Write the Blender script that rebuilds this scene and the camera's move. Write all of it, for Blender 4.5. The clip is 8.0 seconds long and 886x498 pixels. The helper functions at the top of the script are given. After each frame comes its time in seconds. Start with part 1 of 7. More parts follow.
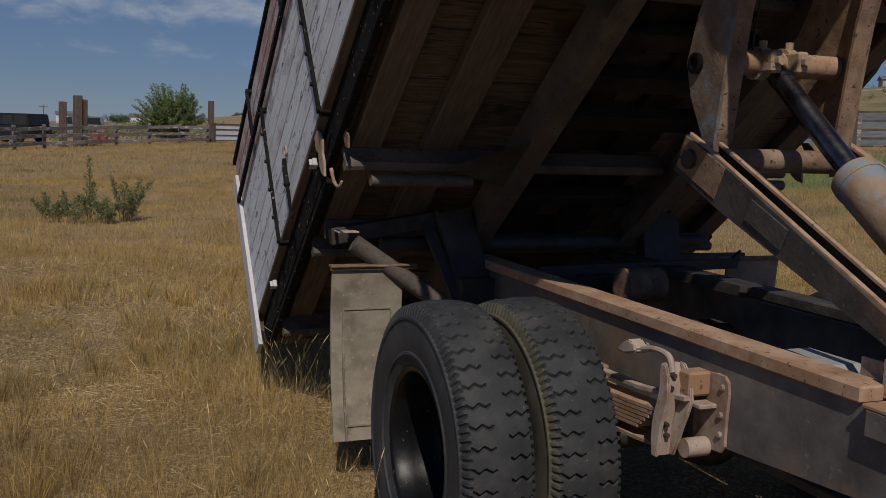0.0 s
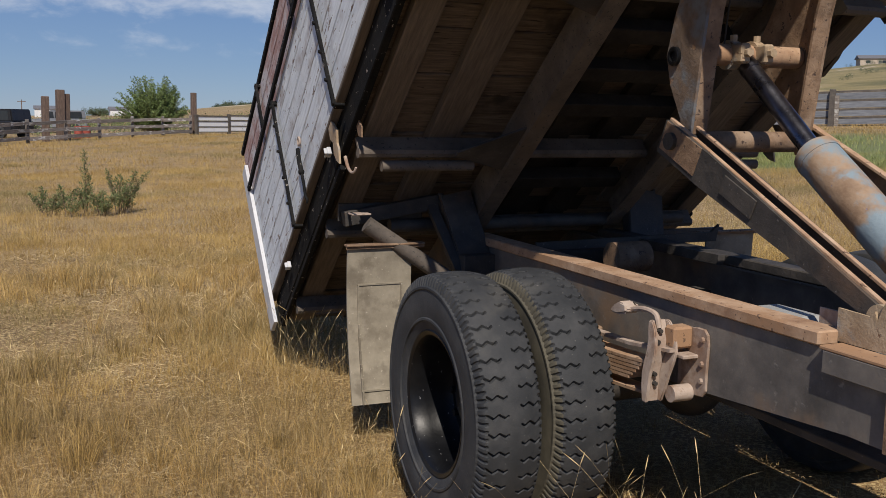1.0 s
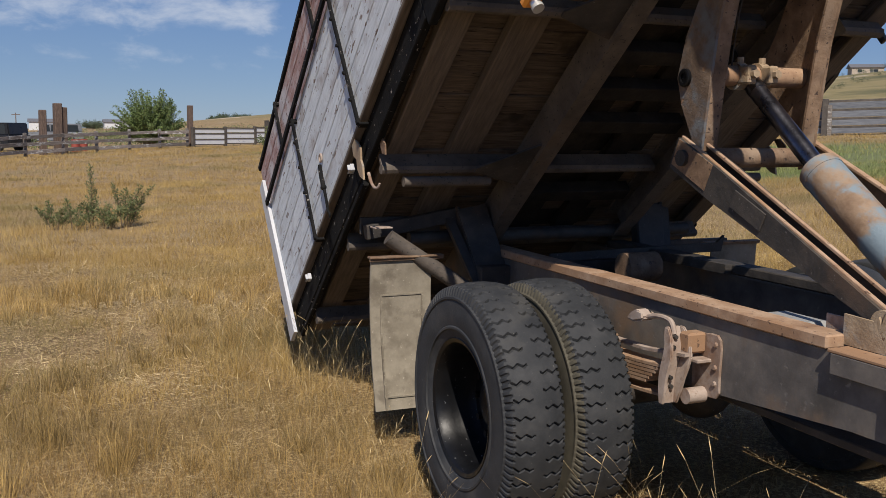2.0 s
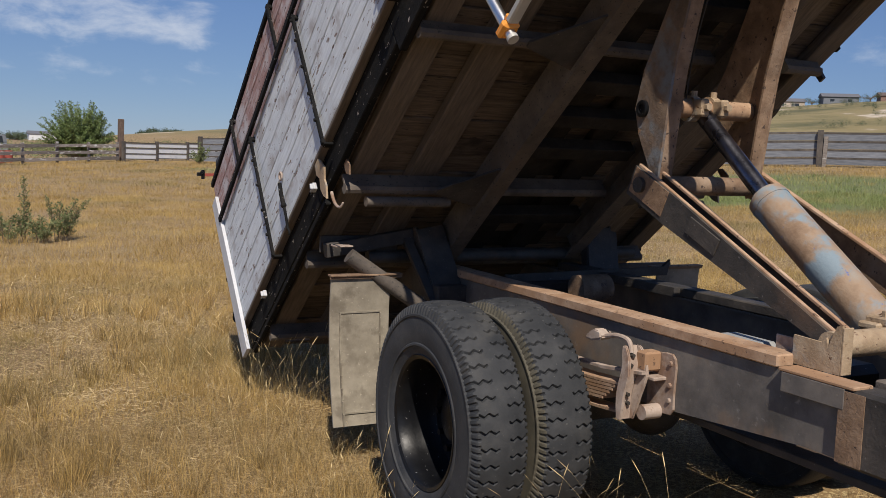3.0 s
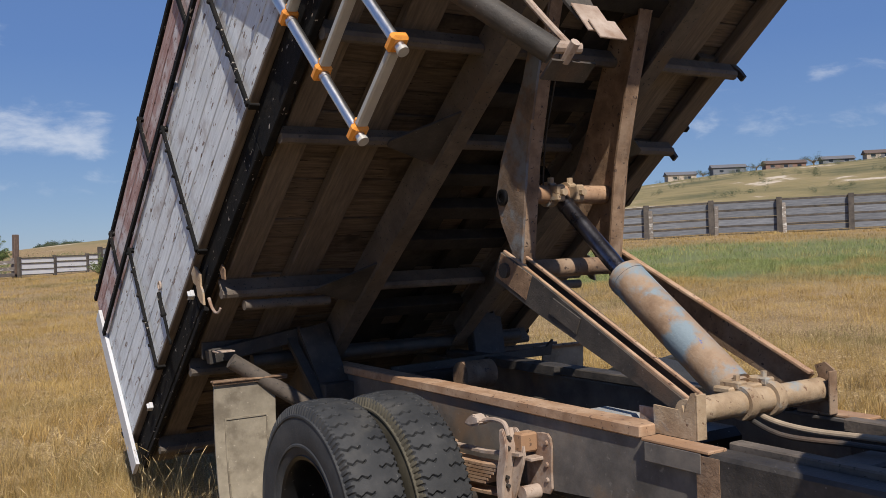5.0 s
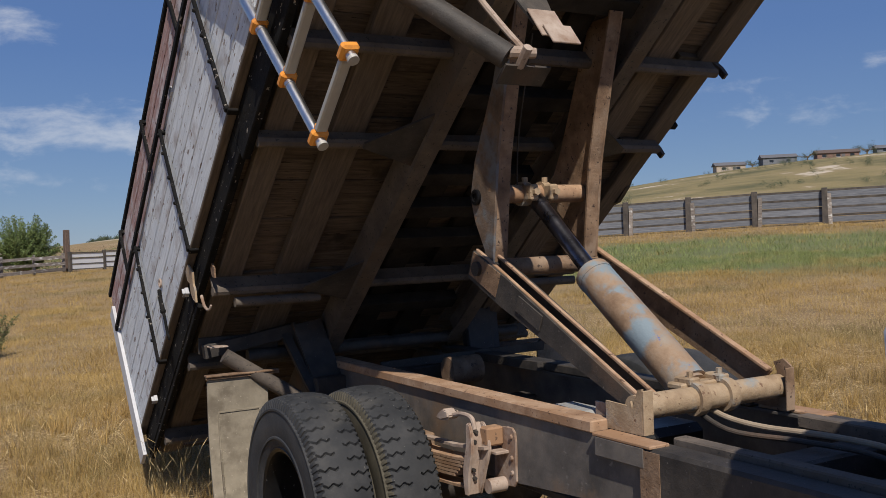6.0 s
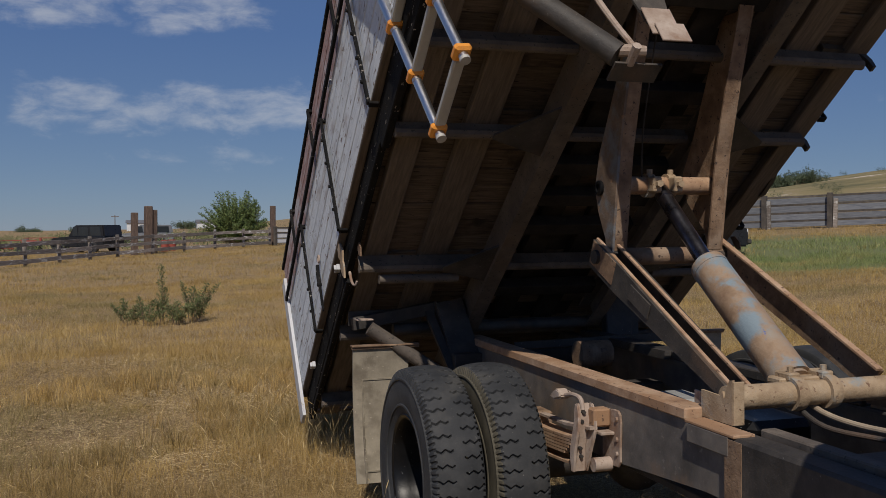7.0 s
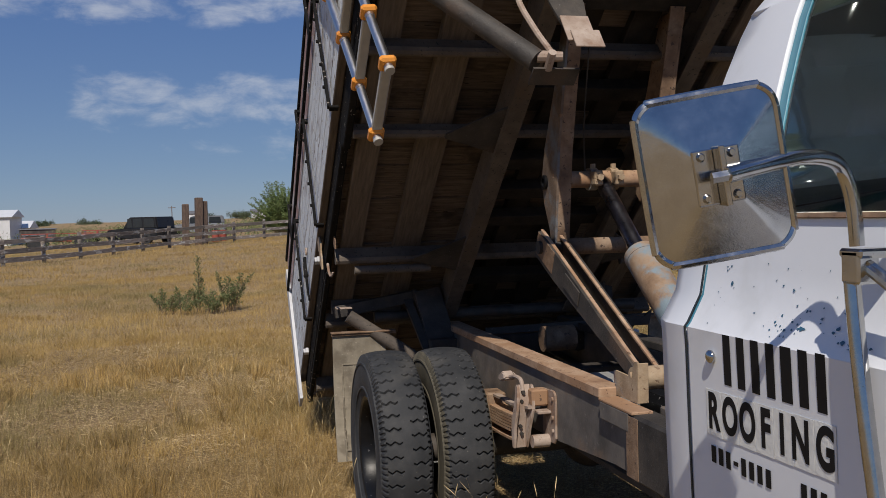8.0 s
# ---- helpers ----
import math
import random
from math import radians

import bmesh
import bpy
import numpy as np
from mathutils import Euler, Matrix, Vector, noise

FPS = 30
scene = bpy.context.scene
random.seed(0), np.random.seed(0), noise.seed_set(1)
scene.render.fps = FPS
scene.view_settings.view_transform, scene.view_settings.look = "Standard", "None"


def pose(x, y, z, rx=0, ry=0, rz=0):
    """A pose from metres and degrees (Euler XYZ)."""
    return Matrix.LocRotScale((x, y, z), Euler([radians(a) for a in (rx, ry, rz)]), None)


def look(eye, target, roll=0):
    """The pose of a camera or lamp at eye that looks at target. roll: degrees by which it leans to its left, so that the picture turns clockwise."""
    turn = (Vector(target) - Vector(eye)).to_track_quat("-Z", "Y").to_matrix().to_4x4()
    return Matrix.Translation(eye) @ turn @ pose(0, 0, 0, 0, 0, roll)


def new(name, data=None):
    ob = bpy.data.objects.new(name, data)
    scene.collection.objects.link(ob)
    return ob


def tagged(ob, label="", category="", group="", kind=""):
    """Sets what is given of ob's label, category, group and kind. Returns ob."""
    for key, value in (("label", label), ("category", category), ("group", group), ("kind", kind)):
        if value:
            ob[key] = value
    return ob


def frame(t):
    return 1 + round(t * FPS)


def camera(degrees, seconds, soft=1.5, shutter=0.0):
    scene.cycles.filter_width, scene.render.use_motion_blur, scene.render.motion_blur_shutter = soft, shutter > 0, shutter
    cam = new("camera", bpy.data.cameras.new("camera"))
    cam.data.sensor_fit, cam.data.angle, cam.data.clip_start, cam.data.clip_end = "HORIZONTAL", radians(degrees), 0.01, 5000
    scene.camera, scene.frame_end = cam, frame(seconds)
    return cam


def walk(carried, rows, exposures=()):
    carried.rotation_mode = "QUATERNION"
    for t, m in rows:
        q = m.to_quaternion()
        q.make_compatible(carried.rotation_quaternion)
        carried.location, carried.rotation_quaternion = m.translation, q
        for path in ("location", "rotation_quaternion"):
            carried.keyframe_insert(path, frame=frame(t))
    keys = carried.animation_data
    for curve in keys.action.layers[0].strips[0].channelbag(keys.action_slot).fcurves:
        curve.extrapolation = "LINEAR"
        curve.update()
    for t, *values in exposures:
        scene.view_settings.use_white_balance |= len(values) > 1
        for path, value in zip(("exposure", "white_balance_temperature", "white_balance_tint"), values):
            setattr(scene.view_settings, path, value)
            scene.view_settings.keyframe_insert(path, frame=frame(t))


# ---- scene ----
cam = camera(50.7, 8.0, soft=0.62)
PATH = [
    (0, (-2.222, -3.289, 1.558), (-1.499, -1.44, 1.314), 1.9),
    (0.5, (-2.335, -3.476, 1.549), (-1.537, -1.657, 1.316), 1.7),
    (1, (-2.461, -3.62, 1.564), (-1.707, -1.788, 1.294), 0.8),
    (2.5, (-2.744, -3.777, 1.6), (-1.956, -1.953, 1.369), 0.2),
    (3, (-2.822, -3.797, 1.596), (-1.922, -2.023, 1.397), 2.0),
    (3.5, (-2.79, -3.835, 1.609), (-1.76, -2.129, 1.432), 2.8),
    (4, (-2.753, -3.823, 1.596), (-1.63, -2.176, 1.428), 1.4),
    (4.5, (-2.731, -3.849, 1.598), (-1.564, -2.227, 1.518), -0.4),
    (5, (-2.707, -3.949, 1.618), (-1.641, -2.257, 1.611), -1.9),
    (5.2, (-2.671, -4.017, 1.614), (-1.62, -2.315, 1.595), -2.4),
    (6.5, (-2.389, -4.341, 1.645), (-1.552, -2.525, 1.627), -1.2),
    (7, (-2.302, -4.557, 1.642), (-1.7, -2.65, 1.596), -0.4),
    (7.5, (-2.144, -4.797, 1.645), (-1.643, -2.862, 1.578), -0.7),
    (8, (-1.926, -4.985, 1.677), (-1.435, -3.047, 1.602), -1.4),
]
walk(cam, [(t, look(eye, target, roll)) for t, eye, target, roll in PATH],
     exposures=[(0, -0.65), (0.3, -0.25), (0.6, 0.15), (1.0, 0.15), (2.5, 0.15), (3.0, 0.2), (4.0, 0.25), (4.5, 0.45), (5.0, 0.3), (6.0, 0.05), (6.5, -0.2), (7.0, -0.38), (7.5, -0.22), (8.0, -0.12)])

# ---- light ----
SUN = Vector((-0.37, -1.0, 1.22)).normalized()
world = bpy.data.worlds.new("world")
scene.world = world
world.use_nodes = True
wn = world.node_tree
sky = wn.nodes.new("ShaderNodeTexSky")
sky.sky_type = "NISHITA"
sky.sun_disc = False
sky.sun_elevation = math.asin(SUN.z)
sky.sun_rotation = math.atan2(SUN.x, SUN.y)
sky.altitude = 1500.0
sky.air_density, sky.dust_density, sky.ozone_density = 1.0, 0.05, 4.0
bg = wn.nodes["Background"]
bg.inputs["Strength"].default_value = 0.064
# thin fair-weather clouds, flattened towards the horizon
tc = wn.nodes.new("ShaderNodeTexCoord")
sep = wn.nodes.new("ShaderNodeSeparateXYZ")
wn.links.new(tc.outputs["Generated"], sep.inputs[0])


def wmath(op, a, b=None, c=None):
    n = wn.nodes.new("ShaderNodeMath")
    n.operation = op
    for k, v in enumerate((a, b, c)):
        if v is None:
            continue
        if isinstance(v, (int, float)):
            n.inputs[k].default_value = v
        else:
            wn.links.new(v, n.inputs[k])
    return n.outputs[0]


def wramp(v, lo, hi):
    n = wn.nodes.new("ShaderNodeMapRange")
    n.interpolation_type = "SMOOTHSTEP"
    n.inputs["From Min"].default_value, n.inputs["From Max"].default_value = lo, hi
    wn.links.new(v, n.inputs["Value"])
    return n.outputs[0]


def bank(a0, a1, e0, e1, soft_a, soft_e, weight):
    """A bank of cloud between two bearings and two heights over the skyline, in degrees."""
    side = wmath("MULTIPLY", wramp(bearing, a0 - soft_a, a0 + soft_a), wramp(bearing, a1 + soft_a, a1 - soft_a))
    tall = wmath("MULTIPLY", wramp(lift, e0 - soft_e, e0 + soft_e), wramp(lift, e1 + soft_e, e1 - soft_e))
    return wmath("MULTIPLY", wmath("MULTIPLY", side, tall), weight)


bearing = wmath("MULTIPLY", wmath("ARCTAN2", sep.outputs["X"], sep.outputs["Y"]), 180 / math.pi)
lift = wmath("MULTIPLY", wmath("ARCSINE", sep.outputs["Z"]), 180 / math.pi)
comb = wn.nodes.new("ShaderNodeCombineXYZ")
wn.links.new(bearing, comb.inputs[0])
wn.links.new(wmath("MULTIPLY", lift, 2.3), comb.inputs[1])
cn = wn.nodes.new("ShaderNodeTexNoise")
cn.inputs["Scale"].default_value = 0.3
cn.inputs["Detail"].default_value = 9.0
cn.inputs["Roughness"].default_value = 0.6
cn.inputs["Distortion"].default_value = 0.25
wn.links.new(comb.outputs[0], cn.inputs["Vector"])
cover = wmath("ADD", bank(-7.5, 13, 5.6, 8.6, 1.2, 0.9, 0.36), bank(-40, 7, 11.3, 14.0, 2.5, 0.8, 0.36))
cover = wmath("ADD", cover, bank(-3, 16, 3.4, 5.0, 3.0, 0.8, 0.2))
cover = wmath("ADD", cover, bank(42, 66, 5.5, 9.5, 5.0, 1.5, 0.16))
cover = wmath("ADD", cover, bank(-60, -14, 4.0, 6.0, 6.0, 1.0, 0.16))
puff = wramp(wmath("ADD", wmath("SUBTRACT", cn.outputs["Fac"], 0.24), cover), 0.42, 0.86)
cloud = wmath("MULTIPLY", puff, 0.56)
cmix = wn.nodes.new("ShaderNodeMix")
cmix.data_type = "RGBA"
wn.links.new(cloud, cmix.inputs["Factor"])
deep = wn.nodes.new("ShaderNodeHueSaturation")
deep.inputs["Saturation"].default_value = 1.15
deep.inputs["Hue"].default_value = 0.503
wn.links.new(sky.outputs[0], deep.inputs["Color"])
# a clean dry blue over the pale skyline
height = wn.nodes.new("ShaderNodeMapRange")
height.inputs["From Min"].default_value, height.inputs["From Max"].default_value = 0.0, 0.5
wn.links.new(sep.outputs["Z"], height.inputs["Value"])
blue = wn.nodes.new("ShaderNodeValToRGB")
blue.color_ramp.elements[0].color = (2.95, 4.4, 7.1, 1)
blue.color_ramp.elements[1].color = (1.6, 2.8, 6.3, 1)
e = blue.color_ramp.elements.new(0.4)
e.color = (1.7, 3.05, 6.7, 1)
wn.links.new(height.outputs[0], blue.inputs[0])
clear = wn.nodes.new("ShaderNodeMix")
clear.data_type = "RGBA"
clear.inputs["Factor"].default_value = 0.7
wn.links.new(deep.outputs[0], clear.inputs["A"])
wn.links.new(blue.outputs[0], clear.inputs["B"])
wn.links.new(clear.outputs["Result"], cmix.inputs["A"])
cmix.inputs["B"].default_value = (10.5, 10.8, 11.4, 1)
wn.links.new(cmix.outputs["Result"], bg.inputs["Color"])
sun_data = bpy.data.lights.new("sun", "SUN")
sun_data.energy, sun_data.angle, sun_data.color = 4.2, radians(0.53), (1.0, 0.91, 0.8)
sun = new("sun", sun_data)
sun.matrix_world = look(SUN * 60, (0, 0, 0))


# ---- materials ----
def surface(name, cols, scale=4.0, rough=0.8, metal=0.0, bump=0.3, bump_scale=None, stretch=(1, 1, 1), rand="", rand_amt=0.25,
            stain=None, stain_scale=1.5, stain_cut=(0.55, 0.7), chips=None, chip_scale=30.0, chip_cut=(0.62, 0.66), chip_stretch=None, spec=None):
    """Weathered surface: a fine grain between the given colours, broad stains, small chips, and relief, in metres."""
    m = bpy.data.materials.new(name)
    m.use_nodes = True
    nt = m.node_tree
    N, L = nt.nodes, nt.links
    b = N["Principled BSDF"]
    tcn = N.new("ShaderNodeTexCoord")
    vec = tcn.outputs["Object"]
    info = N.new("ShaderNodeObjectInfo")
    shift = N.new("ShaderNodeVectorMath")
    shift.operation = "MULTIPLY_ADD"
    L.new(info.outputs["Random"], shift.inputs[0])
    shift.inputs[1].default_value = (37.0, 23.0, 11.0)
    L.new(vec, shift.inputs[2])
    vec = shift.outputs[0]

    def noise_tex(sc, st=(1, 1, 1), detail=6.0, roughness=0.6):
        mp = N.new("ShaderNodeMapping")
        mp.inputs["Scale"].default_value = st
        L.new(vec, mp.inputs[0])
        t = N.new("ShaderNodeTexNoise")
        t.inputs["Scale"].default_value = sc
        t.inputs["Detail"].default_value = detail
        t.inputs["Roughness"].default_value = roughness
        L.new(mp.outputs[0], t.inputs["Vector"])
        return t.outputs["Fac"]

    grain = noise_tex(scale, stretch, 8.0, 0.65)
    ramp = N.new("ShaderNodeValToRGB")
    els = ramp.color_ramp.elements
    for k, c in enumerate(cols):
        pos = 0.3 + 0.4 * k / max(1, len(cols) - 1)
        e = els[k] if k < 2 else els.new(pos)
        e.position, e.color = pos, (*c, 1)
    if len(cols) == 1:
        els[1].color = (*cols[0], 1)
    L.new(grain, ramp.inputs[0])
    col = ramp.outputs[0]

    def mix(fac, a, bcol, blend="MIX"):
        x = N.new("ShaderNodeMix")
        x.data_type, x.blend_type = "RGBA", blend
        if isinstance(fac, float):
            x.inputs["Factor"].default_value = fac
        else:
            L.new(fac, x.inputs["Factor"])
        L.new(a, x.inputs["A"])
        if isinstance(bcol, tuple):
            x.inputs["B"].default_value = (*bcol, 1)
        else:
            L.new(bcol, x.inputs["B"])
        return x.outputs["Result"]

    def cut(v, lo, hi):
        r = N.new("ShaderNodeMapRange")
        r.interpolation_type = "SMOOTHSTEP"
        r.inputs["From Min"].default_value, r.inputs["From Max"].default_value = lo, hi
        L.new(v, r.inputs["Value"])
        return r.outputs[0]

    if stain:
        col = mix(cut(noise_tex(stain_scale, (1, 1, 1), 5.0, 0.6), *stain_cut), col, stain)
    rough_add = None
    if chips:
        rough_add = cut(noise_tex(chip_scale, chip_stretch or stretch, 4.0, 0.6), *chip_cut)
        col = mix(rough_add, col, chips)
    if rand:
        src = info.outputs["Random"] if rand == "object" else N.new("ShaderNodeNewGeometry").outputs["Random Per Island"]
        r = N.new("ShaderNodeMapRange")
        r.inputs["To Min"].default_value, r.inputs["To Max"].default_value = 1 - rand_amt, 1 + rand_amt
        L.new(src, r.inputs["Value"])
        hsv = N.new("ShaderNodeHueSaturation")
        L.new(r.outputs[0], hsv.inputs["Value"])
        L.new(col, hsv.inputs["Color"])
        col = hsv.outputs[0]
    L.new(col, b.inputs["Base Color"])
    rr = N.new("ShaderNodeMapRange")
    rr.inputs["To Min"].default_value, rr.inputs["To Max"].default_value = max(0.02, rough - 0.12), min(1, rough + 0.12)
    L.new(grain, rr.inputs["Value"])
    L.new(rr.outputs[0], b.inputs["Roughness"])
    b.inputs["Metallic"].default_value = metal
    if spec is not None:
        b.inputs["Specular IOR Level"].default_value = spec
    if bump:
        bn = N.new("ShaderNodeBump")
        bn.inputs["Strength"].default_value = bump
        bn.inputs["Distance"].default_value = 0.01
        hgt = noise_tex(bump_scale or scale * 3, stretch, 6.0, 0.65)
        if rough_add is not None:
            sub = N.new("ShaderNodeMath")
            sub.operation = "SUBTRACT"
            L.new(hgt, sub.inputs[0])
            L.new(rough_add, sub.inputs[1])
            hgt = sub.outputs[0]
        L.new(hgt, bn.inputs["Height"])
        L.new(bn.outputs[0], b.inputs["Normal"])
    return m


DARK_STEEL = surface("weathered_frame_steel", [(0.02, 0.0185, 0.0175), (0.046, 0.041, 0.037), (0.088, 0.075, 0.063)], 6, 0.65, 0.0, 0.3, 60,
                     stain=(0.1, 0.066, 0.045), stain_scale=2.5, stain_cut=(0.55, 0.72), chips=(0.15, 0.14, 0.13), chip_scale=70, chip_cut=(0.67, 0.71))
RUST = surface("rust", [(0.11, 0.068, 0.042), (0.21, 0.132, 0.08), (0.33, 0.225, 0.145)], 9, 0.85, 0.0, 0.4, 70,
               stain=(0.3, 0.22, 0.155), stain_scale=4.0, stain_cut=(0.5, 0.7), chips=(0.07, 0.045, 0.035), chip_scale=45)
DUSTY_STEEL = surface("dusty_brown_steel", [(0.062, 0.052, 0.044), (0.11, 0.091, 0.075), (0.17, 0.14, 0.112)], 6, 0.8, 0.0, 0.3, 60,
                      stain=(0.11, 0.083, 0.062), stain_scale=2.5, chips=(0.04, 0.04, 0.034), chip_scale=60)
CHASSIS = surface("grey_chassis_steel", [(0.072, 0.067, 0.062), (0.128, 0.117, 0.107), (0.2, 0.178, 0.152)], 6, 0.6, 0.0, 0.13, 60,
                  stain=(0.2, 0.14, 0.095), stain_scale=2.5, stain_cut=(0.55, 0.72), chips=(0.2, 0.185, 0.165), chip_scale=34, chip_cut=(0.62, 0.76))
LIGHT_RUST = surface("pale_dusty_rust", [(0.25, 0.145, 0.085), (0.4, 0.26, 0.165), (0.5, 0.36, 0.25)], 9, 0.85, 0.0, 0.16, 70,
                     stain=(0.33, 0.195, 0.11), stain_scale=4.0, stain_cut=(0.48, 0.64), chips=(0.14, 0.085, 0.055), chip_scale=50)
RUST_BLUE = surface("rust_over_blue_paint", [(0.075, 0.055, 0.042), (0.15, 0.105, 0.075), (0.24, 0.175, 0.125)], 9, 0.75, 0.0, 0.35, 70,
                    stain=(0.155, 0.17, 0.185), stain_scale=5.0, stain_cut=(0.46, 0.62), chips=(0.25, 0.15, 0.085), chip_scale=16, chip_cut=(0.62, 0.7))
CYL = surface("worn_blue_cylinder_paint", [(0.2, 0.125, 0.075), (0.31, 0.215, 0.14), (0.3, 0.27, 0.23)], 8, 0.7, 0.0, 0.25, 60,
              stain=(0.2, 0.26, 0.3), stain_scale=7.0, stain_cut=(0.46, 0.62), chips=(0.03, 0.12, 0.42), chip_scale=9.5, chip_cut=(0.635, 0.69), chip_stretch=(1, 1, 1))
TAN_DUST = surface("dust_coated_steel", [(0.26, 0.185, 0.14), (0.37, 0.29, 0.235), (0.47, 0.39, 0.33)], 10, 0.85, 0.0, 0.14, 80,
                   stain=(0.24, 0.15, 0.1), stain_scale=6, stain_cut=(0.5, 0.66), chips=(0.24, 0.17, 0.125), chip_scale=30, chip_cut=(0.6, 0.72))
TAN_TUBE = surface("dusty_tan_tube", [(0.24, 0.165, 0.1), (0.36, 0.265, 0.17), (0.46, 0.36, 0.25)], 9, 0.8, 0.0, 0.35, 70,
                   stain=(0.26, 0.28, 0.28), stain_scale=7.0, stain_cut=(0.56, 0.7), chips=(0.17, 0.1, 0.06), chip_scale=34, chip_cut=(0.6, 0.68))
ROD_CHROME = surface("oily_dark_rod", [(0.12, 0.12, 0.15), (0.24, 0.24, 0.28)], 12, 0.3, 1.0, 0.12, 90)
CHROME = surface("pitted_chrome", [(0.42, 0.42, 0.42), (0.54, 0.54, 0.53)], 30, 0.14, 1.0, 0.02, 120, chips=(0.3, 0.27, 0.24), chip_scale=260, chip_cut=(0.68, 0.72))
OLD_WOOD = surface("dusty_floor_planks", [(0.06, 0.045, 0.034), (0.125, 0.094, 0.069), (0.19, 0.145, 0.108)], 5, 0.9, 0.0, 0.4, 30, (1.2, 14, 14),
                   rand="object", rand_amt=0.3, stain=(0.045, 0.033, 0.025), stain_scale=3, chips=(0.025, 0.018, 0.014), chip_scale=6, chip_cut=(0.64, 0.68))
BLACK_TIMBER = surface("black_timber", [(0.014, 0.0125, 0.011), (0.03, 0.026, 0.022), (0.055, 0.046, 0.038)], 6, 0.8, 0.0, 0.3, 40, spec=0.2)
STRINGER = surface("dusty_wood_beam", [(0.085, 0.068, 0.053), (0.135, 0.108, 0.085), (0.19, 0.153, 0.122)], 5, 0.9, 0.0, 0.35, 25, (14, 1.2, 14), rand="object", rand_amt=0.12)
GREY_PAINT = surface("peeling_pale_grey_paint", [(0.5, 0.53, 0.555), (0.63, 0.67, 0.7), (0.73, 0.77, 0.8)], 5, 0.8, 0.0, 0.4, 55, (10, 1.0, 10),
                     rand="object", rand_amt=0.05, stain=(0.4, 0.38, 0.375), stain_scale=4, stain_cut=(0.5, 0.7),
                     chips=(0.2, 0.155, 0.13), chip_scale=13, chip_cut=(0.615, 0.645), chip_stretch=(3.2, 0.9, 3.2))
RED_GREY = surface("worn_red_and_grey_paint", [(0.26, 0.13, 0.115), (0.36, 0.23, 0.21), (0.48, 0.43, 0.43)], 5, 0.8, 0.0, 0.35, 40, (8, 1.2, 8),
                   rand="object", rand_amt=0.05, stain=(0.5, 0.47, 0.48), stain_scale=4, stain_cut=(0.48, 0.65), chips=(0.14, 0.08, 0.065), chip_scale=11, chip_cut=(0.6, 0.64), chip_stretch=(6, 1.6, 6))
FLAKY_BLACK = surface("flaking_black_paint", [(0.006, 0.006, 0.0065), (0.011, 0.011, 0.011), (0.021, 0.019, 0.018)], 7, 0.8, 0.0, 0.5, 40, (1, 1, 1),
                      chips=(0.3, 0.27, 0.24), chip_scale=42, chip_cut=(0.645, 0.67), chip_stretch=(1, 0.6, 1), spec=0.12)
WHITE_STRIP = surface("white_painted_steel", [(0.46, 0.47, 0.49), (0.58, 0.59, 0.61)], 8, 0.5, 0.0, 0.1, chips=(0.3, 0.24, 0.18), chip_scale=40, chip_cut=(0.69, 0.72))
RUBBER = surface("dusty_tyre_rubber", [(0.017, 0.019, 0.022), (0.028, 0.03, 0.033), (0.05, 0.051, 0.053)], 9, 0.75, 0.0, 0.2, 120,
                 stain=(0.065, 0.063, 0.058), stain_scale=5, stain_cut=(0.52, 0.78), chips=(0.15, 0.145, 0.135), chip_scale=75, chip_cut=(0.68, 0.73))
INNER_RUBBER = surface("muddy_tyre_rubber", [(0.05, 0.046, 0.036), (0.08, 0.072, 0.052), (0.11, 0.098, 0.07)], 9, 0.85, 0.0, 0.2, 120)
RIM_BLACK = surface("greasy_black_rim", [(0.004, 0.0042, 0.005), (0.009, 0.0095, 0.011)], 9, 0.36, 0.0, 0.08, 45, chips=(0.3, 0.3, 0.3), chip_scale=55, chip_cut=(0.68, 0.7), spec=0.25)
FLAP = surface("dusty_rubber_flap", [(0.2, 0.172, 0.128), (0.27, 0.237, 0.18), (0.34, 0.3, 0.232)], 9, 0.85, 0.0, 0.15, 60,
               stain=(0.17, 0.145, 0.108), stain_scale=7, stain_cut=(0.48, 0.66), chips=(0.4, 0.35, 0.28), chip_scale=60, chip_cut=(0.64, 0.7))
CAB_WHITE = surface("old_white_enamel", [(0.74, 0.78, 0.83), (0.79, 0.82, 0.86)], 3, 0.32, 0.0, 0.03, 30,
                    stain=(0.7, 0.73, 0.76), stain_scale=4, chips=(0.1, 0.27, 0.4), chip_scale=14, chip_cut=(0.735, 0.75), spec=0.5)
TEAL = surface("old_teal_paint", [(0.05, 0.2, 0.28), (0.07, 0.25, 0.33)], 6, 0.4, 0.0, 0.05)
ALU = surface("brushed_aluminium", [(0.55, 0.55, 0.56), (0.68, 0.68, 0.69)], 20, 0.35, 1.0, 0.05, 100, (8, 8, 1))
RUNG = surface("dull_aluminium_rung", [(0.42, 0.41, 0.38), (0.5, 0.49, 0.45)], 12, 0.55, 0.3, 0.05)
ORANGE = surface("orange_plastic", [(0.72, 0.27, 0.035), (0.8, 0.33, 0.05)], 14, 0.5, 0.0, 0.1, stain=(0.6, 0.24, 0.05), stain_scale=20)
BLACK = surface("black_paint", [(0.006, 0.006, 0.007), (0.011, 0.011, 0.012)], 9, 0.6, 0.0, 0.03, spec=0.2)
HOSE = surface("dusty_hose", [(0.28, 0.22, 0.16), (0.37, 0.3, 0.22)], 20, 0.85, 0.0, 0.2)
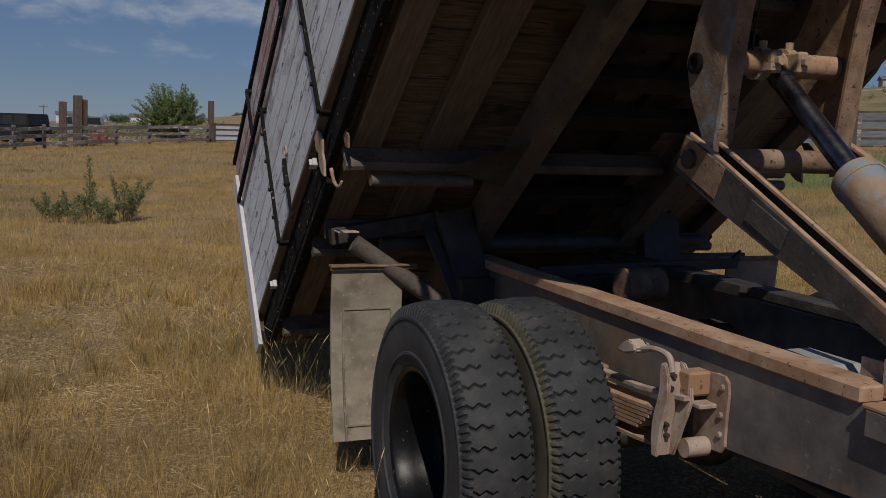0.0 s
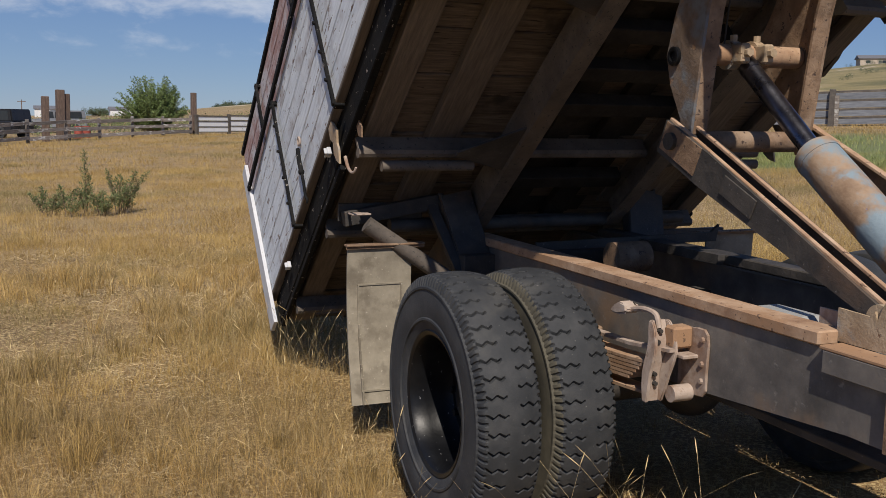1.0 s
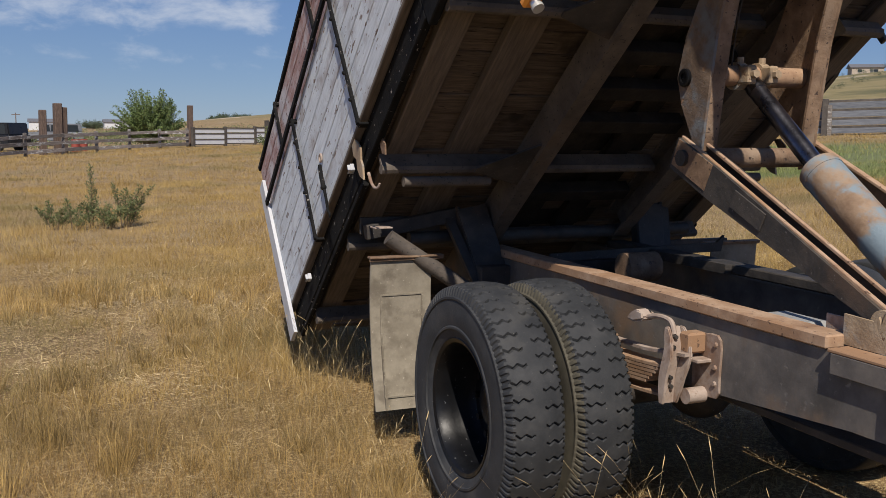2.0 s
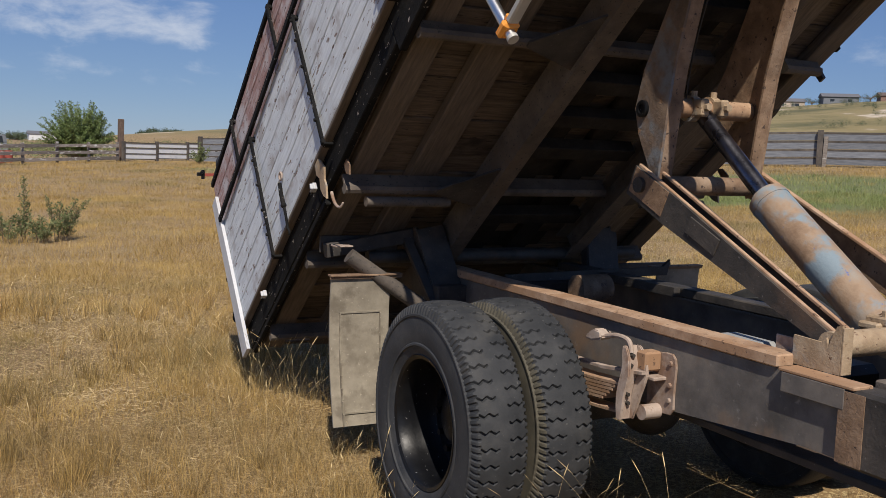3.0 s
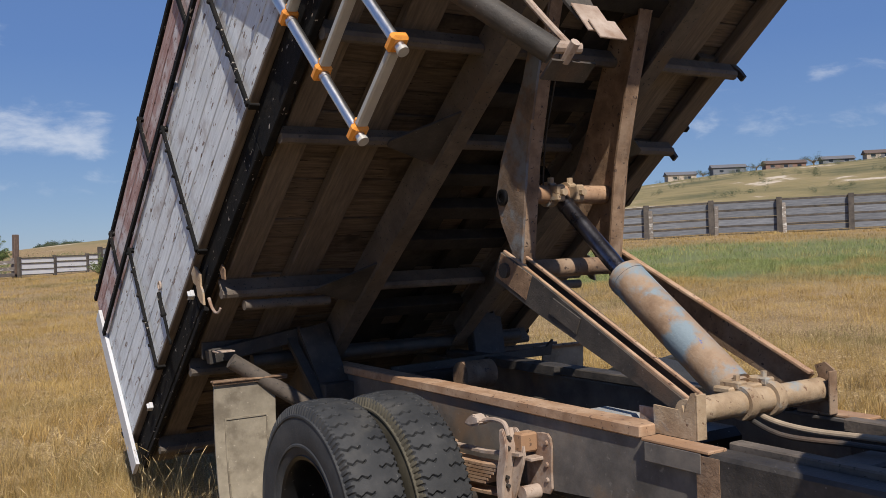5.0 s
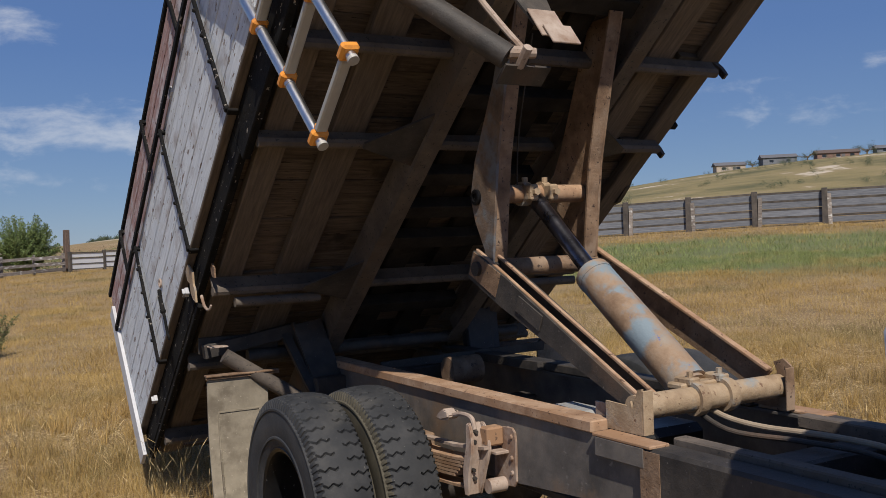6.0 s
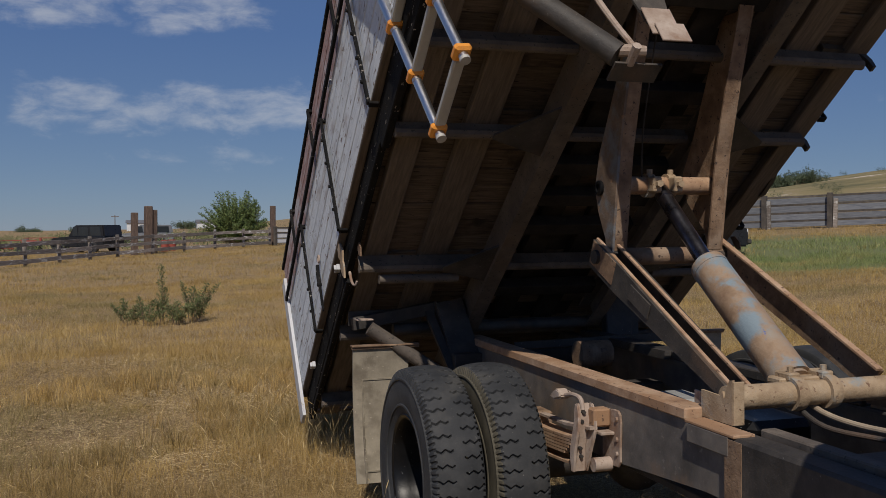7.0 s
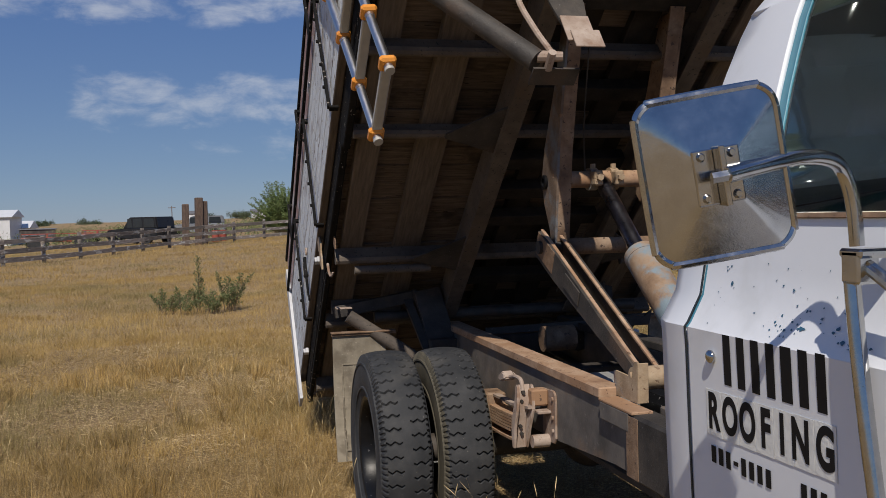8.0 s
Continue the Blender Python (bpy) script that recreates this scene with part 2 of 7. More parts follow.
OLD_FENCE = surface("weathered_fence_wood", [(0.12, 0.1, 0.085), (0.22, 0.19, 0.165), (0.34, 0.31, 0.28)], 3, 0.9, 0.0, 0.4, 14, (1, 9, 9), rand="object", rand_amt=0.35,
                    chips=(0.5, 0.49, 0.46), chip_scale=2.2, chip_cut=(0.56, 0.64), chip_stretch=(1, 3, 3))
TALL_POST = surface("dark_railway_sleeper_wood", [(0.06, 0.042, 0.034), (0.11, 0.075, 0.058), (0.18, 0.13, 0.1)], 4, 0.9, 0.0, 0.5, 14, (8, 8, 1), rand="object", rand_amt=0.3)
FENCE_GREY = surface("sun_bleached_fence_board", [(0.115, 0.125, 0.145), (0.17, 0.182, 0.205), (0.235, 0.248, 0.268)], 2, 0.85, 0.0, 0.25, 12, (1, 1, 9), rand="object", rand_amt=0.15)
FENCE_RAIL = surface("dark_fence_rail", [(0.045, 0.04, 0.037), (0.09, 0.078, 0.068), (0.14, 0.12, 0.1)], 3, 0.9, 0.0, 0.3, 14, rand="object", rand_amt=0.25)
LEAF = surface("grey_green_leaf", [(0.085, 0.11, 0.04), (0.135, 0.165, 0.062), (0.2, 0.22, 0.095)], 5, 0.75, 0.0, 0, rand="island", rand_amt=0.35)
TREE_LEAF = surface("willow_green_leaf", [(0.09, 0.135, 0.04), (0.14, 0.195, 0.06), (0.21, 0.265, 0.09)], 2, 0.7, 0.0, 0, rand="island", rand_amt=0.35)
DARK_LEAF = surface("far_tree_green", [(0.05, 0.07, 0.04), (0.075, 0.1, 0.055), (0.1, 0.125, 0.07)], 1, 0.85, 0.0, 0, rand="island", rand_amt=0.3)
STEM = surface("shrub_stem", [(0.13, 0.09, 0.06), (0.22, 0.17, 0.11)], 12, 0.9)
STALK = surface("pale_seed_stalk", [(0.34, 0.245, 0.11), (0.46, 0.345, 0.17), (0.58, 0.46, 0.26)], 0.9, 0.7, 0.0, 0, rand="island", rand_amt=0.4)
STRAW = surface("dry_straw", [(0.25, 0.152, 0.045), (0.41, 0.268, 0.088), (0.66, 0.48, 0.21)], 0.9, 0.65, 0.0, 0, rand="island", rand_amt=0.6, stain=(0.27, 0.185, 0.066), stain_scale=0.45, stain_cut=(0.48, 0.62))
STRAW_FAR = surface("dry_straw_sward", [(0.26, 0.168, 0.05), (0.385, 0.257, 0.079), (0.54, 0.382, 0.137)], 0.9, 0.7, 0.0, 0, rand="island", rand_amt=0.2, stain=(0.25, 0.195, 0.075), stain_scale=0.3, stain_cut=(0.48, 0.62))
LITTER = surface("fallen_straw", [(0.2, 0.135, 0.06), (0.36, 0.26, 0.125), (0.56, 0.44, 0.25)], 1.1, 0.8, 0.0, 0, rand="island", rand_amt=0.45)
DEAD_WEED = surface("grey_dead_weed", [(0.13, 0.1, 0.045), (0.22, 0.172, 0.08), (0.33, 0.26, 0.13)], 1.1, 0.85, 0.0, 0, rand="island", rand_amt=0.4)
GREEN_BLADE = surface("green_weed_blade", [(0.12, 0.18, 0.05), (0.2, 0.24, 0.075), (0.38, 0.33, 0.125)], 0.8, 0.7, 0.0, 0, rand="island", rand_amt=0.4, stain=(0.36, 0.27, 0.1), stain_scale=0.6, stain_cut=(0.52, 0.64))
RED_PAINT = surface("faded_red_paint", [(0.26, 0.05, 0.035), (0.34, 0.085, 0.06)], 6, 0.6)
GALV = surface("white_sheet_metal", [(0.6, 0.62, 0.64), (0.7, 0.71, 0.72)], 2, 0.5, 0.0, 0.05)
DARK_GLOSS = surface("black_car_paint", [(0.012, 0.012, 0.014), (0.02, 0.02, 0.022)], 3, 0.3, 0.0, 0.02)
ROOF_BROWN = surface("brown_shingle_roof", [(0.09, 0.065, 0.055), (0.15, 0.11, 0.09)], 3, 0.9)
ROOF_GREY = surface("grey_shingle_roof", [(0.1, 0.1, 0.11), (0.17, 0.17, 0.18)], 3, 0.9)
WALL_TAN = surface("tan_siding", [(0.36, 0.3, 0.24), (0.44, 0.38, 0.31)], 2, 0.85)
WALL_RED = surface("red_brick_siding", [(0.2, 0.12, 0.095), (0.26, 0.165, 0.13)], 3, 0.85)
CLOTH = surface("sun_faded_cloth", [(0.4, 0.36, 0.32), (0.5, 0.46, 0.42)], 10, 0.95, 0.0, 0.4, 20)
DARK_TRIM = surface("dark_cab_trim", [(0.012, 0.018, 0.024), (0.02, 0.028, 0.035)], 9, 0.6)


def glass(name, tint, rough=0.02):
    m = bpy.data.materials.new(name)
    m.use_nodes = True
    b = m.node_tree.nodes["Principled BSDF"]
    b.inputs["Base Color"].default_value = (*tint, 1)
    b.inputs["Roughness"].default_value = rough
    b.inputs["Transmission Weight"].default_value = 1.0
    b.inputs["IOR"].default_value = 1.45
    return m


GLASS = glass("tinted_glass", (0.46, 0.6, 0.64))
FLAKE = surface("bare_blue_undercoat", [(0.03, 0.1, 0.17), (0.05, 0.15, 0.24)], 9, 0.6)
CAR_GLASS = surface("dark_car_glass", [(0.02, 0.025, 0.03), (0.03, 0.035, 0.04)], 2, 0.1, 0.0, 0)


def field_material():
    """Bare tan soil with straw litter, and greener ground in the damp strip on the far side."""
    m = surface("dry_field_soil", [(0.13, 0.081, 0.036), (0.215, 0.137, 0.06), (0.32, 0.21, 0.095)], 1.3, 0.95, 0.0, 0.6, 22,
                stain=(0.23, 0.16, 0.075), stain_scale=0.5, stain_cut=(0.5, 0.66), chips=(0.47, 0.35, 0.17), chip_scale=42, chip_cut=(0.52, 0.58))
    nt = m.node_tree
    N, L = nt.nodes, nt.links
    b = N["Principled BSDF"]
    old = b.inputs["Base Color"].links[0].from_socket
    geo = N.new("ShaderNodeNewGeometry")
    sp = N.new("ShaderNodeSeparateXYZ")
    L.new(geo.outputs["Position"], sp.inputs[0])

    def ma(op, a, bb):
        n = N.new("ShaderNodeMath")
        n.operation = op
        for k, v in enumerate((a, bb)):
            if isinstance(v, (int, float)):
                n.inputs[k].default_value = v
            else:
                L.new(v, n.inputs[k])
        return n.outputs[0]

    def step(v, lo, hi):
        r = N.new("ShaderNodeMapRange")
        r.interpolation_type = "SMOOTHSTEP"
        r.inputs["From Min"].default_value, r.inputs["From Max"].default_value = lo, hi
        L.new(v, r.inputs["Value"])
        return r.outputs[0]

    wob = N.new("ShaderNodeTexNoise")
    wob.inputs["Scale"].default_value = 0.12
    wob.inputs["Detail"].default_value = 6
    L.new(geo.outputs["Position"], wob.inputs["Vector"])
    # distance across the slope, towards the plank fence
    across = ma("ADD", ma("ADD", ma("MULTIPLY", sp.outputs["X"], 0.82), ma("MULTIPLY", sp.outputs["Y"], 0.57)), ma("MULTIPLY", ma("SUBTRACT", wob.outputs["Fac"], 0.5), 16))
    green = ma("MULTIPLY", step(across, 13, 19), ma("SUBTRACT", 1.0, step(across, 28, 36)))
    green = ma("MULTIPLY", green, step(sp.outputs["X"], 4, 12))
    x = N.new("ShaderNodeMix")
    x.data_type = "RGBA"
    L.new(green, x.inputs["Factor"])
    L.new(old, x.inputs["A"])
    x.inputs["B"].default_value = (0.15, 0.165, 0.06, 1)
    # grassy hill with pale eroded cuts
    hn = N.new("ShaderNodeTexNoise")
    hn.inputs["Scale"].default_value = 0.055
    hn.inputs["Detail"].default_value = 12
    hn.inputs["Roughness"].default_value = 0.68
    mp = N.new("ShaderNodeMapping")
    mp.inputs["Scale"].default_value = (1, 1, 5)
    L.new(geo.outputs["Position"], mp.inputs[0])
    L.new(mp.outputs[0], hn.inputs["Vector"])
    hr = N.new("ShaderNodeValToRGB")
    hr.color_ramp.elements[0].position, hr.color_ramp.elements[0].color = 0.36, (0.105, 0.1, 0.038, 1)
    hr.color_ramp.elements[1].position, hr.color_ramp.elements[1].color = 0.54, (0.25, 0.2, 0.085, 1)
    e = hr.color_ramp.elements.new(0.6)
    e.color = (0.27, 0.21, 0.1, 1)
    e = hr.color_ramp.elements.new(0.625)
    e.color = (0.55, 0.47, 0.36, 1)
    L.new(hn.outputs["Fac"], hr.inputs[0])
    y = N.new("ShaderNodeMix")
    y.data_type = "RGBA"
    L.new(step(sp.outputs["Z"], 2.4, 5.0), y.inputs["Factor"])
    L.new(x.outputs["Result"], y.inputs["A"])
    L.new(hr.outputs[0], y.inputs["B"])
    L.new(y.outputs["Result"], b.inputs["Base Color"])
    return m


SOIL = field_material()


# ---- mesh helpers ----
def part(name, bm, material, parent=None, label="", m=None, smooth=False):
    me = bpy.data.meshes.new(name)
    bmesh.ops.recalc_face_normals(bm, faces=bm.faces)
    bm.to_mesh(me)
    bm.free()
    return place(name, me, material, parent, label, m, smooth)


def place(name, me, material=None, parent=None, label="", m=None, smooth=False):
    if smooth:
        me.shade_smooth()
        me.set_sharp_from_angle(angle=radians(35))
    if material and not me.materials:
        me.materials.append(material)
    ob = new(name, me)
    if parent:
        ob.parent = parent
    if m is not None:
        ob.matrix_local = m
    if label:
        ob["label"] = label
    return ob


def block(bm, x0, x1, y0, y1, z0, z1, m=None, bevel=0.0):
    made = bmesh.ops.create_cube(bm, size=1.0, matrix=Matrix.LocRotScale(
        ((x0 + x1) / 2, (y0 + y1) / 2, (z0 + z1) / 2), None, (x1 - x0, y1 - y0, z1 - z0)))
    verts = made["verts"]
    if bevel:
        edges = list({e for v in verts for e in v.link_edges})
        verts = bmesh.ops.bevel(bm, geom=edges, offset=bevel, segments=1, affect="EDGES", clamp_overlap=True)["verts"]
    if m is not None:
        bmesh.ops.transform(bm, matrix=m, verts=verts)
    return bm


def box(*a, **k):
    return block(bmesh.new(), *a, **k)


def rod(bm, a, b, r0, r1=None, seg=16):
    a, b = Vector(a), Vector(b)
    d = b - a
    m = Matrix.Translation((a + b) / 2) @ d.to_track_quat("Z", "Y").to_matrix().to_4x4()
    bmesh.ops.create_cone(bm, cap_ends=True, segments=seg, radius1=r0, radius2=r0 if r1 is None else r1, depth=d.length, matrix=m)
    return bm


def beam(bm, a, b, w, h, up=(0, 0, 1), bevel=0.0):
    """A bar of width w (across) and height h (along up) from a to b."""
    a, b = Vector(a), Vector(b)
    d = (b - a).normalized()
    side = d.cross(Vector(up)).normalized()
    top = side.cross(d)
    m = Matrix((side, d, top)).transposed().to_4x4()
    m.translation = (a + b) / 2
    n = (b - a).length
    return block(bm, -w / 2, w / 2, -n / 2, n / 2, -h / 2, h / 2, m, bevel)


def prism(bm, pts, axis, lo, hi):
    """A plate: the outline pts pushed from lo to hi along an axis (0 x, 1 y, 2 z)."""
    def at(p, v):
        q = list(p)
        q.insert(axis, v)
        return q
    a = [bm.verts.new(at(p, lo)) for p in pts]
    b = [bm.verts.new(at(p, hi)) for p in pts]
    bm.faces.new(a)
    bm.faces.new(b[::-1])
    for k in range(len(pts)):
        bm.faces.new((a[k], a[k - 1], b[k - 1], b[k]))
    return bm


def revolve(bm, profile, seg, axis_x=True):
    """Turns (radius, x) points round the x axis."""
    rings = []
    for k in range(seg):
        c, s = math.cos(math.tau * k / seg), math.sin(math.tau * k / seg)
        rings.append([bm.verts.new((x, r * c, r * s)) for r, x in profile])
    for k in range(seg):
        p, q = rings[k - 1], rings[k]
        for j in range(len(profile) - 1):
            bm.faces.new((p[j], p[j + 1], q[j + 1], q[j]))
    return bm


def tube_path(bm, pts, r, seg=10, fine=6):
    """A round bar along a smooth line through pts."""
    P = [Vector(p) for p in pts]
    line = []
    for k in range(len(P) - 1):
        p0, p1, p2, p3 = P[max(k - 1, 0)], P[k], P[k + 1], P[min(k + 2, len(P) - 1)]
        for j in range(fine):
            t = j / fine
            line.append(0.5 * ((2 * p1) + (p2 - p0) * t + (2 * p0 - 5 * p1 + 4 * p2 - p3) * t * t + (3 * p1 - p0 - 3 * p2 + p3) * t ** 3))
    line.append(P[-1])
    last, rings = None, []
    for k, p in enumerate(line):
        d = (line[min(k + 1, len(line) - 1)] - line[max(k - 1, 0)]).normalized()
        u = (last - d * last.dot(d)) if last else d.orthogonal()
        u.normalize()
        last = u
        v = d.cross(u)
        rad = r(k / (len(line) - 1)) if callable(r) else r
        rings.append([bm.verts.new(p + (u * math.cos(math.tau * j / seg) + v * math.sin(math.tau * j / seg)) * rad) for j in range(seg)])
    for a, b in zip(rings, rings[1:]):
        for j in range(seg):
            bm.faces.new((a[j - 1], a[j], b[j], b[j - 1]))
    bm.faces.new(rings[0][::-1])
    bm.faces.new(rings[-1])
    return bm


def raw_mesh(name, verts, faces_n, corners):
    """A mesh from arrays: all faces with faces_n corners each."""
    me = bpy.data.meshes.new(name)
    nf = len(corners) // faces_n
    me.vertices.add(len(verts))
    me.vertices.foreach_set("co", np.asarray(verts, np.float32).ravel())
    me.loops.add(len(corners))
    me.loops.foreach_set("vertex_index", np.asarray(corners, np.int32))
    me.polygons.add(nf)
    me.polygons.foreach_set("loop_start", np.arange(nf, dtype=np.int32) * faces_n)
    me.update(calc_edges=True)
    me.validate()
    return me


# ---- ground ----
AZ = [-180, -110, -40, -12, -5, 3, 9, 14, 22, 35, 50, 62, 90, 140, 180]
SLOPE = [0.0, 0.0, -0.004, 0.0, 0.0055, 0.0105, 0.0135, 0.0175, 0.025, 0.039, 0.05, 0.052, 0.03, 0.0, 0.0]
HILL = [0, 0, 0, 0, 0, 1.2, 3.4, 5.0, 6.0, 7.6, 13.6, 16.6, 12.0, 0, 0]


def ground_z(x, y):
    """Height of the field: level by the truck, rising gently to the far side, with a hill behind the plank fence."""
    x, y = np.asarray(x, float), np.asarray(y, float)
    d = np.hypot(x, y)
    a = np.degrees(np.arctan2(x, y))
    s, h = np.interp(a, AZ, SLOPE), np.interp(a, AZ, HILL)
    dd = np.maximum(d - 4.0, 0.0)
    near = s * (70.0 * np.tanh(dd / 70.0))
    t = np.clip((d - 62.0) / 190.0, 0, 1)
    bumps = 0.02 * np.sin(x * 1.7 + 0.6) * np.sin(y * 1.3) * np.clip(dd / 6.0, 0, 1)
    roll = 0.9 * np.sin(x * 0.045) * np.sin(y * 0.038 + 1.0) * t
    return near + h * (t * t * (3 - 2 * t)) + bumps + roll


def build_ground():
    radii = np.concatenate([np.linspace(0.0, 12, 41)[1:], np.geomspace(12.4, 3000, 90)])
    angs = np.linspace(0, math.tau, 241)[:-1]
    R, A = np.meshgrid(radii, angs, indexing="ij")
    X, Y = R * np.sin(A), R * np.cos(A)
    V = np.stack([X, Y, ground_z(X, Y)], -1).reshape(-1, 3)
    n = len(angs)
    i, j = np.meshgrid(np.arange(len(radii) - 1), np.arange(n), indexing="ij")
    a, b = i * n + j, i * n + (j + 1) % n
    q = np.stack([a, a + n, b + n, b], -1).reshape(-1)
    V = np.vstack([V, [[0, 0, 0]]])
    me = raw_mesh("ground", V, 4, q)
    bm = bmesh.new()
    bm.from_mesh(me)
    bm.verts.ensure_lookup_table()
    c = bm.verts[len(V) - 1]
    for k in range(n):
        bm.faces.new((bm.verts[k], bm.verts[(k + 1) % n], c))
    bmesh.ops.recalc_face_normals(bm, faces=bm.faces)
    if bm.faces[0].normal.z < 0:
        bmesh.ops.reverse_faces(bm, faces=bm.faces)
    bm.to_mesh(me)
    bm.free()
    tagged(place("ground", me, SOIL, smooth=True), "dry tan field with straw litter rising to a grassy hill", "field", kind="structure")


build_ground()


# ---- dump body ----
# Built lying flat: x across, y to the rear, z up from the underside of its frame; then tipped about the rear.
body = tagged(new("dump_body"), "tipped wooden dump body with peeling pale grey side boards", "dump body")
body.matrix_world = pose(0, 0.8992, 1.2023, -38.6)
FRONT, REAR = -3.4, 1.52
SIDE = 1.25

# floor planks lie across
plank = bpy.data.meshes.new("plank")
bm = box(-1.189, 1.189, -0.0685, 0.0685, -0.02, 0.02, bevel=0.004)
bm.to_mesh(plank)
bm.free()
k = 0
y = FRONT + 0.08
while y < REAR - 0.04:
    place("plank", plank, OLD_WOOD, body, m=pose(0, y, 0.085 + 0.003 * math.sin(k * 2.3), 0, 0.15 * math.sin(k * 1.7)))
    y += 0.142
    k += 1
# wooden stringers under the planks
for x0, x1 in ((-1.15, -1.02), (-0.83, -0.665), (0.665, 0.83), (1.02, 1.15)):
    part("stringer", box(x0, x1, FRONT + 0.05, REAR - 0.1, 0.004, 0.063, bevel=0.006), STRINGER, body)
# the stringers between the sills are near black, darker than the outer ones
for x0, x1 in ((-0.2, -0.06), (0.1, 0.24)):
    part("stringer", box(x0, x1, FRONT + 0.05, 0.3, 0.014, 0.063, bevel=0.006), BLACK_TIMBER, body)


def channel(x0, x1, y0, y1, z0, z1, t=0.014, open_x=1):
    """A steel channel along y with its web on one side."""
    if open_x > 0:
        pts = [(x0, z0), (x1, z0), (x1, z0 + t), (x0 + t, z0 + t), (x0 + t, z1 - t), (x1, z1 - t), (x1, z1), (x0, z1)]
    else:
        pts = [(x1, z0), (x1, z1), (x0, z1), (x0, z1 - t), (x1 - t, z1 - t), (x1 - t, z0 + t), (x0, z0 + t), (x0, z0)]
    return prism(bmesh.new(), pts, 1, y0, y1)


for sx in (-1, 1):
    x0, x1 = (-0.46, -0.37) if sx < 0 else (0.37, 0.46)
    part("sill", channel(x0, x1, FRONT + 0.02, 0.1, -0.17, -0.002, 0.014, -sx), DUSTY_STEEL, body, "dusty dark steel sill")
# steel cross members with a round lower lip
for y, lo in ((-0.45, -0.1), (-1.5, -0.075), (-2.06, -0.085), (-2.65, -0.085), (0.25, -0.1), (1.1, -0.1)):
    for a, b in ((-1.19, -0.463), (-0.367, 0.367), (0.463, 1.09)):
        pts = [(y - 0.008, 0.0), (y - 0.008, lo + 0.04)] + [(y + 0.012 - 0.028 * math.cos(t), lo + 0.028 - 0.028 * math.sin(t)) for t in (0.2, 0.9, 1.57, 2.2, 2.8)] + [(y + 0.04, lo + 0.045), (y + 0.008, lo + 0.05), (y + 0.008, 0.0)]
        part("cross_member", prism(bmesh.new(), pts, 0, a, b), DUSTY_STEEL, body, smooth=True)
# near-black slats, and a thin black plate under the planks between the sills
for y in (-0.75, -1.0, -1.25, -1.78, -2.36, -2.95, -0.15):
    part("cross_slat", box(-0.365, 0.365, y - 0.045, y + 0.045, -0.06, 0.012, bevel=0.004), BLACK_TIMBER, body)
part("belly_plate", box(-0.366, 0.366, FRONT + 0.06, 0.32, 0.0645, 0.0685), BLACK_TIMBER, body, "black plate between the sills")
# gusset plates at the sills
for y in (-0.45, -1.5):
    for sx in (-1, 1):
        bm = prism(bmesh.new(), [(sx * 0.46, y + 0.06), (sx * 0.74, y - 0.05), (sx * 0.74, y - 0.08), (sx * 0.46, y - 0.27)], 2, -0.145, -0.135)
        part("gusset", bm, DARK_STEEL, body)
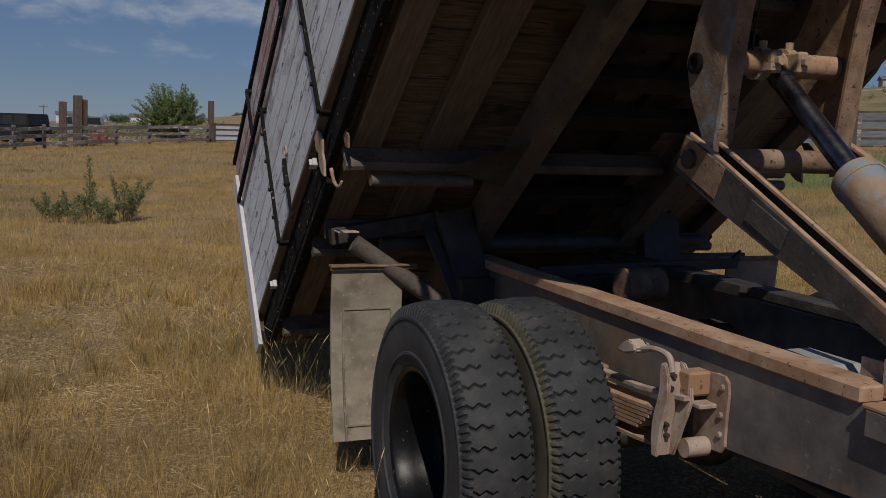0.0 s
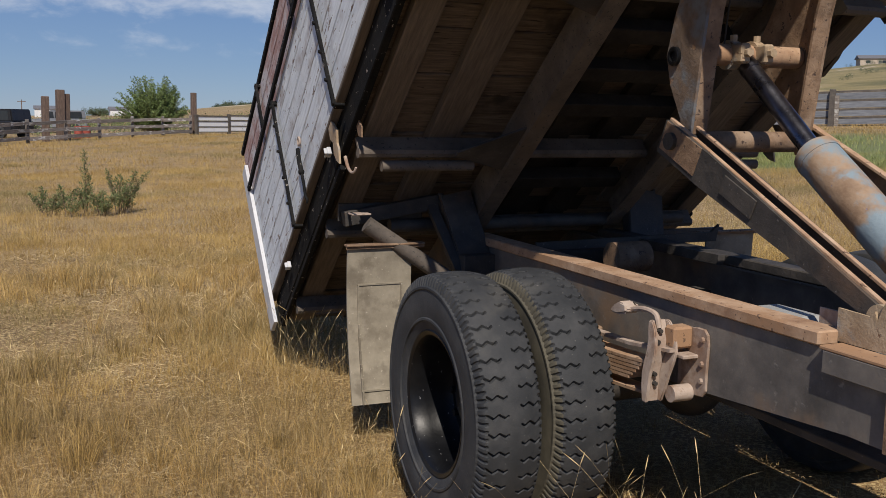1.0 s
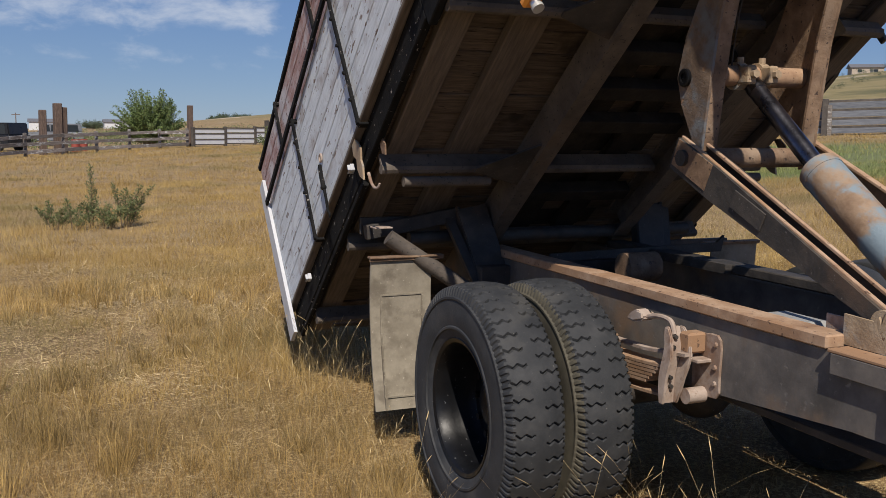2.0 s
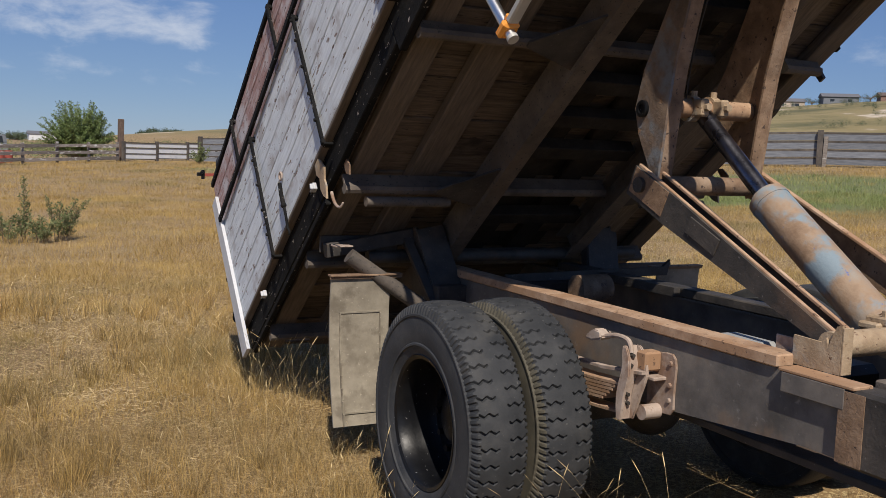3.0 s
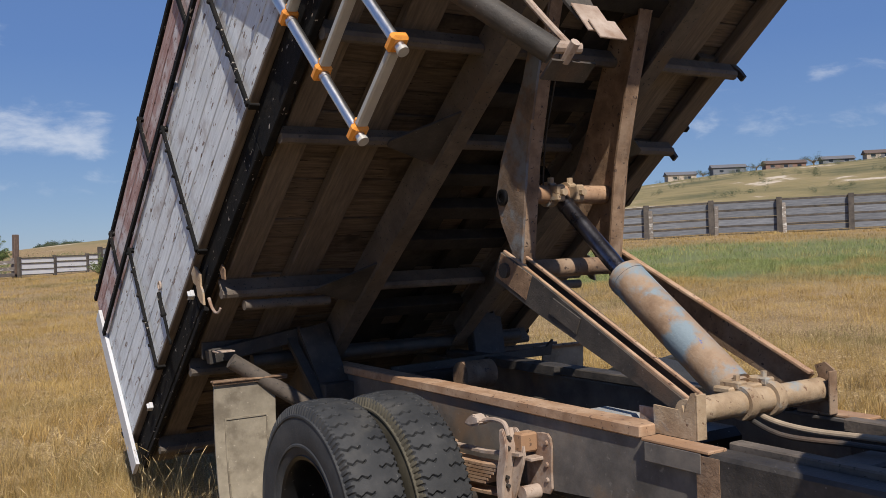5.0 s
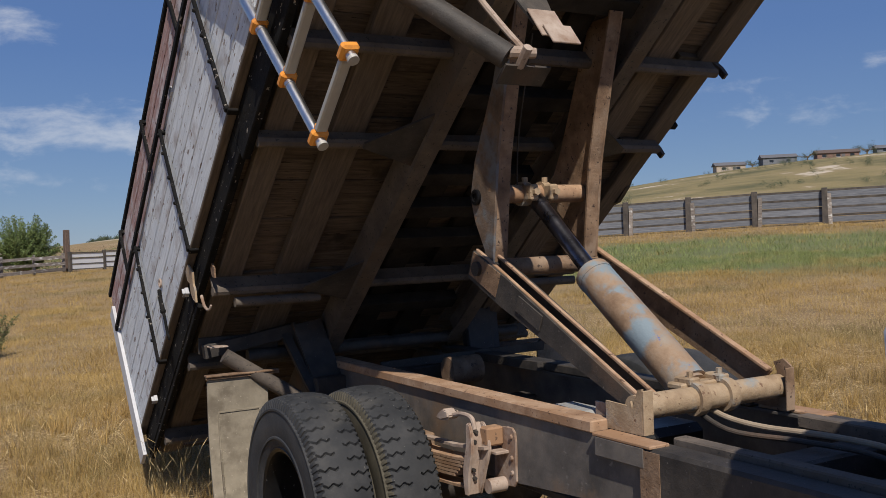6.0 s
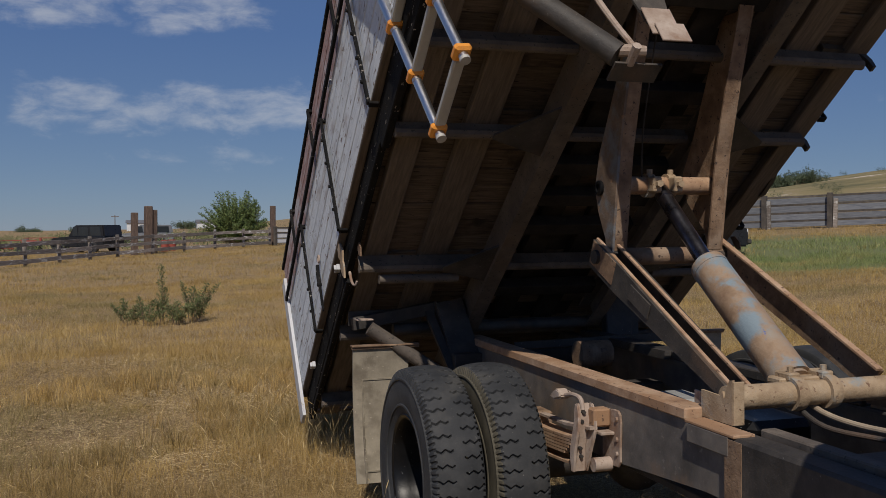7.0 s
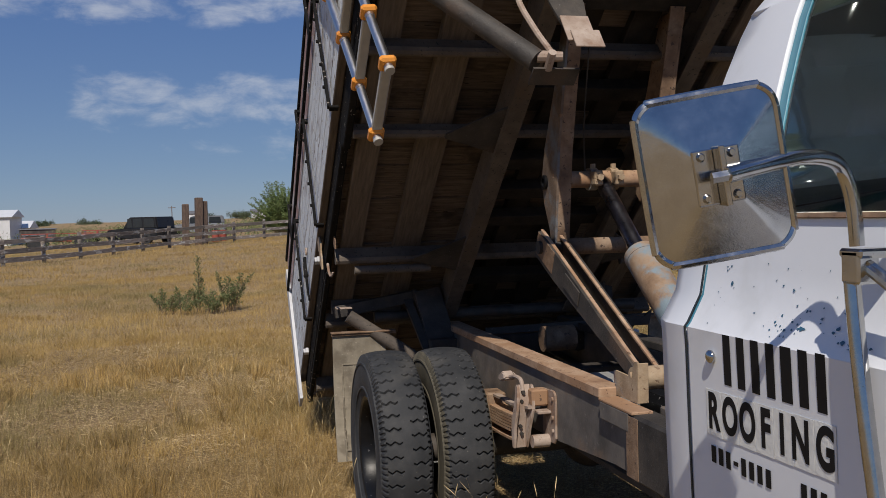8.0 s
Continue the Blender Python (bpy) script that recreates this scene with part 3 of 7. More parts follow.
# lower side frame, flaking black, stepped at the stake bracket
for sx in (-1, 1):
    bm = bmesh.new()
    lo, hi = (SIDE - 0.06, SIDE - 0.022)
    a, b = (lo, hi) if sx > 0 else (-hi, -lo)
    if sx < 0:
        block(bm, a, b, FRONT, -1.36, -0.04, 0.185, bevel=0.005)
        block(bm, a, b, -1.358, -0.2, 0.005, 0.185, bevel=0.005)
        block(bm, a, b, -0.198, REAR - 0.1, 0.0, 0.185, bevel=0.005)
        block(bm, a + 0.004, b - 0.004, -0.25, REAR - 0.11, -0.035, -0.002, bevel=0.004)
    else:
        block(bm, a - 0.03, b - 0.03, FRONT, REAR - 0.1, 0.065, 0.185, bevel=0.005)
    part("side_frame", bm, FLAKY_BLACK, body, "flaking black steel side frame")
    part("wear_strip", box(*((SIDE - 0.0215, SIDE + 0.022) if sx > 0 else (-SIDE - 0.022, -SIDE + 0.0215)), FRONT, REAR - 0.1, 0.148, 0.168, bevel=0.004), STRINGER, body, "bare wooden strip along the lower edge")
    for z0, z1, mt in ((0.17, 0.303, GREY_PAINT), (0.3055, 0.438, GREY_PAINT), (0.4405, 0.573, GREY_PAINT), (0.5755, 0.708, GREY_PAINT), (0.7105, 0.843, GREY_PAINT), (0.8455, 0.98, GREY_PAINT),
                       (0.983, 1.103, RED_GREY), (1.1055, 1.225, RED_GREY), (1.2275, 1.345, RED_GREY)):
        x = SIDE if sx > 0 else -SIDE
        w = 0.0015 * math.sin(z0 * 41)
        part("side_board", box(x - 0.02 + w, x + 0.02 + w, FRONT, REAR - 0.1 + 0.07 * z0, z0, z1, bevel=0.004), mt, body)
    x = sx * (SIDE + 0.048)
    part("strap", box(x - 0.009, x + 0.009, FRONT, REAR - 0.12, 0.968, 1.006, bevel=0.003), FLAKY_BLACK, body, "black steel strap along the side")
    part("top_edge", box(sx * SIDE - 0.035, sx * SIDE + 0.035, FRONT, REAR, 1.346, 1.385, bevel=0.006), FLAKY_BLACK, body)
    for y in (-2.5, -1.52, -0.56, 0.46):
        bm = bmesh.new()
        block(bm, x - 0.008, x + 0.008, y - 0.012, y + 0.012, 0.13, 0.962, bevel=0.004)
        block(bm, x - 0.009, x + 0.009, y - 0.014, y + 0.014, 0.1, 0.131, bevel=0.004)
        block(bm, *sorted((sx * SIDE, x)), y - 0.016, y + 0.016, 0.09, 0.105, bevel=0.003)
        block(bm, *sorted((sx * SIDE, x)), y - 0.012, y + 0.012, 0.93, 0.955, bevel=0.003)
        for z in (0.25, 0.42, 0.6, 0.78, 0.92):
            rod(bm, (x + sx * 0.008, y, z), (x + sx * 0.019, y, z), 0.011, 0.008, 8)
        part("brace", bm, FLAKY_BLACK, body, "black steel upright strap with bolt heads")
        bm = bmesh.new()
        block(bm, x - 0.008, x + 0.008, y + 0.29, y + 0.32, 1.012, 1.345, bevel=0.003)
        block(bm, *sorted((sx * (SIDE + 0.02), x)), y + 0.295, y + 0.315, 1.32, 1.344)
        part("brace", bm, FLAKY_BLACK, body)
    x = sx * (SIDE + 0.018)
    for y, z in ((-0.24, 0.075), (0.86, 0.085)):
        bm = box(*sorted((x - sx * 0.02, x + sx * 0.002)), y - 0.018, y + 0.018, z - 0.02, z + 0.02, bevel=0.003)
        block(bm, *sorted((x + sx * 0.0025, x + sx * 0.018)), y - 0.018, y - 0.013, z - 0.02, z + 0.012, bevel=0.002)
        block(bm, *sorted((x + sx * 0.0025, x + sx * 0.014)), y - 0.0125, y + 0.018, z - 0.02, z - 0.015, bevel=0.002)
        rod(bm, (x, y + 0.003, z + 0.003), (x + sx * 0.011, y + 0.003, z + 0.003), 0.008, seg=8)
        part("clip", bm, WHITE_STRIP, body, "white steel clip")
    part("marker", box(x - 0.012, x + 0.02, -0.85, -0.79, 0.955, 1.0, bevel=0.004), WHITE_STRIP, body)
    # rope hook and torn bracket where the frame steps
    xb = sx * 1.262
    bm = prism(bmesh.new(), [(-0.33, 0.155), (-0.375, 0.16), (-0.4, 0.125), (-0.432, 0.06), (-0.4, 0.01), (-0.405, -0.03), (-0.375, -0.09), (-0.345, -0.05), (-0.33, 0.0), (-0.35, 0.05), (-0.322, 0.09)], 0, xb - 0.005, xb + 0.005)
    part("stake_bracket", bm, TAN_TUBE, body, "torn rusty tan bracket")
    bm = prism(bmesh.new(), [(-0.53, 0.05), (-0.57, 0.02), (-0.585, -0.04), (-0.56, -0.08), (-0.53, -0.05)], 0, sx * 1.2 - 0.004, sx * 1.2 + 0.004)
    part("stake_bracket", bm, RUST, body)
    if sx < 0:
        bm = tube_path(bmesh.new(), [(-1.225, -0.36, -0.04), (-1.225, -0.365, -0.1), (-1.222, -0.385, -0.145), (-1.218, -0.415, -0.165), (-1.215, -0.44, -0.16)], lambda t: 0.0085 - 0.003 * t, 8)
        part("rope_hook", bm, TAN_DUST, body, smooth=True)
    bm = rod(bmesh.new(), (sx * 1.08, -0.41, -0.13), (sx * 0.62, -0.41, -0.13), 0.026, seg=16)
    part("cross_pipe", bm, DUSTY_STEEL, body, smooth=True)
    bm = prism(bmesh.new(), [(1.42, 1.2), (1.53, 1.2), (1.41, -0.06), (1.285, -0.06)], 0, *sorted((sx * 1.274, sx * 1.296)))
    part("corner_post", bm, WHITE_STRIP, body, "white painted steel corner post")
# hooks and brackets on the outer ends of the cross members
for y, z in ((-1.45, -0.03), (-2.05, -0.05)):
    bm = prism(bmesh.new(), [(0.98, 0.1), (1.17, 0.085), (1.215, 0.05), (1.235, -0.005), (1.232, -0.055), (1.212, -0.06), (1.208, -0.01), (1.185, 0.03), (1.14, 0.055), (0.98, 0.06)], 1, y - 0.016, y + 0.016)
    part("rope_hook", bm, DARK_STEEL, body, m=pose(-0.08, 0, z + 0.02))
# drooping sheet edge on the far side
bm = prism(bmesh.new(), [(-1.36, 0.062), (-1.25, 0.045), (-1.12, 0.0), (-1.0, -0.01), (-0.9, 0.035), (-0.55, 0.04), (0.4, 0.062)], 0, 1.13, 1.158)
part("edge_plate", bm, DARK_STEEL, body)
# ring and lever binder on a side board
bm = tube_path(bmesh.new(), [(-1.296, 0.13, 0.37), (-1.3, 0.132, 0.3), (-1.3, 0.128, 0.225)], lambda t: 0.011 + 0.003 * t, 8)
tube_path(bm, [(-1.3, 0.128, 0.225), (-1.298, 0.135, 0.15), (-1.296, 0.15, 0.09), (-1.294, 0.142, 0.06), (-1.294, 0.155, 0.045)], lambda t: 0.009 - 0.003 * t, 8)
bmesh.ops.create_uvsphere(bm, u_segments=10, v_segments=8, radius=0.017, matrix=Matrix.Translation((-1.301, 0.128, 0.222)))
part("lever_binder", bm, FLAKY_BLACK, body, "black steel lever binder on the side", smooth=True)
bm = tube_path(bmesh.new(), [(-1.283, 0.13 + 0.022 * math.cos(a), 0.42 + 0.022 * math.sin(a)) for a in (0, 1.05, 2.1, 3.14, 4.2, 5.2, 6.2)], 0.006, 6, 3)
part("ring", bm, TAN_DUST, body)
# tailgate with white corner posts
gate = new("tailgate", bpy.data.meshes.new("tailgate"))
bm = bmesh.new()
for z0 in (0.1, 0.42, 0.74, 1.04):
    block(bm, -SIDE + 0.07, SIDE - 0.07, REAR + 0.022, REAR + 0.062, z0, z0 + 0.315, bevel=0.004)
bm.to_mesh(gate.data)
bm.free()
gate.data.materials.append(OLD_WOOD)
gate.parent = body
for sx in (-1, 1):
    x = sx * (SIDE - 0.02)
    for z in (0.32, 0.62, 1.02):
        bm = box(x - 0.03, x + 0.02, REAR + 0.063, REAR + 0.1, z, z + 0.03, bevel=0.004)
        rod(bm, (x + 0.02 * sx, REAR + 0.08, z - 0.02), (x + 0.02 * sx, REAR + 0.08, z + 0.05), 0.009, seg=8)
        part("latch", bm, FLAKY_BLACK, gate)

# hanging guide under the front of the body: strut, plate and bent bar
bm = rod(bmesh.new(), (-1.02, -2.43, -0.03), (-0.6, -2.455, -0.57), 0.048, seg=20)
part("strut", bm, DARK_STEEL, body, "dark blue-black steel tube strut", smooth=True)
bm = bmesh.new()
block(bm, -1.12, -0.83, -2.52, -2.34, 0.0, 0.028)
part("strut_plate", bm, DARK_STEEL, body)
bm = prism(bmesh.new(), [(-0.49, 0.02), (-0.37, 0.02), (-0.345, -0.3), (-0.37, -0.47), (-0.475, -0.47), (-0.5, -0.3)], 1, -2.54, -2.53)
part("hanger", bm, DARK_STEEL, body)
for y, z0, z1, dx in ((-2.548, -0.55, -0.4, 0.0), (-2.56, -0.6, -0.5, 0.018)):
    bm = box(-0.485 + dx, -0.36 + dx, y - 0.006, y + 0.002, z0, z1, bevel=0.002)
    part("hanger_plate", bm, TAN_DUST, body, "dust coated steel plate", m=Matrix.Identity(4))
bm = tube_path(bmesh.new(), [(-0.56, -2.47, 0.02), (-0.6, -2.475, -0.2), (-0.575, -2.48, -0.4), (-0.535, -2.48, -0.55)], 0.013, 8)
part("bent_bar", bm, TAN_DUST, body, smooth=True)
bm = bmesh.new()
rod(bm, (-0.6, -2.47, -0.56), (-0.5, -2.49, -0.58), 0.026, 0.02, 10)
rod(bm, (-0.555, -2.44, -0.6), (-0.56, -2.53, -0.6), 0.018, seg=8)
part("pin", bm, TAN_DUST, body, smooth=True)
part("foot_plate", box(-0.62, -0.42, -2.45, -2.36, -0.61, -0.6), DARK_STEEL, body)
# upper hoist brackets that hang from the sills
PIN = Vector((0, -0.712, 1.503))
inv_body = body.matrix_world.inverted()
LEAD = [(-0.985, 2.62), (-0.885, 2.3), (-0.8, 1.975), (-0.776, 1.82), (-0.735, 1.53), (-0.725, 1.46)]
for sx, rear in ((-1, [(-0.69, 1.45), (-0.674, 1.585), (-0.598, 1.711), (-0.566, 1.823), (-0.611, 1.98), (-0.79, 2.31), (-0.9, 2.62)]),
                 (1, [(-0.66, 1.45), (-0.605, 1.62), (-0.452, 1.756), (-0.412, 1.907), (-0.491, 2.035), (-0.65, 2.4), (-0.75, 2.62)])):
    bm = prism(bmesh.new(), LEAD + rear, 0, *sorted((sx * 0.278, sx * 0.29)))
    bmesh.ops.bevel(bm, geom=[e for e in bm.edges if abs(e.verts[0].co.x - e.verts[1].co.x) < 1e-5], offset=0.0025, segments=1, affect="EDGES")
    bmesh.ops.transform(bm, matrix=inv_body, verts=bm.verts)
    web = part("hoist_bracket", bm, RUST_BLUE if sx < 0 else RUST, body, "rusty steel hoist bracket with traces of blue paint")
    # pin boss through the web
    bm = revolve(bmesh.new(), [(0.02, 0.291), (0.036, 0.291), (0.036, 0.303), (0.03, 0.306), (0.02, 0.306), (0.02, 0.291)], 24)
    rod(bm, (0.284, 0, 0), (0.2965, 0, 0), 0.02, seg=20)
    bmesh.ops.scale(bm, vec=(sx, 1, 1), verts=bm.verts)
    bmesh.ops.transform(bm, matrix=inv_body @ Matrix.Translation((0, -0.625, 1.82)), verts=bm.verts)
    part("pin_boss", bm, RIM_BLACK, body, "dark pin bore")
    # bent flange along the leading edge, turned inwards
    edge = LEAD[:5]
    bm = prism(bmesh.new(), edge + [(y + 0.011, z + 0.002) for y, z in edge[::-1]], 0, *sorted((sx * 0.215, sx * 0.2775)))
    bmesh.ops.transform(bm, matrix=inv_body, verts=bm.verts)
    part("flange", bm, RUST, web, "rusty leading flange")
bm = tube_path(bmesh.new(), [(-0.09, -0.65, 1.85), (-0.13, -0.74, 2.1), (-0.17, -0.93, 2.5)], 0.004, 6)
bmesh.ops.transform(bm, matrix=inv_body, verts=bm.verts)
part("cable", bm, DARK_STEEL, body)

# ---- ladder lashed to the side ----
ladder = tagged(new("ladder"), "telescopic aluminium ladder with orange plastic collars", "ladder")
ladder.matrix_world = body.matrix_world @ pose(-1.268, -2.21, 0.0, 0, -5.9) @ pose(0, 0, 0, -1.8)
for k, y in enumerate((0.2, -0.19)):
    for j in range(5):
        z0 = -0.6 + j * 0.32
        r = 0.019 + j * 0.0022
        bm = rod(bmesh.new(), (0, y, z0), (0, y, z0 + 0.33), r, seg=20)
        part("tube", bm, ALU, ladder, smooth=True)
        z = -0.565 + j * 0.32
        bm = bmesh.new()
        block(bm, -0.034, 0.034, y - 0.034, y + 0.034, z - 0.018, z + 0.018, bevel=0.01)
        block(bm, -0.012, 0.012, y - 0.012 - (0.03 if k == 0 else -0.03), y + 0.012 - (0.03 if k == 0 else -0.03), z + 0.01, z + 0.034, bevel=0.004)
        part("collar", bm, ORANGE, ladder, "orange plastic collar")
    bm = rod(bmesh.new(), (0, y, -0.615), (0, y, -0.6), 0.0205, seg=20)
    part("tube_end", bm, RUNG, ladder)
for j in range(5):
    z = -0.565 + j * 0.32
    part("rung", box(-0.022, 0.022, -0.157, 0.167, z - 0.014, z + 0.014, bevel=0.006), RUNG, ladder)

# ---- truck ----
truck = tagged(new("truck"), "old white medium truck with bare steel chassis and dual rear wheels", "truck")
for sx in (-1, 1):
    x0, x1 = sorted((sx * 0.35, sx * 0.43))
    bm = bmesh.new()
    rings = []
    for y, lo in ((1.75, 0.74), (0.6, 0.67), (-0.2, 0.625), (-1.0, 0.645), (-1.7, 0.7), (-3.0, 0.7), (-6.3, 0.7)):
        c = [(0.43, lo), (0.35, lo), (0.35, lo + 0.01), (0.42, lo + 0.01), (0.42, 0.92), (0.35, 0.92), (0.35, 0.93), (0.43, 0.93)]
        rings.append([bm.verts.new((sx * px, y, pz)) for px, pz in c])
    for p, q in zip(rings, rings[1:]):
        for j in range(8):
            bm.faces.new((p[j - 1], p[j], q[j], q[j - 1]))
    bm.faces.new(rings[0])
    bm.faces.new(rings[-1][::-1])
    part("chassis_rail", bm, CHASSIS, truck, "grey-black weathered chassis rail")
    a, b = sorted((sx * 0.445, sx * 0.34))
    part("spacer_strip", box(a, b, -1.585, 0.9, 0.934, 0.977, bevel=0.005), LIGHT_RUST if sx < 0 else DARK_STEEL, truck, "rusty spacer strip on the chassis rail")
    # boxed fish plate ahead of the hoist
    a, b = sorted((sx * 0.34, sx * 0.452))
    part("fish_plate", box(a, b, -6.2, -1.84, 0.69, 0.934, bevel=0.012), DARK_STEEL, truck)
    part("corner_plate", box(*((-0.4545, -0.4525) if sx < 0 else (0.4525, 0.4545)), -1.94, -1.845, 0.7, 0.925, bevel=0.0005), RUST, truck, "rusty corner plate")
    a, b = sorted((sx * 0.37, sx * 0.456))
    bm = box(a, b, -1.9, -1.6, 0.931, 0.943, bevel=0.003)
    part("bracket_base", bm, LIGHT_RUST, truck)
    bm = box(*((-0.456, -0.448) if sx < 0 else (0.448, 0.456)), -1.865, -1.615, 0.865, 0.9305, bevel=0.002)
    part("bracket_skirt", bm, CHASSIS, truck)
    near_cut = [(-1.58, 0.945), (-1.58, 1.042), (-1.695, 1.038), (-1.712, 1.056), (-1.722, 1.03), (-1.738, 1.07), (-1.752, 1.1), (-1.772, 1.104), (-1.772, 0.945)]
    far_cut = [(-1.58, 0.945), (-1.58, 0.985), (-1.69, 1.01), (-1.705, 1.085), (-1.69, 1.12), (-1.735, 1.135), (-1.772, 1.11), (-1.772, 0.945)]
    bm = prism(bmesh.new(), near_cut if sx < 0 else far_cut, 0, *sorted((sx * 0.363, sx * 0.372)))
    block(bm, *sorted((sx * 0.372, sx * 0.328)), -1.781, -1.7725, 0.945, 1.098 if sx < 0 else 1.106, bevel=0.002)
    part("bracket", bm, TAN_TUBE if sx < 0 else RUST, truck, "torn dusty steel angle bracket", smooth=False)
    a, b = sorted((sx * 0.33, sx * 0.27))
    part("inner_rail", box(a, b, -3.6, -1.87, 0.905, 0.952, bevel=0.005), DUSTY_STEEL, truck)
for y in (-0.05, -2.15, -2.75, -3.4, 1.2, -4.6, -5.8):
    part("chassis_cross_member", box(-0.349, 0.349, y - 0.07, y + 0.07, 0.7, 0.8 if y > -2 else 0.9, bevel=0.01), DARK_STEEL, truck)
# hoist: cross tube, lower arms, ram
bm = rod(bmesh.new(), (-0.36, -1.715, 1.03), (0.36, -1.715, 1.03), 0.045, seg=24)
part("hoist_cross_tube", bm, TAN_TUBE, truck, "dusty steel cross tube", smooth=True)
for sx in (-1, 1):
    A, B = PIN, Vector((0, -1.68, 1.055))
    d = (B - A).normalized()
    upv = Vector((0, d.z, -d.y)) * (1 if -d.y > 0 else -1)
    for x, w in (((-0.345, 0.012), (-0.245, 0.012)) if sx < 0 else ((0.32, 0.012),)):
        bm = bmesh.new()
        off = Vector((x, 0, 0))
        a0, a1 = A - d * 0.07 + upv * 0.055, A - d * 0.07 - upv * 0.075
        b0, b1 = (B + d * 0.05 + upv * 0.02, B + d * 0.05 - upv * 0.03) if sx < 0 else (B + d * 0.02 + upv * 0.05, B - d * 0.02 - upv * 0.06)
        prism(bm, [(a0.y, a0.z), (A.y + d.y * 0.2 + upv.y * 0.055, A.z + d.z * 0.2 + upv.z * 0.055), (b0.y, b0.z), (b1.y, b1.z), (A.y + d.y * 0.2 - upv.y * 0.075, A.z + d.z * 0.2 - upv.z * 0.075), (a1.y, a1.z)], 0, x - w / 2, x + w / 2)
        s = -sx if abs(x) > 0.3 else sx
        p, q = a0 + d * 0.005, b0
        part("hoist_arm", bm, DARK_STEEL if sx < 0 else RUST, truck, "dark rusty steel hoist arm")
        # sunlit top of the arm put into the flange's paler rust colour
        bm = beam(bmesh.new(), Vector((x + s * 0.014, p.y, p.z + 0.006)), Vector((x + s * 0.014, q.y, q.z + 0.006)), 0.016 if sx < 0 else 0.03, 0.012, up=upv, bevel=0.002)
        part("arm_flange", bm, LIGHT_RUST, truck, "rust flange, paler for the sun on its top")
    if sx < 0:
        m0 = A + d * 0.42
        bm = beam(bmesh.new(), Vector((-0.354, 0, 0)) + m0 - d * 0.09, Vector((-0.354, 0, 0)) + m0 + d * 0.09, 0.006, 0.07, up=upv, bevel=0.002)
        part("arm_patch", bm, DARK_STEEL, truck, "welded steel patch plate")
        bm = beam(bmesh.new(), Vector((-0.352, 0, 0)) + A - d * 0.06, Vector((-0.352, 0, 0)) + A + d * 0.17, 0.004, 0.11, up=upv, bevel=0.001)
        part("arm_patch", bm, RUST, truck)
    bm = rod(bmesh.new(), (sx * 0.225, PIN.y, PIN.z), (sx * 0.37, PIN.y, PIN.z), 0.032, seg=20)
    part("hoist_pin", bm, DARK_STEEL, truck, smooth=True)
part("hoist_cross_pipe", rod(bmesh.new(), (-0.235, PIN.y + 0.01, PIN.z), (0.31, PIN.y + 0.01, PIN.z), 0.04, seg=20), RUST, truck, "rusty cross pipe", smooth=True)
HEAD = Vector((0, -0.648, 1.832))
C0, C1, C2 = Vector((0, -1.62, 1.05)), Vector((0, -1.05, 1.478)), HEAD - Vector((0, 0, 0.008))
cax = (C1 - C0).normalized()
ram = new("ram", bpy.data.meshes.new("ram"))
bm = rod(bmesh.new(), C0, C1, 0.078, seg=40)
bmesh.ops.bevel(bm, geom=[e for e in bm.edges if abs((e.verts[0].co - e.verts[1].co).dot(cax)) < 1e-4 and e.calc_face_angle(0) > 1], offset=0.012, segments=2, affect="EDGES")
rod(bm, C1 - cax * 0.05, C1 - cax * 0.03, 0.0805, seg=40)
bm.to_mesh(ram.data)
bm.free()
ram.data.materials.append(CYL)
ram.data.shade_smooth()
ram.data.set_sharp_from_angle(angle=radians(35))
ram.parent = truck
ram["label"] = "hydraulic ram with worn blue and rust paint"
part("piston_rod", rod(bmesh.new(), C1 - cax * 0.01, C2, 0.037, seg=28), ROD_CHROME, ram, "oily black piston rod", smooth=True)
part("rod_gland", rod(bmesh.new(), C2 - (C2 - C1).normalized() * 0.09, C2 - (C2 - C1).normalized() * 0.06, 0.0395, seg=28), ROD_CHROME, ram, smooth=True)
bm = bmesh.new()
rod(bm, (-0.27, HEAD.y, HEAD.z), (0.27, HEAD.y, HEAD.z), 0.042, seg=20)
part("ram_head_tube", bm, LIGHT_RUST, ram, "dusty tan cross tube", smooth=True)
for x in (-0.055, 0.055):
    bm = bmesh.new()
    rod(bm, (x - 0.02, 0, 0), (x + 0.02, 0, 0), 0.056, seg=20)
    block(bm, x - 0.022, x + 0.022, -0.095, -0.015, -0.035, 0.04, bevel=0.008)
    rod(bm, (x, -0.115, 0.005), (x, -0.09, 0.005), 0.017, seg=6)
    rod(bm, (x, -0.015, 0.03), (x, -0.015, 0.075), 0.014, seg=8)
    bmesh.ops.translate(bm, vec=HEAD, verts=bm.verts)
    part("clamp", bm, TAN_TUBE, ram, smooth=True)
for x in (-0.07, 0.075):
    bm = bmesh.new()
    revolve(bm, [(0.046, -0.022), (0.06, -0.022), (0.064, 0.0), (0.06, 0.022), (0.046, 0.022)], 24)
    bmesh.ops.translate(bm, vec=(x, -1.715, 1.03), verts=bm.verts)
    block(bm, x - 0.025, x + 0.025, -1.72, -1.63, 1.075, 1.105, bevel=0.006)
    rod(bm, (x, -1.69, 1.1), (x, -1.69, 1.125), 0.012, seg=6)
    part("clamp", bm, TAN_TUBE, ram, smooth=True)
bm = box(-0.12, 0.12, -1.7, -1.62, 1.06, 1.085, bevel=0.006)
part("ram_foot", bm, TAN_TUBE, ram)
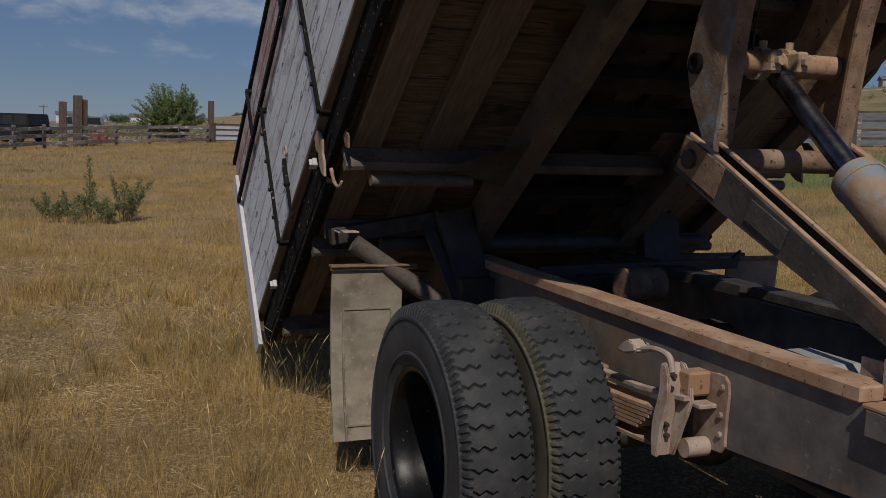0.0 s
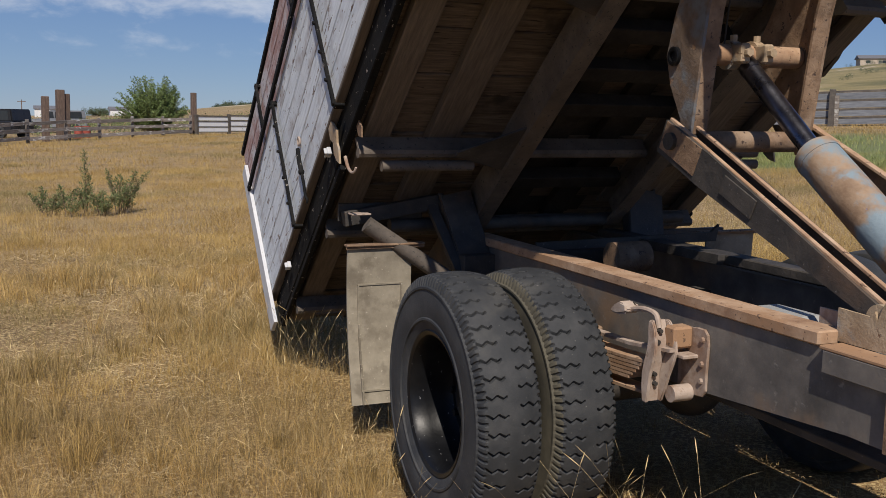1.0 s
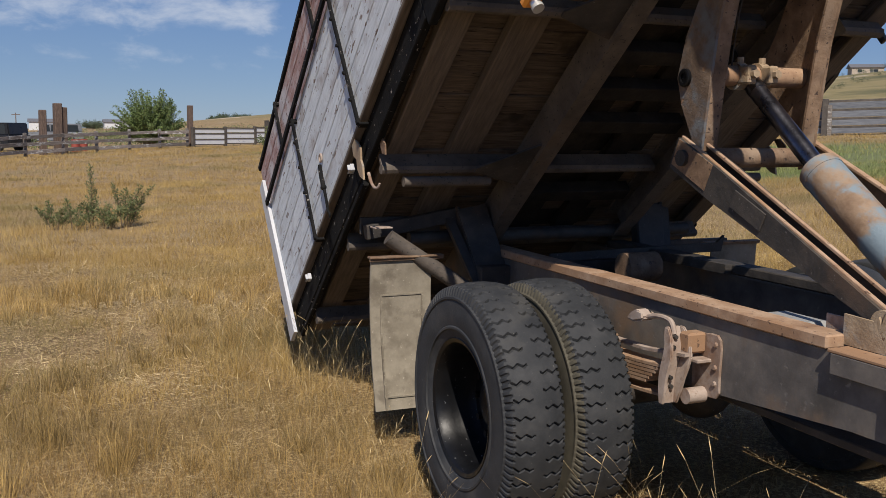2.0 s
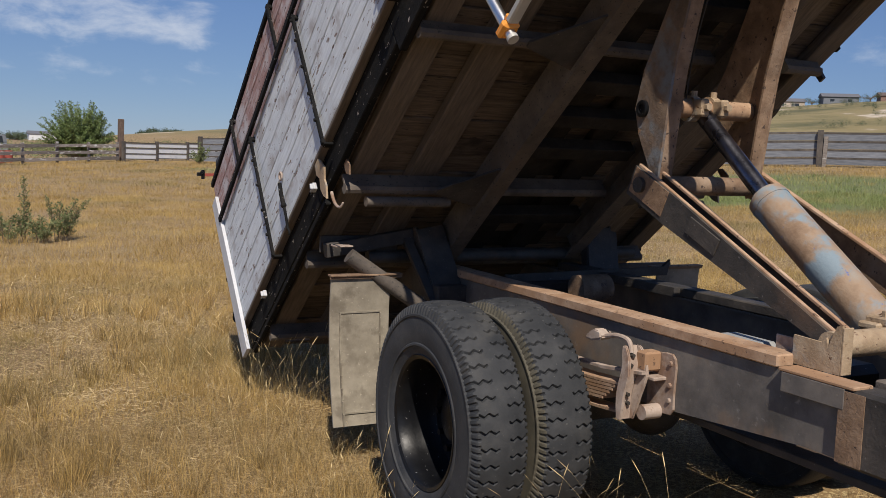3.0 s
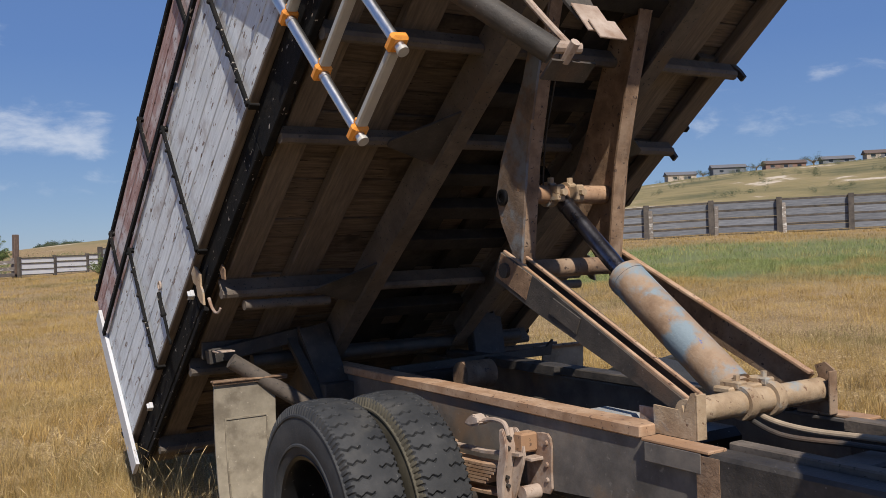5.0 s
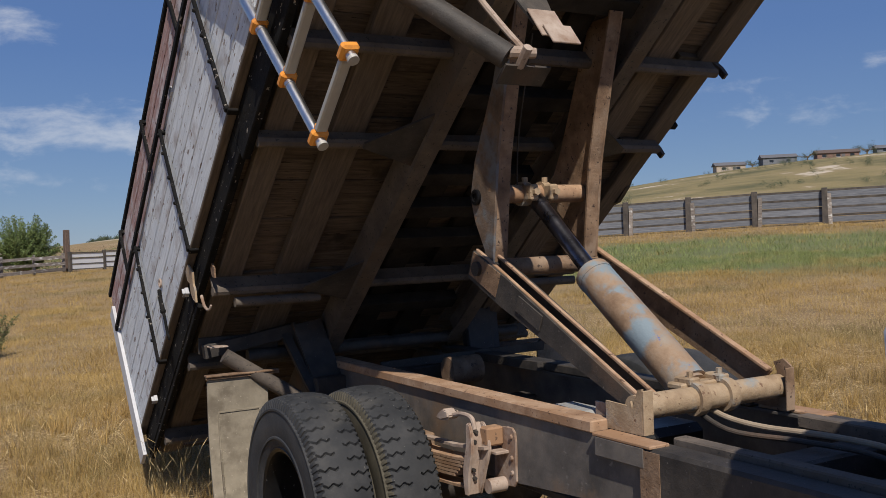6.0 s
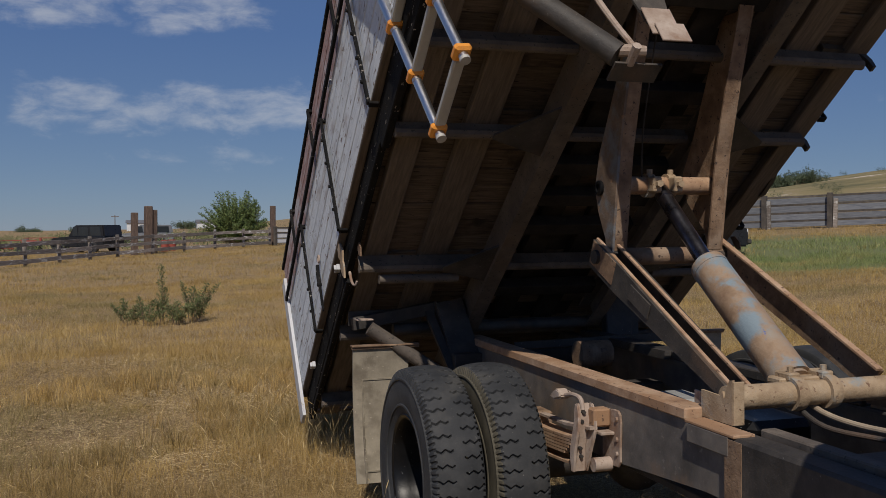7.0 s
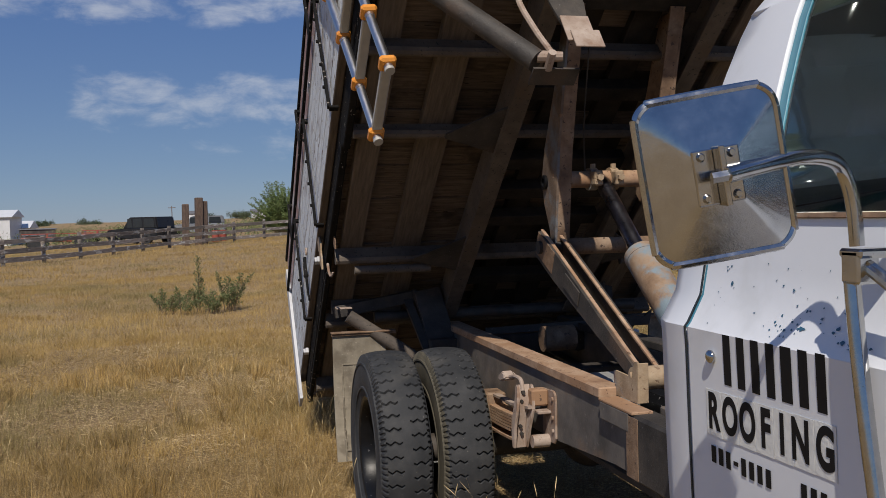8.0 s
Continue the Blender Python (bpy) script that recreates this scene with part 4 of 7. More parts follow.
bm = tube_path(bmesh.new(), [(0.0, -1.64, 1.02), (0.02, -1.75, 0.965), (0.06, -1.9, 0.94), (0.11, -2.15, 0.94), (0.16, -2.35, 0.92), (0.18, -2.5, 0.86)], 0.011, 10)
part("hydraulic_hose", bm, HOSE, truck, "dusty tan hydraulic hose", smooth=True)
bm = tube_path(bmesh.new(), [(-0.05, -1.66, 1.0), (-0.05, -1.85, 0.935), (0.03, -2.08, 0.925), (0.1, -2.3, 0.91), (0.13, -2.5, 0.855)], 0.01, 10)
part("hydraulic_hose", bm, DARK_STEEL, truck, "black hydraulic hose", smooth=True)
# dark floor pan and drive shaft cover deep between the rails
part("frame_pan", box(-0.345, 0.345, -3.6, 0.35, 0.6, 0.63, bevel=0.004), DARK_STEEL, truck, "dirty dark pan between the rails")
part("tank", box(-0.25, 0.26, -3.3, -2.3, 0.632, 0.84, bevel=0.04), DARK_STEEL, truck, "dark tank between the rails", smooth=True)
# tanks between the rails
bm = box(-0.3, -0.12, -1.3, -1.06, 0.8, 0.945, bevel=0.02)
part("battery_box", bm, surface("grey_plastic", [(0.26, 0.265, 0.26), (0.36, 0.36, 0.345)], 8, 0.5), truck, "pale grey box between the rails", smooth=True)
part("battery_cover", box(-0.1, 0.2, -1.5, -1.2, 0.72, 0.88, bevel=0.03), RIM_BLACK, truck, smooth=True)
part("battery_cover", box(-0.325, -0.318, -1.575, -1.46, 0.945, 1.02, bevel=0.002), TAN_DUST, truck)
bm = rod(bmesh.new(), (-0.03, 0.17, 0.93), (0.16, 0.17, 0.93), 0.075, seg=24)
part("air_tank", bm, RUST, truck, "rust-brown round tank", smooth=True)
part("frame_bracket", box(0.3, 0.338, -0.2, 0.5, 0.935, 0.98), DARK_STEEL, truck)
part("far_flap_hanger", box(0.48, 1.27, 0.96, 1.0, 0.87, 0.95, bevel=0.004), DARK_STEEL, truck)
bm = prism(bmesh.new(), [(-0.3, 0.98), (0.75, 1.0), (0.8, 1.04), (0.78, 0.95), (-0.3, 0.94)], 1, 0.42, 0.44)
part("frame_bracket", bm, DARK_STEEL, truck)
# rear hinge legs and struts
for sx in (-1, 1):
    bm = beam(bmesh.new(), (sx * 0.57, 0.82, 1.2), (sx * 0.49, 0.64, 0.78), 0.17, 0.014, up=(0, -1, 0.3), bevel=0.003)
    part("hinge_leg", bm, DARK_STEEL, truck, "dark steel hinge leg")
    for dx in (-0.085, 0.085):
        bm = beam(bmesh.new(), (sx * 0.57 + dx, 0.85, 1.19), (sx * 0.49 + dx, 0.67, 0.77), 0.012, 0.06, up=(0, -1, 0.3))
        part("leg_flange", bm, DARK_STEEL, truck)
    part("leg_brace", beam(bmesh.new(), (sx * 0.7, 0.86, 1.16), (sx * 0.6, 0.66, 0.8), 0.05, 0.03, up=(0, -1, 0.3)), DARK_STEEL, truck)
    if sx > 0:
        continue
    bm = rod(bmesh.new(), (sx * 1.1, 0.66, 1.07), (sx * 0.69, 0.6, 0.79), 0.04, seg=20)
    part("flap_strut", bm, DUSTY_STEEL, truck, "dusty steel tube strut", smooth=True)
    part("strut_plate", box(*sorted((sx * 1.17, sx * 1.075)), 0.66, 0.74, 1.112, 1.12, bevel=0.002), TAN_DUST, truck, "dusty tan plate")
    part("hinge_beam", beam(bmesh.new(), (sx * 1.16, 0.85, 1.075), (sx * 0.62, 0.86, 1.16), 0.05, 0.075, bevel=0.004), DARK_STEEL, truck, "dusty steel hinge beam")
    part("hinge_plate", box(*sorted((sx * 1.17, sx * 0.72)), 0.9, 0.92, 1.06, 1.15, bevel=0.003), DARK_STEEL, truck)
part("hinge_tube", rod(bmesh.new(), (-0.9, 0.9, 1.03), (0.9, 0.9, 1.03), 0.035, seg=16), DARK_STEEL, truck, smooth=True)
part("rear_cross_beam", box(-0.6, 0.6, 0.62, 0.7, 0.78, 0.9, bevel=0.006), DARK_STEEL, truck)
# mud flaps, slightly bowed, with a stiff top bar and a raised border
for sx in (-1, 1):
    bm = bmesh.new()
    nz = 12
    rows = []
    for k in range(nz + 1):
        z = 0.97 - 0.76 * k / nz
        yb = 0.62 + 0.035 * math.sin(math.pi * k / nz * 0.9) - 0.09 * (k / nz) ** 1.5
        rows.append((yb, z))
    front = [(y, z) for y, z in rows]
    back = [(y + 0.012, z) for y, z in rows[::-1]]
    prism(bm, front + back, 0, *sorted((sx * 1.205, sx * 0.88)))
    flap = part("mud_flap", bm, FLAP, truck, "dusty tan rubber mud flap")
    bm = bmesh.new()
    for k in range(3, nz):
        (ya, za), (yb, zb) = rows[k], rows[min(k + 1, nz)]
        for x in (1.15, 0.93):
            block(bm, sx * x - 0.004, sx * x + 0.004, min(ya, yb) - 0.005, min(ya, yb) + 0.012, zb, za)
    (ya, za) = rows[3]
    block(bm, *sorted((sx * 1.154, sx * 0.926)), ya - 0.005, ya + 0.01, za - 0.004, za + 0.004)
    (ya, za) = rows[nz - 1]
    block(bm, *sorted((sx * 1.154, sx * 0.926)), ya - 0.008, ya + 0.01, za - 0.004, za + 0.004)
    part("border", bm, FLAP, flap)
    bm = bmesh.new()
    for k in range(5):
        block(bm, sx * (1.06 - k * 0.034) - 0.011, sx * (1.06 - k * 0.034) + 0.011, rows[1][0] + 0.006, rows[1][0] + 0.02, 0.868, 0.893)
    part("maker_mark", bm, FLAP, flap)
    bm = box(*sorted((sx * 1.215, sx * 0.82)), 0.598, 0.65, 0.968, 0.979, bevel=0.003)
    block(bm, *sorted((sx * 1.215, sx * 0.82)), 0.608, 0.616, 0.957, 0.9675)
    part("flap_bar", bm, RUST, flap, "rusty top bar")


# ---- wheels ----
def tyre_mesh(fine):
    """Tyre round the x axis: worn tread with zigzag sipes and notched shoulders."""
    R, W = 0.5, 0.105
    seg, cols = (1176, 60) if fine else (96, 10)
    th = np.arange(seg) / seg * math.tau
    u = np.linspace(-1, 1, cols + 1)
    T, U = np.meshgrid(th, u, indexing="ij")
    rad = R - 0.014 * np.abs(U) ** 2.4
    if fine:
        pitch = math.tau / 49
        for side in (-1, 1):
            w = U * side
            zig = 0.21 * np.abs(((w * 2.6 + 0.1) % 1.0) * 2 - 1)
            ph = ((T / pitch + zig + (0.5 if side > 0 else 0.0)) % 1.0)
            dist = np.minimum(ph, 1 - ph) * pitch * R
            groove = np.clip(1 - dist / 0.0055, 0, 1) * ((w > 0.22) & (w < 0.93))
            rad -= 0.012 * np.clip(groove * 1.8, 0, 1)
        ph = (T / (math.tau / 116)) % 1.0
        notch = np.clip(1 - np.abs(ph - 0.5) / 0.26, 0, 1) * np.clip((np.abs(U) - 0.9) / 0.08, 0, 1)
        rad -= 0.012 * np.clip(notch * 2, 0, 1)
    X = U * W
    V = np.stack([X, rad * np.cos(T), rad * np.sin(T)], -1)
    n = cols + 1
    i, j = np.meshgrid(np.arange(seg), np.arange(cols), indexing="ij")
    a = i * n + j
    b = ((i + 1) % seg) * n + j
    q = [np.stack([a, b, b + 1, a + 1], -1).reshape(-1, 4)]
    verts = [V.reshape(-1, 3)]
    base = seg * n
    # side walls: shoulder ribs, then the bulge down to the bead
    prof = [(0.484, 0.107), (0.47, 0.113), (0.45, 0.117), (0.446, 0.1225), (0.438, 0.1225), (0.434, 0.118), (0.41, 0.121), (0.38, 0.122), (0.35, 0.12),
            (0.33, 0.116), (0.326, 0.12), (0.318, 0.12), (0.314, 0.113), (0.295, 0.106), (0.28, 0.1), (0.27, 0.092), (0.264, 0.07)]
    for side in (-1, 1):
        P = np.array(prof)
        Tm, K = np.meshgrid(th, np.arange(len(P)), indexing="ij")
        rr, xx = P[K, 0].copy(), P[K, 1] * side
        if fine:
            ph = (Tm / (math.tau / 116)) % 1.0
            notch = np.clip((np.clip(1 - np.abs(ph - 0.5) / 0.26, 0, 1)) * 2, 0, 1)
            xx = xx - side * 0.007 * notch * (K < 2) * 1.0 - side * 0.004 * notch * (K == 2)
        S = np.stack([xx, rr * np.cos(Tm), rr * np.sin(Tm)], -1)
        verts.append(S.reshape(-1, 3))
        m = len(P)
        i, j = np.meshgrid(np.arange(seg), np.arange(m - 1), indexing="ij")
        a = base + i * m + j
        b = base + ((i + 1) % seg) * m + j
        f = np.stack([a, b, b + 1, a + 1], -1).reshape(-1, 4)
        q.append(f if side > 0 else f[:, ::-1])
        edge = cols if side > 0 else 0
        ii = np.arange(seg)
        a, b = ii * n + edge, ((ii + 1) % seg) * n + edge
        c, d = base + ii * m, base + ((ii + 1) % seg) * m
        f = np.stack([a, b, d, c], -1)
        q.append(f if side > 0 else f[:, ::-1])
        base += seg * m
    me = raw_mesh("tyre", np.vstack(verts), 4, np.vstack(q).ravel())
    me.shade_smooth()
    me.set_sharp_from_angle(angle=radians(32))
    return me


def rim_mesh():
    bm = revolve(bmesh.new(), [(0.266, 0.075), (0.285, 0.098), (0.278, 0.104), (0.262, 0.098), (0.252, 0.08), (0.246, 0.03), (0.24, -0.04), (0.225, -0.075),
                               (0.17, -0.078), (0.12, -0.062), (0.105, -0.055), (0.09, -0.03), (0.05, -0.02), (0.0, -0.02)], 64)
    for k in range(10):
        a = math.tau * k / 10
        rod(bm, (-0.07, 0.145 * math.cos(a), 0.145 * math.sin(a)), (-0.035, 0.145 * math.cos(a), 0.145 * math.sin(a)), 0.016, seg=6)
    me = bpy.data.meshes.new("rim")
    bmesh.ops.recalc_face_normals(bm, faces=bm.faces)
    bm.to_mesh(me)
    bm.free()
    me.shade_smooth()
    me.set_sharp_from_angle(angle=radians(35))
    return me


FINE, PLAIN, RIM = tyre_mesh(True), tyre_mesh(False), rim_mesh()
FINE.materials.append(RUBBER)
PLAIN.materials.append(RUBBER)
RIM.materials.append(RIM_BLACK)
# the inner tyre is caked with olive mud on its walls
MUDDY = FINE.copy()
MUDDY.materials.append(INNER_RUBBER)
for p in MUDDY.polygons:
    p.material_index = 1 if abs(p.center.x) > 0.1055 else 0
AXLE = -0.42


def wheel(x, y, me, turn, flip, dusty=False):
    m = pose(x, y, 0.5, turn, 0, 180 if flip else 0)
    w = new("wheel")
    w.parent, w.matrix_local = truck, m
    place("tyre", me, None, w, "worn black tyre with zigzag tread")
    place("rim", RIM, None, w, "greasy black steel rim")
    return w


wheel(-1.075, AXLE, FINE, 0, True)
wheel(-0.78, AXLE, MUDDY, 17, True)
wheel(1.075, AXLE, PLAIN, 0, False)
wheel(0.78, AXLE, PLAIN, 9, True)
wheel(-0.93, -5.35, PLAIN, 0, True)
wheel(0.93, -5.35, PLAIN, 0, False)
bm = rod(bmesh.new(), (-0.9, AXLE, 0.5), (0.9, AXLE, 0.5), 0.07, seg=20)
bmesh.ops.create_uvsphere(bm, u_segments=20, v_segments=12, radius=0.17, matrix=Matrix.Translation((0, AXLE, 0.5)) @ Matrix.Diagonal((0.9, 1.0, 1.0, 1)))
part("rear_axle", bm, DARK_STEEL, truck, "oily rear axle", smooth=True)
part("front_axle", rod(bmesh.new(), (-0.85, -5.35, 0.48), (0.85, -5.35, 0.48), 0.05), DARK_STEEL, truck)
# springs and hangers
for sx in (-1, 1):
    for k in range(7):
        bm = bmesh.new()
        half = 0.5 if k == 0 else 0.51 - k * 0.02
        lift = 0.6 if k == 0 else 0.725 - k * 0.014
        pts = []
        for j in range(9):
            t = j / 8 * 2 - 1
            pts.append((AXLE + t * half, lift + 0.04 * (t * half / 0.62) ** 2))
        prism(bm, pts + [(y, z - 0.011) for y, z in pts[::-1]], 0, *sorted((sx * 0.485, sx * 0.565)))
        part("spring_leaf", bm, LIGHT_RUST, truck)
    bm = bmesh.new()
    prism(bm, [(AXLE - 0.6, 0.8), (AXLE - 0.35, 0.772), (AXLE, 0.76), (AXLE, 0.75), (AXLE - 0.35, 0.76), (AXLE - 0.6, 0.788)], 0, *sorted((sx * 0.51, sx * 0.545)))
    part("helper_leaf", bm, TAN_DUST, truck)
    bm = box(*sorted((sx * 0.475, sx * 0.575)), AXLE - 0.07, AXLE + 0.07, 0.56, 0.765, bevel=0.008)
    part("spring_clamp", bm, RUST, truck)
    hanger = new("spring_hanger", bpy.data.meshes.new("spring_hanger"))
    plate = [(-0.932, 0.64), (-0.93, 0.845), (-0.945, 0.866), (-0.985, 0.862), (-1.03, 0.872), (-1.07, 0.872), (-1.088, 0.855), (-1.094, 0.82), (-1.086, 0.72), (-1.09, 0.66), (-1.072, 0.635), (-1.0, 0.628)]
    bm = prism(bmesh.new(), plate, 0, *sorted((sx * 0.431, sx * 0.442)))
    bmesh.ops.bevel(bm, geom=[e for e in bm.edges if abs(e.verts[0].co.x - e.verts[1].co.x) < 1e-5], offset=0.003, segments=1, affect="EDGES")
    for y, z in ((-1.065, 0.835), (-1.065, 0.75), (-1.065, 0.69), (-0.955, 0.84)):
        rod(bm, (sx * 0.44, y, z), (sx * 0.45, y, z), 0.012, 0.008, 8)
    bm.to_mesh(hanger.data)
    bm.free()
    hanger.data.materials.append(TAN_DUST)
    hanger.parent = truck
    hanger["label"] = "dusty cast spring hanger"
    # hollow casting: two ribs curling round a dished web
    curl = [(-0.95, 0.885), (-0.972, 0.86), (-0.99, 0.825), (-1.0, 0.785), (-0.99, 0.745), (-0.98, 0.7), (-0.974, 0.65), (-0.966, 0.6)]
    for foot, lean, deep, out in ((0.59, 0.09, 0.046, 0.0), (0.53, 0.115, 0.05, 0.028)):
        rim = [(y - out * math.sin(math.pi * k / 7), z) for k, (y, z) in enumerate(curl)]
        bm = prism(bmesh.new(), rim + [(y + deep * (0.55 + 0.45 * math.sin(math.pi * (7 - k) / 7)), z) for k, (y, z) in reversed(list(enumerate(curl)))], 0, sx * foot - 0.006, sx * foot + 0.006)
        bmesh.ops.bevel(bm, geom=bm.edges[:], offset=0.0035, segments=2, affect="EDGES")
        for v in bm.verts:
            v.co.x -= sx * (lean * (v.co.z - 0.6) - 0.012 * math.sin(math.pi * (v.co.z - 0.6) / 0.285))
        part("ear", bm, TAN_DUST, hanger, smooth=True)
    dish = [(y + 0.016 + 0.012 * math.sin(math.pi * k / 7), z) for k, (y, z) in enumerate(curl)]
    bm = prism(bmesh.new(), dish + [(y + 0.012, z) for y, z in dish[::-1]], 0, *sorted((sx * 0.585, sx * 0.535)))
    for v in bm.verts:
        v.co.x -= sx * (0.1 * (v.co.z - 0.6) - 0.012 * math.sin(math.pi * (v.co.z - 0.6) / 0.285))
    part("ear_web", bm, TAN_DUST, hanger, smooth=True)
    for y, z, x in ((-0.958, 0.852, 0.545), (-0.962, 0.815, 0.556), (-0.958, 0.7, 0.562), (-0.955, 0.665, 0.556)):
        part("bolt", rod(bmesh.new(), (sx * x, y + 0.01, z), (sx * x, y - 0.012, z), 0.01, 0.008, 8), DARK_STEEL, hanger)
    part("bridge", box(*sorted((sx * 0.442, sx * 0.521)), -1.012, -0.95, 0.795, 0.872, bevel=0.008), LIGHT_RUST, hanger)
    part("bridge", box(*sorted((sx * 0.442, sx * 0.505)), -1.045, -0.96, 0.765, 0.779, bevel=0.003), TAN_DUST, hanger)
    part("hanger_pin", rod(bmesh.new(), (sx * 0.442, -1.0, 0.635), (sx * 0.521, -1.0, 0.635), 0.03, seg=16), TAN_DUST, hanger, smooth=True)
    bm = prism(bmesh.new(), [(-0.69, 0.875), (-0.71, 0.9), (-0.76, 0.925), (-0.79, 0.905), (-0.81, 0.9), (-0.8, 0.885), (-0.74, 0.87)], 0, *sorted((sx * 0.525, sx * 0.585)))
    bmesh.ops.bevel(bm, geom=bm.edges[:], offset=0.008, segments=2, affect="EDGES")
    part("bump_stop", bm, TAN_DUST, hanger, "pale bump stop", smooth=True)
    bm = tube_path(bmesh.new(), [(sx * 0.555, -0.79, 0.895), (sx * 0.55, -0.86, 0.912), (sx * 0.545, -0.93, 0.905), (sx * 0.545, -0.955, 0.86)], 0.01, 8)
    part("bump_arm", bm, TAN_DUST, hanger, smooth=True)


# ---- cab ----
LOWER = [(0.72, 0.945), (0.9, 0.962), (1.1, 0.972), (1.25, 0.977), (1.4, 0.981), (1.436, 0.984), (1.446, 0.976), (1.5, 0.947), (1.56, 0.936), (1.655, 0.922)]
UPPER = [(1.665, 0.92), (1.745, 0.9), (1.8, 0.88), (1.9, 0.842), (1.97, 0.812), (2.05, 0.776), (2.1, 0.748)]
ROOF = [(2.1, 0.748), (2.14, 0.71), (2.18, 0.64), (2.21, 0.5), (2.226, 0.3), (2.232, 0.0)]
BACK = -3.105


def panel(name, sx, prof, y0, y1, material, parent, label="", thick=0.014, round_back=False, bowed=False):
    """A body panel: the cross-section prof along y from y0(z) to y1(z), with thickness."""
    bm = bmesh.new()
    cols = []
    # narrow strips along the borders keep the faces flat up to their edges
    steps = [0.0, 0.015, 0.035, 0.07, 0.5, 0.99, 1.0] if round_back else [0.0, 0.5, 1.0] if bowed else [0.0, 0.004, 0.5, 0.996, 1.0]
    (za, xa), (zb, xb), (zc, xc), (zd, xd) = prof[0], prof[1], prof[-2], prof[-1]
    if not bowed:
        prof = [prof[0], (za + (zb - za) * 0.03, xa + (xb - xa) * 0.03)] + list(prof[1:-1]) + [(zd + (zc - zd) * 0.03, xd + (xc - xd) * 0.03), prof[-1]]
    for z, x in prof:
        a = y0(z) if callable(y0) else y0
        b = y1(z) if callable(y1) else y1
        row = []
        for s in steps:
            y = a + (b - a) * s
            inn = 0.0
            if round_back:
                e = min(1.0, abs(y - a) / 0.05)
                inn = 0.035 * (1 - e) ** 2
            row.append(bm.verts.new((sx * (x - inn), y, z)))
        cols.append(row)
    for p, q in zip(cols, cols[1:]):
        for j in range(len(steps) - 1):
            bm.faces.new((p[j], p[j + 1], q[j + 1], q[j]))
    bmesh.ops.recalc_face_normals(bm, faces=bm.faces)
    f = bm.faces[0]
    if f.normal.x * sx < 0:
        bmesh.ops.reverse_faces(bm, faces=bm.faces)
    me = bpy.data.meshes.new(name)
    bm.to_mesh(me)
    bm.free()
    ob = place(name, me, material, parent, label, smooth=True)
    sol = ob.modifiers.new("thickness", "SOLIDIFY")
    sol.thickness, sol.offset = thick, -1.0
    return ob


def pillar_front(z):
    return -3.42 + max(0.0, z - 1.72) * 0.24


def screen_edge(z):
    return -4.82 + (z - 1.66) * 0.75


cab = new("cab")
cab.parent = truck
cab["label"] = "white cab with blue paint showing through chips"
for sx in (-1, 1):
    panel("corner_panel", sx, LOWER, BACK, -3.258, CAB_WHITE, cab, round_back=True)
    panel("jamb", sx, [(z, x - 0.02) for z, x in LOWER], -3.252, -3.285, TEAL, cab, thick=0.005)
    door = panel("door", sx, LOWER, -3.268, -4.36, CAB_WHITE, cab, "white door with black lettering")
    panel("cowl", sx, LOWER[:-1], -4.372, -5.0, CAB_WHITE, cab)
    panel("rear_pillar", sx, UPPER, BACK, pillar_front, CAB_WHITE, cab, round_back=True)
    panel("window_trim", sx, [(z, x - 0.012) for z, x in UPPER], lambda z: pillar_front(z) + 0.004, lambda z: pillar_front(z) - 0.022, TEAL, cab, "teal window edge", thick=0.006)
    g = panel("side_window", sx, [(z, x - 0.03) for z, x in UPPER], lambda z: pillar_front(z) - 0.01, lambda z: screen_edge(z) + 0.05, GLASS, cab, "dusty side glass", thick=0.004, bowed=True)
    g.visible_shadow = False
    panel("front_pillar", sx, UPPER, lambda z: screen_edge(z) + 0.06, screen_edge, CAB_WHITE, cab)
    panel("roof_half", sx, ROOF, BACK, -4.52, CAB_WHITE, cab, round_back=True)
    panel("sill_trim", sx, [(1.656, 0.929), (1.664, 0.925)], -3.3, -4.7, RUST, cab, thick=0.004)
    panel("fender", sx, [(0.72, 0.95), (1.0, 0.98), (1.2, 0.98), (1.32, 0.94), (1.38, 0.8), (1.42, 0.4), (1.43, 0.0)], -4.86, -6.35, CAB_WHITE, cab)
part("grille", box(-0.95, 0.95, -6.42, -6.351, 0.72, 1.35, bevel=0.02), CAB_WHITE, cab)
bm = box(-0.93, 0.93, BACK - 0.03, BACK - 0.012, 0.75, 1.44)
block(bm, -0.885, 0.885, BACK - 0.03, BACK - 0.012, 1.441, 1.74)
block(bm, -0.84, -0.56, BACK - 0.03, BACK - 0.012, 1.741, 1.88)
block(bm, 0.56, 0.84, BACK - 0.03, BACK - 0.012, 1.741, 1.88)
block(bm, -0.72, -0.56, BACK - 0.03, BACK - 0.012, 1.881, 2.1)
block(bm, 0.56, 0.72, BACK - 0.03, BACK - 0.012, 1.881, 2.1)
block(bm, -0.62, 0.62, BACK - 0.03, BACK - 0.012, 2.101, 2.17)
part("back_panel", bm, CAB_WHITE, cab)
g = part("rear_window", box(-0.558, 0.558, BACK - 0.024, BACK - 0.018, 1.742, 2.099), GLASS, cab)
g.visible_shadow = False
g = part("windscreen", prism(bmesh.new(), [(-4.8, 1.68), (-4.5, 2.1), (-4.506, 2.1), (-4.806, 1.68)], 0, -0.72, 0.72), GLASS, cab)
g.visible_shadow = False
part("dashboard", box(-0.88, 0.88, -4.75, -4.45, 1.3, 1.62, bevel=0.03), DARK_TRIM, cab)
bm = box(-0.84, 0.84, -3.42, -3.24, 1.0, 1.6, bevel=0.05)
